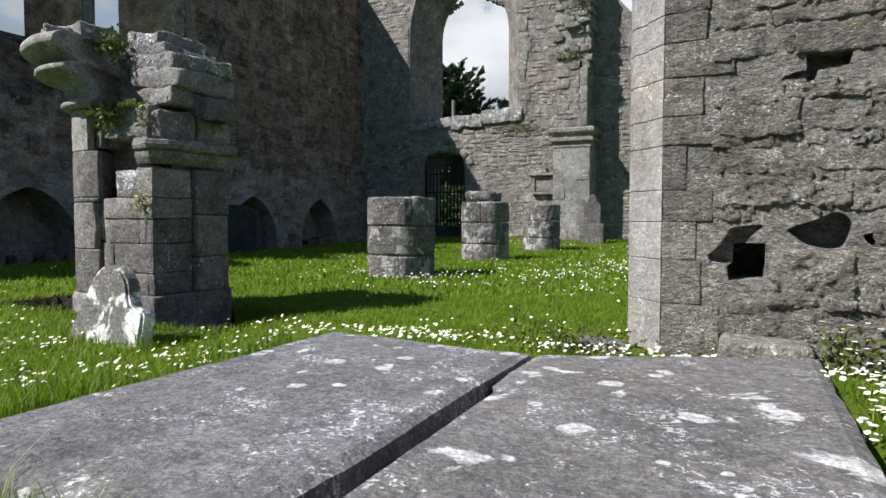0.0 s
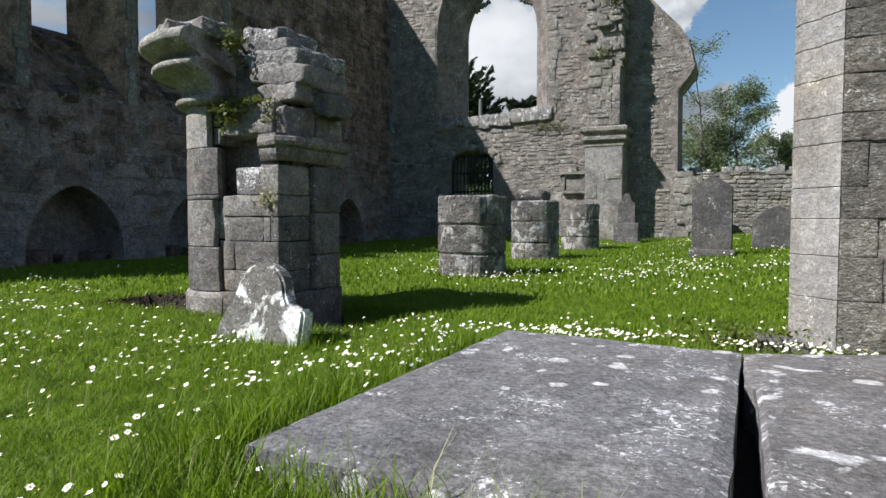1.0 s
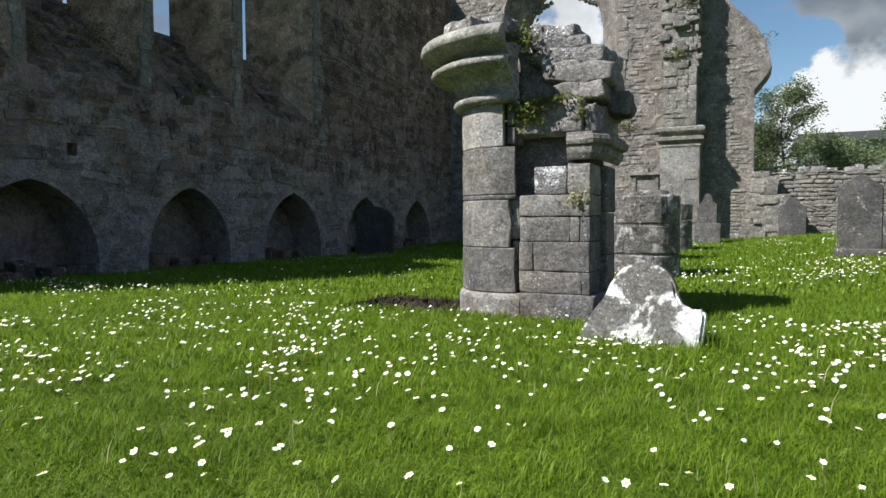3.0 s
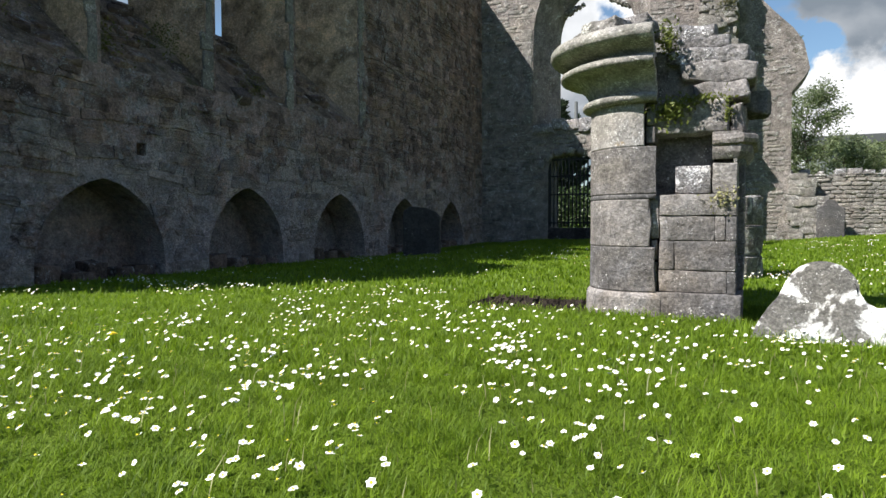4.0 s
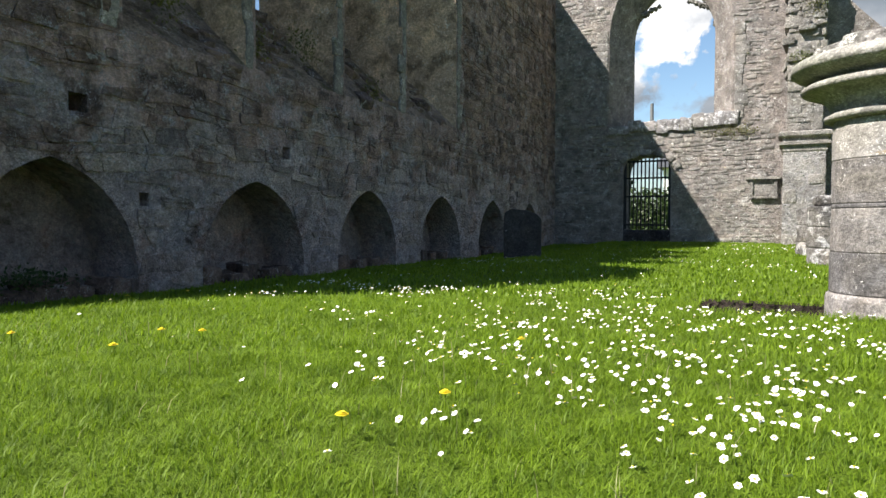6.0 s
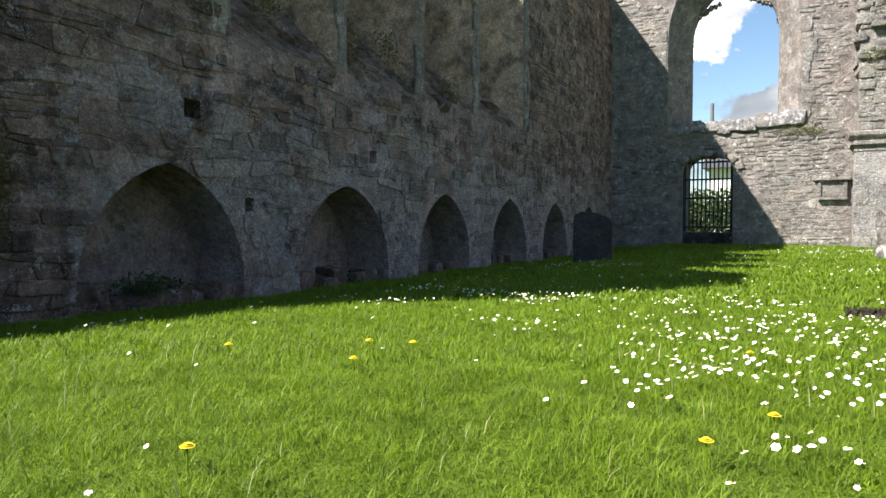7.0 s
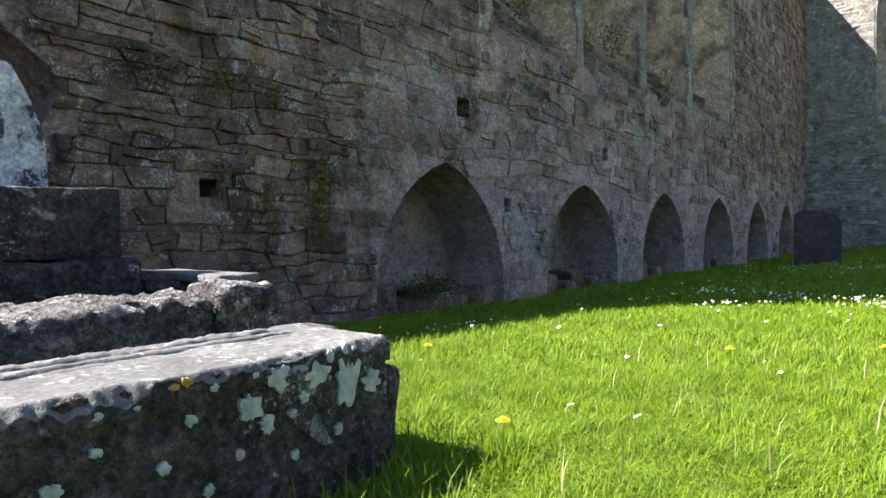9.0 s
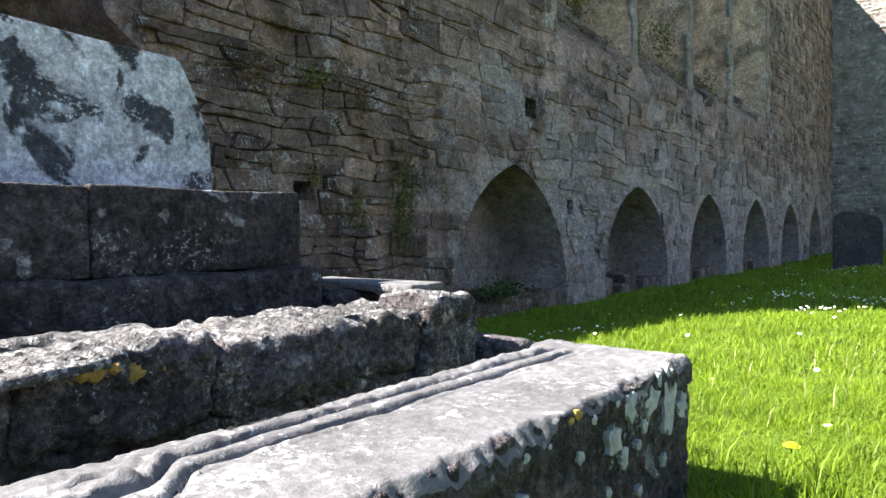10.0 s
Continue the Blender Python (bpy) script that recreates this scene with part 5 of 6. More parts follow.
    # capital
    turned_part("capital", [(0.33, 1.165), (0.352, 1.166), (0.372, 1.176), (0.378, 1.192), (0.37, 1.208), (0.352, 1.214), (0.335, 1.216), (0.336, 1.222), (0.345, 1.25), (0.368, 1.285), (0.405, 1.315), (0.44, 1.33), (0.452, 1.334),
                            (0.478, 1.338), (0.498, 1.348), (0.506, 1.362), (0.5, 1.377), (0.482, 1.388), (0.45, 1.393), (0.425, 1.394), (0.424, 1.404), (0.43, 1.412), (0.46, 1.422), (0.505, 1.437), (0.54, 1.453), (0.56, 1.468),
                            (0.567, 1.486), (0.562, 1.508), (0.545, 1.526), (0.51, 1.54), (0.48, 1.548)],
                128, 300, -1.405, 72, M_CAPITAL, "pale moulded round capital with torus rings", 0.006, True)
    # broken remains of the next course on the capital
    for a, rad, w, h in ((150, 0.3, 0.24, 0.06), (183, 0.33, 0.22, 0.075), (214, 0.34, 0.26, 0.065), (243, 0.35, 0.24, 0.08), (262, 0.24, 0.2, 0.1)):
        ca, sa = math.cos(math.radians(a)), math.sin(math.radians(a))
        own(rock("broken_stone", (cx + rad * ca, cy + rad * sa, 1.53), (0.22, w, h), M_CRUST, None, rz=a, cuts=9, round_=0.016, rough=0.018, freq=10, fine=0.007, seed=a * 0.1))
    p.location = (-1.425, 3.515, 0)
    return p


broken_pier()


# ---- round pier stumps ----
def stump(x, y, h, seed, cap):
    p = empty("pier_stump", (x, y, ground_z(x, y)), "short round limestone pier stump of stacked drums spotted with lichen", "pier stump", "stumps of the arcade")
    r = random.Random(seed)
    z, n = -0.06, 3
    for c in range(n):
        hh = (h + 0.06) / n
        start = r.uniform(0, math.pi)
        pieces = 4
        for k in range(pieces):
            a0, a1 = start + 2 * math.pi * k / pieces + 0.012, start + 2 * math.pi * (k + 1) / pieces - 0.012
            bm = bmesh.new()
            m = 8
            rings = []
            for zz, inset in ((z + 0.003, 0.012), (z + 0.02, 0.0), (z + hh * 0.5, -0.002), (z + hh - 0.02, 0.0), (z + hh - 0.003, 0.014)):
                row = []
                for i in range(m + 1):
                    a = a0 + (a1 - a0) * i / m
                    rad = 0.32 - inset + 0.010 * noise.noise(Vector((a * 3, zz * 8, seed))) - (0.006 if i in (0, m) else 0)
                    row.append(bm.verts.new((rad * math.cos(a), rad * math.sin(a), zz + (0.012 * noise.noise(Vector((a * 2, seed, 3))) if c == n - 1 and zz > z + hh * 0.6 else 0))))
                row.append(bm.verts.new((0.02 * math.cos((a0 + a1) / 2), 0.02 * math.sin((a0 + a1) / 2), zz)))
                rings.append(row)
            for a, b in zip(rings, rings[1:]):
                for i in range(m + 2):
                    j = (i + 1) % (m + 2)
                    bm.faces.new((a[i], a[j], b[j], b[i]))
            bm.faces.new(rings[-1])
            bm.faces.new(rings[0][::-1])
            bmesh.ops.recalc_face_normals(bm, faces=bm.faces)
            part("drum_stone", bm, M_STUMP, p)
        z += hh
    if cap:
        rock("cap_stone", (-0.03, 0.0, h - 0.01), (0.42, 0.4, 0.15), M_STUMP, p, "rough stone left on the top", cuts=5, round_=0.05, rough=0.05, seed=seed)
    return p


stump(-1.19, 6.18, 0.75, 1, False)
stump(-1.45, 8.95, 0.78, 2, True)
stump(-1.51, 11.7, 0.8, 3, False)


# ---- gravestones ----
def gravestone(x, y, w, h, th, outline, mat, label, rz=0.0, rx=0.0, base=None, name="gravestone"):
    e = empty(name, (x, y, ground_z(x, y) - 0.02), label, "gravestone", rz=rz)
    bm = outline_bm([(a * w, b * h) for a, b in outline], -th / 2, th / 2, 0.012)
    bmesh.ops.transform(bm, matrix=pose(0, 0, -0.05, rx, 0, 0), verts=bm.verts)
    part("slab", bm, mat, e)
    if base:
        bw, bd, bh = base
        rock("plinth", (0, 0, -0.06), (bw, bd, bh + 0.06), mat, e, cuts=5, round_=0.015, rough=0.008, seed=x)
    return e


def arc_pts(cx, cz, rx, rz, a0, a1, n):
    return [(cx + rx * math.cos(math.radians(a0 + (a1 - a0) * i / (n - 1))), cz + rz * math.sin(math.radians(a0 + (a1 - a0) * i / (n - 1)))) for i in range(n)]


ROUND = [(-0.5, -0.1), (0.5, -0.1)] + arc_pts(0, 0.75, 0.5, 0.25, 0, 180, 13)
POINTED = [(-0.5, -0.1), (0.5, -0.1), (0.5, 0.86), (0.3, 0.92), (0.0, 1.0), (-0.3, 0.92), (-0.5, 0.86)]
OGEE = [(-0.5, -0.1), (0.5, -0.1), (0.5, 0.78), (0.34, 0.84)] + arc_pts(0, 0.84, 0.26, 0.16, 0, 180, 9) + [(-0.34, 0.84), (-0.5, 0.78)]

HEAD = [(-0.52, -0.25), (0.41, -0.25), (0.43, 0.1), (0.46, 0.5), (0.445, 0.56), (0.36, 0.55), (0.29, 0.6), (0.25, 0.7)] + arc_pts(0.0, 0.7, 0.25, 0.31, 12, 140, 12) + [(-0.25, 0.78), (-0.3, 0.62), (-0.37, 0.5), (-0.44, 0.34), (-0.5, 0.14)]
gravestone(-0.69, 2.69, 0.55, 0.41, 0.075, HEAD, M_WHITE, "small round-topped headstone crusted with white lichen sunk in grass", rz=-4, rx=-7)
gravestone(0.8, 8.28, 0.42, 0.97, 0.1, POINTED, M_GRAVE, "tall dark grey gravestone with a pointed top", rz=4, base=(0.47, 0.2, 0.1))
gravestone(1.48, 9.75, 0.56, 0.62, 0.16, [(-0.5, -0.1), (0.5, -0.1), (0.5, 0.7), (0.25, 0.9), (0, 1.0), (-0.25, 0.9), (-0.5, 0.7)], M_GRAVE, "squat dark gravestone with a gabled top", rz=6)
gravestone(-1.05, 13.6, 0.34, 1.04, 0.1, OGEE, M_GRAVE, "slender grey gravestone with a shaped head on a plinth", base=(0.48, 0.26, 0.4))
gravestone(0.47, 14.75, 0.5, 0.84, 0.1, OGEE, M_GRAVE, "grey gravestone with a shaped head against the boundary wall")
gravestone(2.42, 14.85, 0.36, 1.05, 0.12, ROUND, M_GRAVE, "pale leaning gravestone by the boundary wall", rz=-25)
gravestone(3.5, 14.5, 0.6, 1.25, 0.12, OGEE, M_GRAVE, "pale grey gravestone with a shaped head by the boundary wall")
gravestone(-5.92, 9.1, 0.62, 0.9, 0.13, [(-0.5, -0.1), (0.5, -0.1), (0.5, 0.8), (0.4, 0.89), (0.12, 0.97), (-0.3, 1.0), (-0.47, 0.93), (-0.5, 0.8)], M_DARK, "dark weathered gravestone standing in the shaded grass", rz=12)


# ---- tombs at the foot of the long wall ----
# crusts on the side of the tomb: along, height, half width, half height
OCHRE = [(-1.471, 0.347), (-1.448, 0.35)]
LICHEN = [(-1.471, 0.347, 0.014, 0.007), (-1.448, 0.35, 0.01, 0.008), (-1.340, 0.340, 0.007, 0.007), (-1.800, 0.300, 0.015, 0.012), (-1.520, 0.330, 0.010, 0.008), (-1.180, 0.220, 0.011, 0.012), (-1.270, 0.200, 0.009, 0.010), (-1.420, 0.190, 0.010, 0.011), (-1.620, 0.250, 0.014, 0.014), (-1.156, 0.309, 0.033, 0.064), (-1.101, 0.287, 0.025, 0.025), (-1.222, 0.322, 0.029, 0.026), (-1.299, 0.328, 0.025, 0.024), (-1.350, 0.291, 0.024, 0.026), (-1.321, 0.261, 0.015, 0.019), (-1.250, 0.289, 0.011, 0.012), (-1.444, 0.296, 0.011, 0.011), (-1.484, 0.240, 0.011, 0.012), (-1.569, 0.284, 0.010, 0.007), (-1.369, 0.227, 0.010, 0.011), (-1.565, 0.329, 0.010, 0.007), (-1.712, 0.326, 0.010, 0.008), (-1.196, 0.346, 0.011, 0.013), (-1.408, 0.334, 0.009, 0.007), (-1.273, 0.267, 0.009, 0.010)]


def chest_tomb():
    e = empty("chest_tomb", (-4.96, -2.0, 0.0), "low dark tomb of one thick slab with a pale carved top", "tomb")
    def own(ob):
        ob.parent = e
        ob.matrix_parent_inverse = e.matrix_world.inverted()
        return ob
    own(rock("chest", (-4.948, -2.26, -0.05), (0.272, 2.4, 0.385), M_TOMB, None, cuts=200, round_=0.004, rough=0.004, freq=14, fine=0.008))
    # the top: a sunk panel, two carved rolls with grooves along the far edge, a chipped near edge
    x0, x1, y0, y1, nx, ny = -5.086, -4.806, -3.46, -1.055, 84, 560
    bm = bmesh.new()
    rows = []
    for j in range(ny + 1):
        y = y0 + (y1 - y0) * j / ny
        turn = min(1.0, max(0.0, (-1.845 - y) / 0.065))
        bend = 0.052 * turn * turn * (3 - 2 * turn)
        band = min(1.0, max(0.0, (-1.735 - y) / 0.03))
        live = min(1.0, max(0.0, (-1.13 - y) / 0.03))
        row = []
        for i in range(nx + 1):
            x = x0 + (x1 - x0) * i / nx
            g = x + 4.98 - bend + 0.003 * noise.noise(Vector((y * 14, 2, 1)))
            k = noise.noise(Vector((x * 40, y * 26, 1)))
            lump = 0.6 * noise.noise(Vector((x * 30, y * 24, 5))) + 0.55 * noise.noise(Vector((x * 50, y * 60, 9)))
            rope = 1 + (0.1 + 0.16 * turn) * math.sin(y * 120 + g * 130) + lump
            z = 0.346
            if live > 0:
                d = 0.0
                # rope, roll; a fine and a deep groove; the chipped outer rope along the far band
                for c, w, a, t in ((-0.054, 0.015, 0.006 + 0.006 * turn, rope), (-0.019, 0.011, 0.003, 0.8 + 0.3 * lump), (-0.09, 0.017, 0.008 * turn, rope)):
                    q = abs(g - c) / w
                    if q < 1:
                        d += a * math.sqrt(1 - q * q) * t
                for c, w, a in ((-0.035, 0.005, 0.008), (0.0, 0.0075, 0.013)):
                    q = abs(g - c) / w
                    if q < 1:
                        d -= a * (1 - q * q)
                if g > 0.0085:
                    d -= 0.004
                if g < -0.072:
                    d -= (0.002 + 0.028 * (1 - band)) * (1 + lump)
                z += live * d
            z += 0.0018 * k + 0.0012 * noise.noise(Vector((x * 90, y * 60, 3))) + 0.003 * noise.noise(Vector((x * 6, y * 5, 8)))
            rim_d = min(x1 - x, (x - x0) * 1.6, (y1 - y) * 1.3)
            lim = 0.012 + 0.016 * noise.noise(Vector((x * 9, y * 24, 6))) + 0.008 * noise.noise(Vector((x * 30, y * 70, 2)))
            if rim_d < lim:
                z -= min(0.03, (lim - rim_d) * 1.5)
            row.append(bm.verts.new((x + (0.004 * noise.noise(Vector((y * 30, z * 30, 4))) if i in (0, nx) else 0), y, z)))
        rows.append(row)
    for a, b in zip(rows, rows[1:]):
        for i in range(nx):
            bm.faces.new((a[i], a[i + 1], b[i + 1], b[i]))
    rim = rows[0] + [r_[nx] for r_ in rows[1:]] + rows[ny][nx - 1::-1] + [r_[0] for r_ in rows[ny - 1:0:-1]]
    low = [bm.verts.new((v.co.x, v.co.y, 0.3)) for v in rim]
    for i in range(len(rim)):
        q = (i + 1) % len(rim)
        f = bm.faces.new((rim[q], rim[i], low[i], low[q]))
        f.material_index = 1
    # one slab in two colours: pale on the top, dark on the sides
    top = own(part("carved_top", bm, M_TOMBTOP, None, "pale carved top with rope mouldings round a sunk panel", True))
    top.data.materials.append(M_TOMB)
    rl = random.Random(5)
    for y, z, w, h in LICHEN:
        bm = bmesh.new()
        rim = []
        for i in range(22):
            a = 6.283 * i / 22
            k = 0.8 + 0.5 * noise.noise(Vector((2.2 * math.cos(a), 2.2 * math.sin(a), y * 19))) + rl.uniform(-0.07, 0.07)
            rim.append(bm.verts.new((-4.806, y + w * k * math.cos(a), z - 0.018 + h * k * math.sin(a))))
        mid = bm.verts.new((-4.803, y, z - 0.018))
        low = [bm.verts.new((-4.822, v.co.y, v.co.z)) for v in rim]
        for i in range(22):
            j = (i + 1) % 22
            bm.faces.new((rim[i], rim[j], mid))
            bm.faces.new((low[i], low[j], rim[j], rim[i]))
        bmesh.ops.recalc_face_normals(bm, faces=bm.faces)
        yellow = (y, z) in OCHRE
        own(part("lichen_crust", bm, M_YELLOW if yellow else M_LICHEN, None, "ochre yellow lichen crust" if yellow else "grey-white lichen crust"))
    own(rock("end_block", (-4.93, -1.04, -0.06), (0.2, 0.08, 0.34), M_TOMB, None, cuts=8, round_=0.03, rough=0.02, seed=3))


chest_tomb()


def kerb_tomb():
    e = empty("kerb_tomb", (-5.65, -1.5, 0.0), "rough stone kerb of an old tomb with a crumbling pale top", "tomb")
    def own(ob):
        ob.parent = e
        ob.matrix_parent_inverse = e.matrix_world.inverted()
        return ob
    y = -1.045
    for i, w in enumerate((0.52, 0.3, 0.75, 0.7)):
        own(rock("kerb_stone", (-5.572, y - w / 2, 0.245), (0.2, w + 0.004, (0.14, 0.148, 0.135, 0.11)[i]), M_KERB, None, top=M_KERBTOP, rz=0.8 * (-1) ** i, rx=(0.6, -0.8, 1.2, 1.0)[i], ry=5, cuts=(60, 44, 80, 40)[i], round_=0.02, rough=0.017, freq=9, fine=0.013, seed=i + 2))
        y -= w
    y = -1.04
    for i, w in enumerate((0.9, 0.8, 0.6)):
        own(rock("base_stone", (-5.58, y - w / 2, -0.06), (0.185, w, 0.31 - 0.012 * i), M_KERB, None, cuts=60, round_=0.012, rough=0.014, freq=8, fine=0.012, seed=i + 31))
        y -= w
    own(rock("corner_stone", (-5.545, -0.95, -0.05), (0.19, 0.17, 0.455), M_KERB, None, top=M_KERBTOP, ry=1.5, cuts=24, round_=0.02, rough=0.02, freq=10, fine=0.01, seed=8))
    own(rock("flat_slab", (-5.8, -0.9, 0.405), (0.46, 0.13, 0.022), M_TOMBTOP, None, cuts=10, round_=0.005, rough=0.004, seed=10))
    own(rock("end_stone", (-5.9, -0.86, -0.05), (0.5, 0.14, 0.42), M_KERB, None, cuts=10, round_=0.02, rough=0.02, seed=11))
    b = rock("loose_block", (-5.42, -0.77, 0.0), (0.19, 0.1, 0.285), M_KERB, None, cuts=7, round_=0.02, rough=0.012, seed=12)
    tagged(b, "small squared dark stone standing by the tomb", "stone block")
    e.location.x += 0.035
    s = rock("loose_slate", (-5.455, -1.87, 0.366), (0.12, 0.24, 0.018), M_KERBTOP, None, rz=12, ry=4, cuts=14, round_=0.007, rough=0.008, fine=0.004, seed=13)
    tagged(s, "flat broken grey stone lying on the kerb", "stone")
    bm = bmesh.new()
    rm = random.Random(14)
    for i in range(46):
        bmesh.ops.create_icosphere(bm, subdivisions=2, radius=rm.uniform(0.006, 0.013), matrix=Matrix.Translation((-5.443 + rm.uniform(-0.02, 0.014), -1.745 + rm.gauss(0, 0.036), 0.36 + rm.uniform(-0.014, 0.014))))
    for v in bm.verts:
        v.co += Vector((1, 1, 1)) * 0.007 * noise.noise(v.co * 160)
    tagged(part("moss_cushion", bm, M_YELLOW), "small ochre moss cushion on the kerb's edge", "moss")



kerb_tomb()


def memorial():
    e = empty("wall_memorial", (-6.0, -1.9, 0.0), "stepped memorial of dark blocks under a pale lichened slab", "memorial")
    def own(ob):
        ob.parent = e
        ob.matrix_parent_inverse = e.matrix_world.inverted()
        return ob
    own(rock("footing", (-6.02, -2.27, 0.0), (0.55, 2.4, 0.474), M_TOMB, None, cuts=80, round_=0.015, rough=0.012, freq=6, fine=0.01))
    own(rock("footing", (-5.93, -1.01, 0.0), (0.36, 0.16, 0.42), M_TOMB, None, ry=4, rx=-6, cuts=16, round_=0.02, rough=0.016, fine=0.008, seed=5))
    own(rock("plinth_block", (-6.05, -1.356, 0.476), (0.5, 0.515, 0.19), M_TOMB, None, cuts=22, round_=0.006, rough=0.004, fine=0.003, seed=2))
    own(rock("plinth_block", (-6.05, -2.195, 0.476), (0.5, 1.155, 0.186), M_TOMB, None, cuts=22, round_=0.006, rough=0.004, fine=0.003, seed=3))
    pts = [(-3.0, 0.668), (-1.182, 0.668), (-1.183, 0.75), (-1.187, 0.835), (-1.228, 0.95), (-1.27, 1.034), (-1.49, 1.042), (-1.668, 1.054), (-3.0, 1.09)]
    bm = outline_bm(pts, 0.0, 0.14, 0.008)
    bmesh.ops.transform(bm, matrix=Matrix(((0, -1, 0, -6.08), (1, 0, 0, 0), (0, 0, 1, 0), (0, 0, 0, 1))), verts=bm.verts)
    own(part("slab", bm, M_BLUE, None, "pale grey slab crusted with blue-white lichen"))


memorial()


# ---- distance ----
def tree(x, y, z0, h, crown, material, name, label, seed, trunk_r=0.12, n=5000, leaf=0.16, start=0.25):
    e = empty(name, (x, y, z0), label, "tree")
    r = np.random.RandomState(seed)
    bm = bmesh.new()

    def limb(p0, p1, r0, r1, m=6):
        d = (p1 - p0).normalized()
        q = d.to_track_quat("Z", "Y").to_matrix()
        a = [bm.verts.new(p0 + q @ Vector((r0 * math.cos(6.283 * k / m), r0 * math.sin(6.283 * k / m), 0))) for k in range(m)]
        b = [bm.verts.new(p1 + q @ Vector((r1 * math.cos(6.283 * k / m), r1 * math.sin(6.283 * k / m), 0))) for k in range(m)]
        for k in range(m):
            bm.faces.new((a[k], a[(k + 1) % m], b[(k + 1) % m], b[k]))
    p, tips = Vector((0, 0, -0.2)), []
    segs = 7
    for i in range(segs):
        q = Vector((r.uniform(-0.04, 0.04) * h * 0.5, r.uniform(-0.04, 0.04) * h * 0.5, h * 0.92 * (i + 1) / segs))
        limb(p, q, trunk_r * (1 - i / segs) + 0.01, trunk_r * (1 - (i + 1) / segs) + 0.008)
        if i / segs > start - 0.1:
            for k in range(8):
                a = r.uniform(0, 6.283)
                f = i / segs
                ln = crown * (0.55 + 0.6 * math.sin(math.pi * min(1, f + 0.05))) * r.uniform(0.6, 1.1)
                t = q + Vector((math.cos(a) * ln, math.sin(a) * ln, ln * r.uniform(0.3, 0.9)))
                limb(q, t, trunk_r * 0.3 * (1 - f) + 0.006, 0.004, 4)
                tips += [q.lerp(t, s) for s in (0.35, 0.55, 0.75, 0.9, 1.0)]
        p = q
    part("trunk", bm, M_BARK, e)
    c = np.array(tips)
    pos = c[r.randint(0, len(c), n)] + r.normal(0, 1, (n, 3)) * crown * np.array([0.13, 0.13, 0.117])
    ax = r.normal(0, 1, (n, 3)) * np.array([1, 1, 0.5])
    ax /= np.linalg.norm(ax, axis=1)[:, None]
    b = np.cross(ax, r.normal(0, 1, (n, 3)))
    b /= np.linalg.norm(b, axis=1)[:, None]
    s = leaf * r.uniform(0.5, 1.2, (n, 1))
    v = np.stack([pos - ax * s, pos + b * s * 0.42, pos + ax * s, pos - b * s * 0.42], 1).reshape(-1, 3)
    v[:, 2] = np.maximum(v[:, 2], 0.02)
    ob = new("crown", arrays_mesh("crown", v, np.arange(4 * n).reshape(-1, 4), material))
    ob.parent = e
    return e


def conifer(x, y, h, spread, label, seed, limbs=260):
    """A dark cypress-like tree: upswept limbs, each with a fan of feathery twigs."""
    e = empty("conifer_tree", (x, y, 0), label, "tree")
    r = np.random.RandomState(seed)
    bm = bmesh.new()
    bmesh.ops.create_cone(bm, cap_ends=False, segments=8, radius1=0.35, radius2=0.05, depth=h * 0.9)
    bmesh.ops.translate(bm, verts=bm.verts, vec=(0, 0, h * 0.45))
    part("trunk", bm, M_BARK, e)
    pos, ax = [], []
    for i in range(limbs):
        f = (i + r.uniform(0, 1)) / limbs
        a = r.uniform(0, 6.283)
        out = np.array([math.cos(a), math.sin(a), 0.0])
        ln = spread * (1.0 if f < 0.55 else 1.0 - 0.75 * ((f - 0.55) / 0.45) ** 1.3) * r.uniform(0.6, 1.15)
        base = np.array([0, 0, h * (0.08 + 0.78 * f)])
        rise = r.uniform(0.35, 0.85)
        for k in range(16):
            t = 0.3 + 0.7 * (k + r.uniform(0, 1)) / 16
            p = base + out * ln * t + np.array([0, 0, ln * rise * t * t])
            b = a + r.uniform(-0.9, 0.9)
            d = np.array([math.cos(b), math.sin(b), r.uniform(0.35, 1.1)])
            d /= np.linalg.norm(d)
            tw = 0.32 * ln * (1.15 - 0.7 * t)
            n = 16
            s = r.uniform(0, 1, n)[:, None]
            pos.append(p + d * tw * s + r.normal(0, 0.05, (n, 3)))
            ax.append(d + r.normal(0, 0.35, (n, 3)))
    pos, ax = np.concatenate(pos), np.concatenate(ax)
    ax /= np.linalg.norm(ax, axis=1)[:, None]
    n = len(pos)
    b = np.cross(ax, r.normal(0, 1, (n, 3)))
    b /= np.linalg.norm(b, axis=1)[:, None]
    s = r.uniform(0.12, 0.26, (n, 1))
    v = np.stack([pos - ax * s, pos + b * s * 0.3, pos + ax * s, pos - b * s * 0.3], 1).reshape(-1, 3)
    v[:, 2] = np.maximum(v[:, 2], 0.02)
    ob = new("crown", arrays_mesh("crown", v, np.arange(4 * n).reshape(-1, 4), M_PINE))
    ob.parent = e


conifer(-17.6, 40, 12.2, 3.6, "dark spreading conifer behind the gable wall", 1)
conifer(-14.3, 46, 10.3, 2.6, "smaller dark conifer behind the gable wall", 2, 160)
tree(-0.5, 23.0, 0, 6.3, 1.0, M_BIRCH, "birch_tree", "slender young birch with thin foliage behind the wall", 3, 0.05, 3200, 0.045, 0.25)
tree(0.65, 24.0, 0, 4.7, 1.05, M_BIRCH, "birch_tree", "bushy young birch in leaf behind the wall", 4, 0.06, 15000, 0.05, 0.15)
tree(-0.3, 24.5, 0, 3.4, 1.2, M_BIRCH, "shrub", "leafy green shrub behind the boundary wall", 8, 0.05, 14000, 0.05, 0.1)
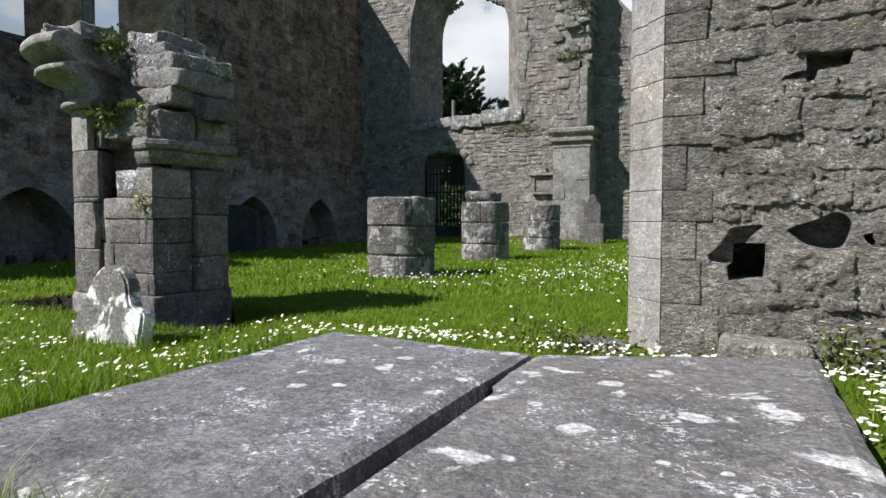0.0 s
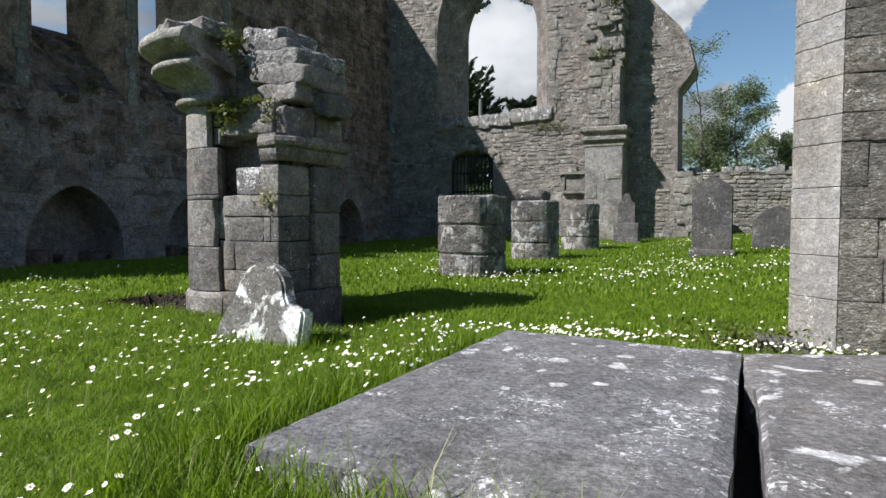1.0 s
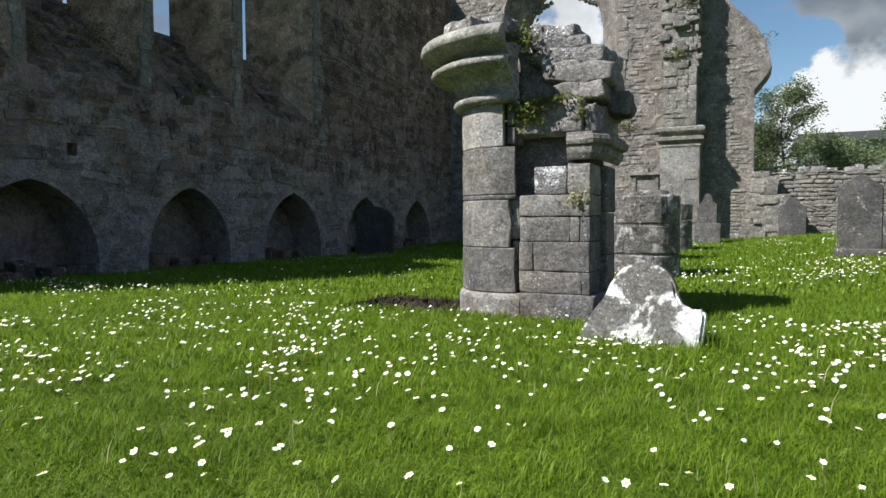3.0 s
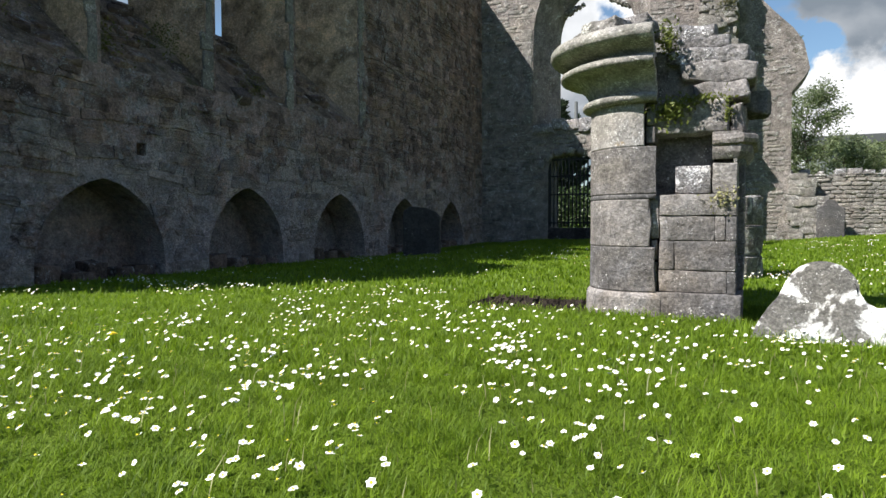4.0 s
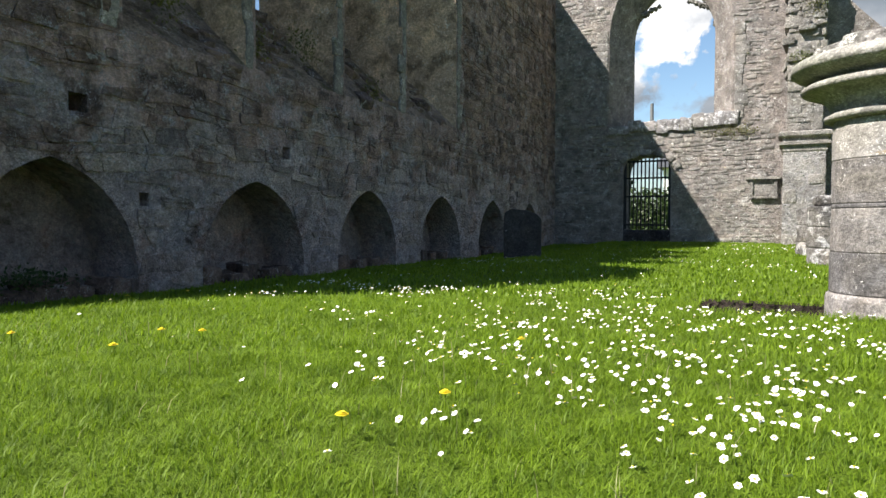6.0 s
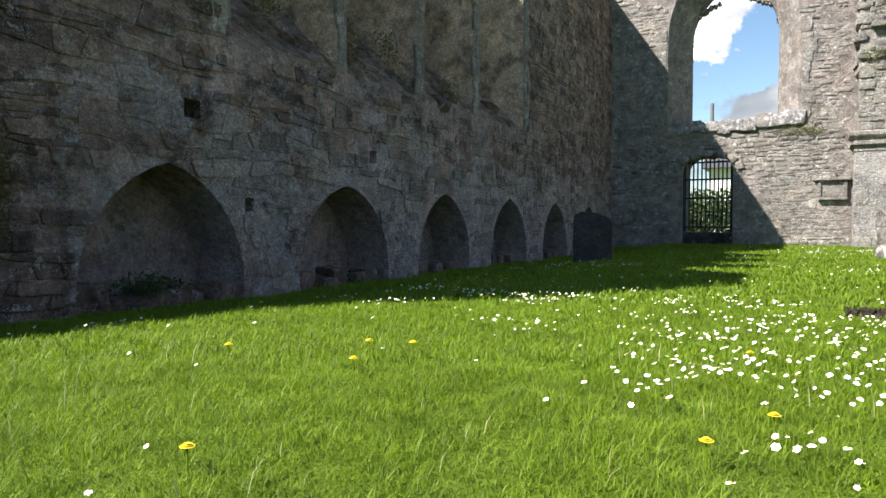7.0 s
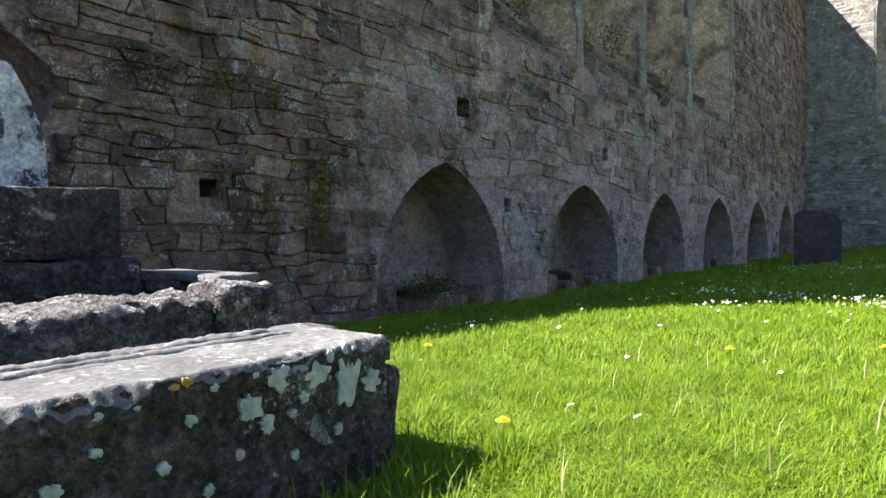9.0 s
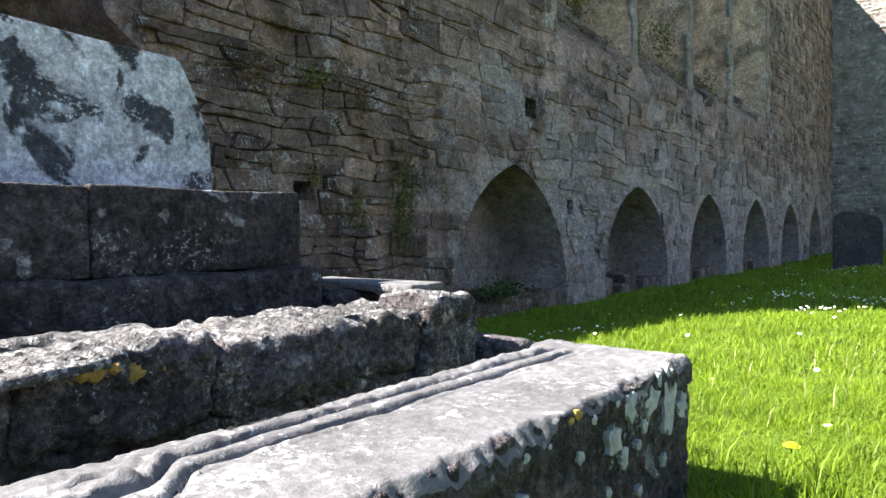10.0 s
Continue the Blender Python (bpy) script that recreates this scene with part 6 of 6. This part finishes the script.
tree(1.9, 26.0, 0, 3.2, 0.9, M_BIRCH, "shrub", "leafy shrub behind the boundary wall", 5, 0.05, 9000, 0.05, 0.1)
tree(4.5, 25.0, 0, 4.1, 1.1, M_BIRCH, "birch_tree", "thin young birch behind the boundary wall", 6, 0.05, 7000, 0.05, 0.2)
tree(3.0, 27.0, 0, 3.0, 1.0, M_BIRCH, "shrub", "leafy green bush behind the boundary wall", 7, 0.05, 10000, 0.055, 0.1)
tree(6.2, 26.0, 0, 3.4, 1.3, M_BIRCH, "shrub", "broad green bush behind the boundary wall", 9, 0.05, 12000, 0.055, 0.1)


def far_building():
    e = empty("flat_roofed_building", (9.0, 60, 0), "long grey flat-roofed building beyond the graveyard", "building")
    def own(ob):
        ob.parent, ob.matrix_parent_inverse = e, e.matrix_world.inverted()
    own(part("wall", box_bm(3.6, 40, 60, 72, -0.2, 6.6), M_CLAD))
    own(part("roof", box_bm(3.0, 40.5, 59.4, 72.5, 6.6, 7.3), M_ROOF))
    for i in range(10):
        x = 4.6 + i * 2.6
        own(part("window", box_bm(x, x + 1.6, 59.95, 60.02, 4.9, 6.3), M_DARKGLASS))


far_building()


def hedge(x0, x1, y, h, seed, label):
    r = np.random.RandomState(seed)
    n = int((x1 - x0) * 2600)
    pos = np.stack([r.uniform(x0, x1, n), y + r.normal(0, 0.3, n), h * r.uniform(0, 1, n) ** 0.7 * (0.85 + 0.2 * np.sin(r.uniform(0, 6, n)))], 1)
    ax = r.normal(0, 1, (n, 3))
    ax /= np.linalg.norm(ax, axis=1)[:, None]
    b = np.cross(ax, r.normal(0, 1, (n, 3)))
    b /= np.linalg.norm(b, axis=1)[:, None]
    s = 0.07 * r.uniform(0.5, 1.3, (n, 1))
    v = np.stack([pos - ax * s, pos + b * s * 0.5, pos + ax * s, pos - b * s * 0.5], 1).reshape(-1, 3)
    v[:, 2] = np.maximum(v[:, 2], 0.0)
    ob = new("hedge", arrays_mesh("hedge", v, np.arange(4 * n).reshape(-1, 4), M_HEDGE))
    tagged(ob, label, "hedge", kind="stuff")


hedge(-9.5, -5.0, 21.5, 1.65, 3, "clipped green hedge beyond the gate")


def white_house():
    e = empty("white_house", (-5.1, 34, 0), "white rendered house with a grey roof beyond the gate", "house")
    def own(ob):
        ob.parent, ob.matrix_parent_inverse = e, e.matrix_world.inverted()
    own(part("wall", box_bm(-7.2, -3.0, 33, 38, -0.2, 3.4), M_LIME))
    bm = bmesh.new()
    v = [bm.verts.new(c) for c in ((-7.5, 32.6, 3.3), (-2.7, 32.6, 3.3), (-2.7, 38.4, 3.3), (-7.5, 38.4, 3.3), (-7.5, 35.5, 4.8), (-2.7, 35.5, 4.8))]
    for f in ((0, 1, 5, 4), (2, 3, 4, 5), (0, 4, 3), (1, 2, 5), (0, 3, 2, 1)):
        bm.faces.new([v[i] for i in f])
    own(part("roof", bm, M_ROOF))


white_house()

b = bmesh.new()
bmesh.ops.create_cone(b, cap_ends=True, segments=10, radius1=0.045, radius2=0.04, depth=0.42)
bmesh.ops.transform(b, matrix=pose(-4.88, EY + 0.5, 3.24), verts=b.verts)
tagged(part("marker_post", b, M_WOOD), "short grey post standing on the broken sill", "post")


# ---- plants on the stones ----
def plant(name, at, spread, n, leaf, material, label, seed, hang=0.0, flowers=0):
    """A clump of small leaves about a point; hang pulls the leaves downwards."""
    r = np.random.RandomState(seed)
    pos = np.array(at) + r.normal(0, 1, (n, 3)) * np.array(spread)
    pos[:, 2] -= np.abs(r.normal(0, 1, n)) * hang
    ax = r.normal(0, 1, (n, 3))
    ax[:, 2] -= hang * 4
    ax /= np.linalg.norm(ax, axis=1)[:, None]
    b = np.cross(ax, r.normal(0, 1, (n, 3)))
    b /= np.linalg.norm(b, axis=1)[:, None]
    k = leaf * r.uniform(0.5, 1.3, (n, 1))
    v = np.stack([pos - ax * k, pos + b * k * 0.5, pos + ax * k, pos - b * k * 0.5], 1).reshape(-1, 3)
    e = empty(name, at, label, "plant")
    ob = new("leaves", arrays_mesh("leaves", v - np.array(at), np.arange(4 * n).reshape(-1, 4), material))
    ob.parent = e
    if flowers:
        q = np.array(at) + r.normal(0, 1, (flowers, 3)) * np.array(spread) * 1.05
        q[:, 2] += 0.6 * spread[2]
        vs, fs = [], []
        for c in q - np.array(at):
            m = len(vs)
            vs += [c + np.array((0.011 * math.cos(a), 0.011 * math.sin(a), 0.003 * math.sin(3 * a))) for a in np.linspace(0, 6.283, 7)[:-1]]
            fs.append([m + i for i in range(6)])
        ob = new("flowers", arrays_mesh("flowers", np.array(vs), np.array(fs), M_PETAL))
        ob.parent = e
        ob["kind"] = "stuff"
    return e


plant("pier_weed", (-1.365, 3.205, 1.15), (0.05, 0.03, 0.025), 420, 0.014, M_WEED, "bright green weed hanging from the pier's socket stone", 1, 0.04)
plant("pier_weed", (-1.225, 3.225, 1.175), (0.07, 0.03, 0.01), 260, 0.012, M_WEED, "bright green weed rooted on a ledge of the pier", 2, 0.01)
plant("pier_weed", (-1.085, 3.225, 1.12), (0.012, 0.02, 0.05), 90, 0.012, M_WEED, "small green weed in a joint of the pier", 3, 0.02)
plant("pier_weed", (-1.395, 3.285, 1.53), (0.025, 0.04, 0.05), 260, 0.015, M_WEED, "leafy weed growing beside the pier's capital", 4, 0.02)
plant("pier_weed", (-1.105, 3.205, 0.66), (0.035, 0.015, 0.03), 150, 0.011, M_STRAW, "dry yellowed weed in a joint of the pier", 5, 0.02)
for k, (y, z, sy, sz, n) in enumerate(((0.68, 0.85, 0.055, 0.16, 900), (0.66, 0.6, 0.05, 0.1, 420), (0.3, 0.72, 0.03, 0.08, 260), (0.36, 1.34, 0.03, 0.06, 240), (0.02, 1.4, 0.07, 0.05, 340), (-0.34, 1.36, 0.05, 0.05, 260), (0.0, 0.88, 0.02, 0.04, 100))):
    plant("wall_moss", (WX + 0.04, y, z), (0.012, sy, sz), n, 0.011, M_RUST if k in (3, 5) else M_MOSS, "withered brown creeper on the shaded wall" if k in (3, 5) else "olive green moss and ivy on the shaded wall", 20 + k, 0.02)
plant("wall_weed", (WX - 0.02, 1.78, 0.12), (0.05, 0.16, 0.04), 420, 0.02, M_HEDGE, "dark green leafy weed at the foot of a niche", 31)
plant("low_shrub", (1.16, 3.28, 0.07), (0.12, 0.06, 0.035), 700, 0.011, M_WEED, "low reddish green shrubby weed beside the slabs", 32)
plant("low_shrub", (1.3, 3.36, 0.06), (0.06, 0.06, 0.025), 300, 0.011, M_WEED, "low green weed at the foot of the jamb", 33)
plant("flowering_weed", (2.16, 3.34, 0.09), (0.05, 0.06, 0.05), 300, 0.014, M_WEED, "green flowering weed against the wall", 34, 0.0, 14)
plant("flowering_weed", (2.28, 2.85, 0.05), (0.07, 0.3, 0.025), 600, 0.012, M_WEED, "clump of white flowering weeds beside the slab", 35, 0.0, 160)
for k, (y, z) in enumerate(((4.3, 2.55), (3.1, 2.7), (5.1, 2.75), (6.6, 2.4), (2.0, 2.3))):
    plant("wall_moss", (WX - 0.1, y, z), (0.05, 0.14, 0.12), 420, 0.018, M_MOSS, "olive green moss on the window ledge", 50 + k, 0.05)
plant("gable_weed", (-3.05, EY - 0.05, 2.66), (0.3, 0.03, 0.07), 700, 0.018, M_MOSS, "olive weeds growing under the broken sill", 61, 0.05)
plant("gable_weed", (-1.5, EY - 0.6, 5.15), (0.1, 0.06, 0.2), 800, 0.018, M_MOSS, "green moss on the broken springing", 62, 0.05)
plant("gable_weed", (-1.75, EY - 0.6, 4.0), (0.13, 0.05, 0.06), 500, 0.018, M_WEED, "yellow-green weed on the broken springing", 63, 0.05)
plant("gable_weed", (-4.6, EY + 0.1, 2.86), (0.4, 0.1, 0.03), 260, 0.018, M_MOSS, "olive weeds along the broken sill", 64, 0.03)
rockery = rock("kerb_fragment", (1.33, 3.34, -0.02), (0.2, 0.1, 0.1), M_PALE_O, None, rz=10, cuts=5, round_=0.02, rough=0.02, seed=5)
tagged(rockery, "small rough stone beside the slabs", "stone")


# ---- grass and flowers ----
def blocked(x, y):
    if y > EY - 0.05 or x < WX + 0.04:
        if not (WX - 0.5 < x and any(abs(y - c) < w - 0.08 for c, w, t in NICHES)) or y > EY - 0.05:
            return True
    if 0.35 < x < 2.10 and 1.40 < y < 2.85 and not (y < 1.52 and x < 0.4):
        return True
    if x > 1.4 and y > RY - 0.13 and y < RY + 0.8:
        return True
    if -1.865 < x < -1.0 and 3.2 < y < 3.94:
        return True
    if in_pit(x, y, -0.02):
        return True
    for cx, cy in ((-1.19, 6.18), (-1.45, 8.95), (-1.51, 11.7)):
        if (x - cx) ** 2 + (y - cy) ** 2 < 0.32 ** 2:
            return True
    if -5.09 < x < -4.81 and y < -1.05:
        return True
    if -5.72 < x < -5.45 and y < -0.86 or (x < -5.72 and y < -0.83):
        return True
    return False


def field(x0, x1, y0, y1, density, seed, keep=None):
    r = np.random.RandomState(seed)
    n = int((x1 - x0) * (y1 - y0) * density)
    x, y = r.uniform(x0, x1, n), r.uniform(y0, y1, n)
    k = np.array([not blocked(a, b) and (keep is None or keep(a, b)) for a, b in zip(x, y)], dtype=bool)
    x, y = x[k], y[k]
    z = np.array([ground_z(a, b) for a, b in zip(x, y)])
    return np.stack([x, y, z], 1), r


def blades(name, base, r, hgt, width, lean, material, label):
    n = len(base)
    a = r.uniform(0, 6.283, n)
    tuft = np.array([noise.noise(Vector((x * 5.5, y * 5.5, 2.0))) + 0.6 * noise.noise(Vector((x * 15, y * 15, 7.0))) for x, y in base[:, :2]])
    h = hgt * r.uniform(0.45, 1.25, n) * (1.0 + 0.5 * np.clip(tuft, -0.9, 1.2))
    ln = lean * r.uniform(0.1, 1.0, n) * h
    side = np.stack([-np.sin(a), np.cos(a), np.zeros(n)], 1)
    dirn = np.stack([np.cos(a), np.sin(a), np.zeros(n)], 1)
    w = (width * r.uniform(0.6, 1.2, n))[:, None]
    up = np.array([0, 0, 1.0])
    b = base - up * 0.01
    mid = b + dirn * (ln * 0.3)[:, None] + up * (h * 0.6)[:, None]
    tip = b + dirn * ln[:, None] + up * h[:, None]
    v = np.stack([b - side * w, b + side * w, mid + side * w * 0.75, mid - side * w * 0.75, tip], 1).reshape(-1, 3)
    i = np.arange(n)[:, None] * 5
    f = np.concatenate([i + np.array([[0, 1, 2]]), i + np.array([[0, 2, 3]]), i + np.array([[3, 2, 4]])], 0)
    ob = new(name, arrays_mesh(name, v, f, material))
    tagged(ob, label, "grass", kind="stuff")
    return ob


def near_band(x, y):
    t = (x - 1.9) / (-4.4 - 1.9)
    return y - (0.78 - t * 2.97)


nb, r = field(-6.6, 2.6, -2.3, 4.0, 21000, 1, lambda x, y: 0.12 < near_band(x, y) < 2.4)
blades("lawn_near", nb, r, 0.031, 0.0012, 1.9, M_GRASS, "short bright green lawn grass close by")
nb, r = field(-6.6, 2.6, -2.3, 4.0, 1100, 9, lambda x, y: 0.12 < near_band(x, y) < 2.4)
blades("lawn_coarse", nb, r, 0.038, 0.0017, 1.8, M_COARSE, "broader pale green grass blades among the lawn")
nb, r = field(-7.2, 4.0, -1.8, 7.0, 5200, 2, lambda x, y: 2.4 <= near_band(x, y) < 5.0)
blades("lawn_middle", nb, r, 0.038, 0.0023, 1.6, M_GRASS, "bright green lawn grass")
nb, r = field(-7.2, 5.5, 1.0, 14.8, 800, 3, lambda x, y: near_band(x, y) >= 5.0)
blades("lawn_far", nb, r, 0.045, 0.007, 0.9, M_GRASS, "distant bright green lawn grass")
nb, r = field(-6.0, 2.6, -2.2, 3.8, 60, 4, lambda x, y: 0.25 < near_band(x, y) < 3.0)
blades("dry_stalks", nb, r, 0.07, 0.0014, 0.8, M_STRAW, "thin dry straw-coloured grass stalks")


def tall_spot(x, y):
    return (0.2 < x < 0.36 and 1.3 < y < 2.2) or (0.2 < x < 1.3 and 1.25 < y < 1.5) or (-4.8 < x < -4.6 and -2.4 < y < -0.9) or (-5.2 < x < -4.6 and -1.06 < y < -0.85) \
        or (-1.1 < x < -0.3 and 2.62 < y < 2.74)


nb, r = field(-5.3, 1.4, -2.4, 3.2, 2600, 5, tall_spot)
cb, r3 = field(0.3, 1.2, 1.2, 1.4, 9000, 7, lambda x, y: y < 1.4 - 0.05 * abs(x - 0.7))
blades("corner_grass", cb, r3, 0.085, 0.0016, 1.2, M_GRASS, "long grass leaning over the slab's near end")
cb, r3 = field(0.3, 1.2, 1.25, 1.4, 700, 8)
blades("corner_straw", cb, r3, 0.14, 0.0013, 0.9, M_STRAW, "dry stalks leaning over the slab's near end")
sb, r2 = field(0.18, 0.36, 1.25, 2.75, 9000, 6, lambda x, y: x < 0.35 + 0.045 * (y - 1.46) and (y < 2.1 or x > 0.26))
blades("slab_edge_grass", sb, r2, 0.105, 0.0018, 1.0, M_GRASS, "long grass growing up against the slab's edge")
blades("tall_tufts", nb, r, 0.075, 0.0022, 0.9, M_GRASS, "longer grass tufts round the stones")

# drifts of daisies: centre, spread, flowers to the square metre
NEAR_DRIFTS = [(0.08, 2.35, 0.16, 0.4, 220), (-0.1, 1.9, 0.3, 0.35, 60), (-0.13, 1.22, 0.1, 0.05, 170), (0.3, 1.2, 0.14, 0.12, 80), (-2.6, 2.4, 0.6, 0.3, 85), (-2.75, 1.5, 0.6, 0.5, 130), (-3.4, 1.5, 0.3, 0.13, 110), (-1.55, 1.45, 0.4, 0.3, 95), (-1.0, 2.25, 0.4, 0.2, 120), (-2.5, 0.75, 0.45, 0.3, 120), (-1.95, 0.6, 0.3, 0.4, 110), (-2.0, 0.22, 0.35, 0.13, 150), (-1.5, 1.45, 0.25, 0.25, 60), (-5.3, 2.05, 0.3, 0.12, 110), (-6.0, 0.85, 0.25, 0.1, 110), (2.3, 2.9, 0.15, 0.5, 600), (-0.5, 2.5, 0.4, 0.2, 90)]
FAR_DRIFTS = [(0.55, 3.15, 0.45, 0.14, 420), (0.9, 3.3, 0.5, 0.2, 260), (-4.9, 3.1, 0.7, 0.16, 140), (-3.3, 3.2, 0.9, 0.35, 70), (1.6, 6.0, 1.2, 0.6, 100), (0.6, 7.0, 1.5, 0.8, 45), (-1.1, 5.9, 0.6, 0.2, 110), (2.4, 9.5, 1.6, 0.8, 45), (-0.5, 12.5, 1.5, 0.6, 45), (-5.0, 7.5, 1.2, 0.4, 40)]


def daisies():
    r = np.random.RandomState(12)
    pts = []
    for cx, cy, sx, sy, dens in NEAR_DRIFTS + FAR_DRIFTS:
        n = int(dens * sx * sy * 6.9)
        m = max(2, n // 5)
        cl = np.stack([r.normal(cx, sx, m), r.normal(cy, sy, m)], 1)
        q = cl[r.randint(0, m, n)] + r.normal(0, 0.06, (n, 2))
        pts.append(q)
    n = 620
    pts.append(np.stack([r.uniform(-6.5, 4, n), r.uniform(-1.5, 12, n)], 1))
    n = 260
    pts.append(np.stack([r.uniform(-3.2, -0.3, n), r.uniform(0.2, 3.0, n)], 1))
    pts = np.concatenate(pts)
    vs, fs, mats = [], [], []
    sv, sf = [], []
    for x, y in pts:
        if blocked(x, y) or near_band(x, y) < 0.2:
            continue
        z = ground_z(x, y) + r.uniform(0.03, 0.062)
        rad = r.uniform(0.006, 0.0105)
        nrm = Vector((r.normal(-0.15, 0.3), r.normal(-0.25, 0.3), 1)).normalized()
        q = nrm.to_track_quat("Z", "Y").to_matrix()
        c = Vector((x, y, z))
        k = len(vs)
        m = 12
        vs.append(c + q @ Vector((0, 0, -0.002)))
        for i in range(m):
            a = 6.283 * i / m
            rr = rad * (1.0 if i % 2 == 0 else 0.74)
            vs.append(c + q @ Vector((rr * math.cos(a), rr * math.sin(a), r.uniform(-0.001, 0.002))))
        for i in range(m):
            fs.append((k, k + 1 + i, k + 1 + (i + 1) % m))
            mats.append(0)
        k = len(vs)
        vs.append(c + q @ Vector((0, 0, 0.004)))
        for i in range(6):
            a = 6.283 * i / 6
            vs.append(c + q @ Vector((rad * 0.3 * math.cos(a), rad * 0.3 * math.sin(a), 0.0008)))
        for i in range(6):
            fs.append((k, k + 1 + i, k + 1 + (i + 1) % 6))
            mats.append(1)
        k = len(vs)
        for dx in (-0.0009, 0.0009):
            vs.append(Vector((x + dx, y, z - 0.06)))
        vs.append(c)
        fs.append((k, k + 1, k + 2))
        mats.append(2)
    me = arrays_mesh("daisies", np.array([tuple(v) for v in vs]), np.array(fs), M_PETAL)
    me.materials.append(M_YOLK)
    me.materials.append(M_GRASS)
    me.polygons.foreach_set("material_index", np.array(mats, dtype=np.int32))
    ob = new("daisies", me)
    tagged(ob, "white daisies with yellow centres scattered through the lawn", "daisies", kind="stuff")


daisies()


def dandelion(x, y, h=0.06, rad=0.0145):
    e = empty("dandelion", (x, y, ground_z(x, y)), "yellow dandelion flower in the lawn", "dandelion", "dandelions")
    bm = bmesh.new()
    for ring, m in ((1.0, 18), (0.7, 14), (0.4, 9)):
        for i in range(m):
            a = 6.283 * (i + ring) / m
            d = Vector((math.cos(a), math.sin(a), 0))
            s = Vector((-d.y, d.x, 0)) * rad * 0.16
            o = Vector((0, 0, h + (1 - ring) * 0.006))
            t = o + d * rad * ring + Vector((0, 0, 0.004 * (1 - ring)))
            v = [bm.verts.new(p) for p in (o - s * 0.5, o + s * 0.5, t + s, t - s)]
            bm.faces.new(v)
    part("flower_head", bm, M_YOLK, e)
    bm = bmesh.new()
    bmesh.ops.create_cone(bm, cap_ends=False, segments=5, radius1=0.0022, radius2=0.0018, depth=h)
    bmesh.ops.translate(bm, verts=bm.verts, vec=(0, 0, h / 2))
    part("stem", bm, M_GRASS, e)


for dx, dy in ((-2.7, -0.44), (-4.21, 0.52), (-4.05, 0.57), (-4.03, 0.19), (-2.97, -0.04), (-3.82, -0.6), (-4.57, 0.18), (-5.86, 1.61), (-5.65, 1.91), (-2.97, 1.06), (-2.86, 0.23),
               (-4.7, -0.85), (-5.41, -0.27)):
    dandelion(dx, dy)
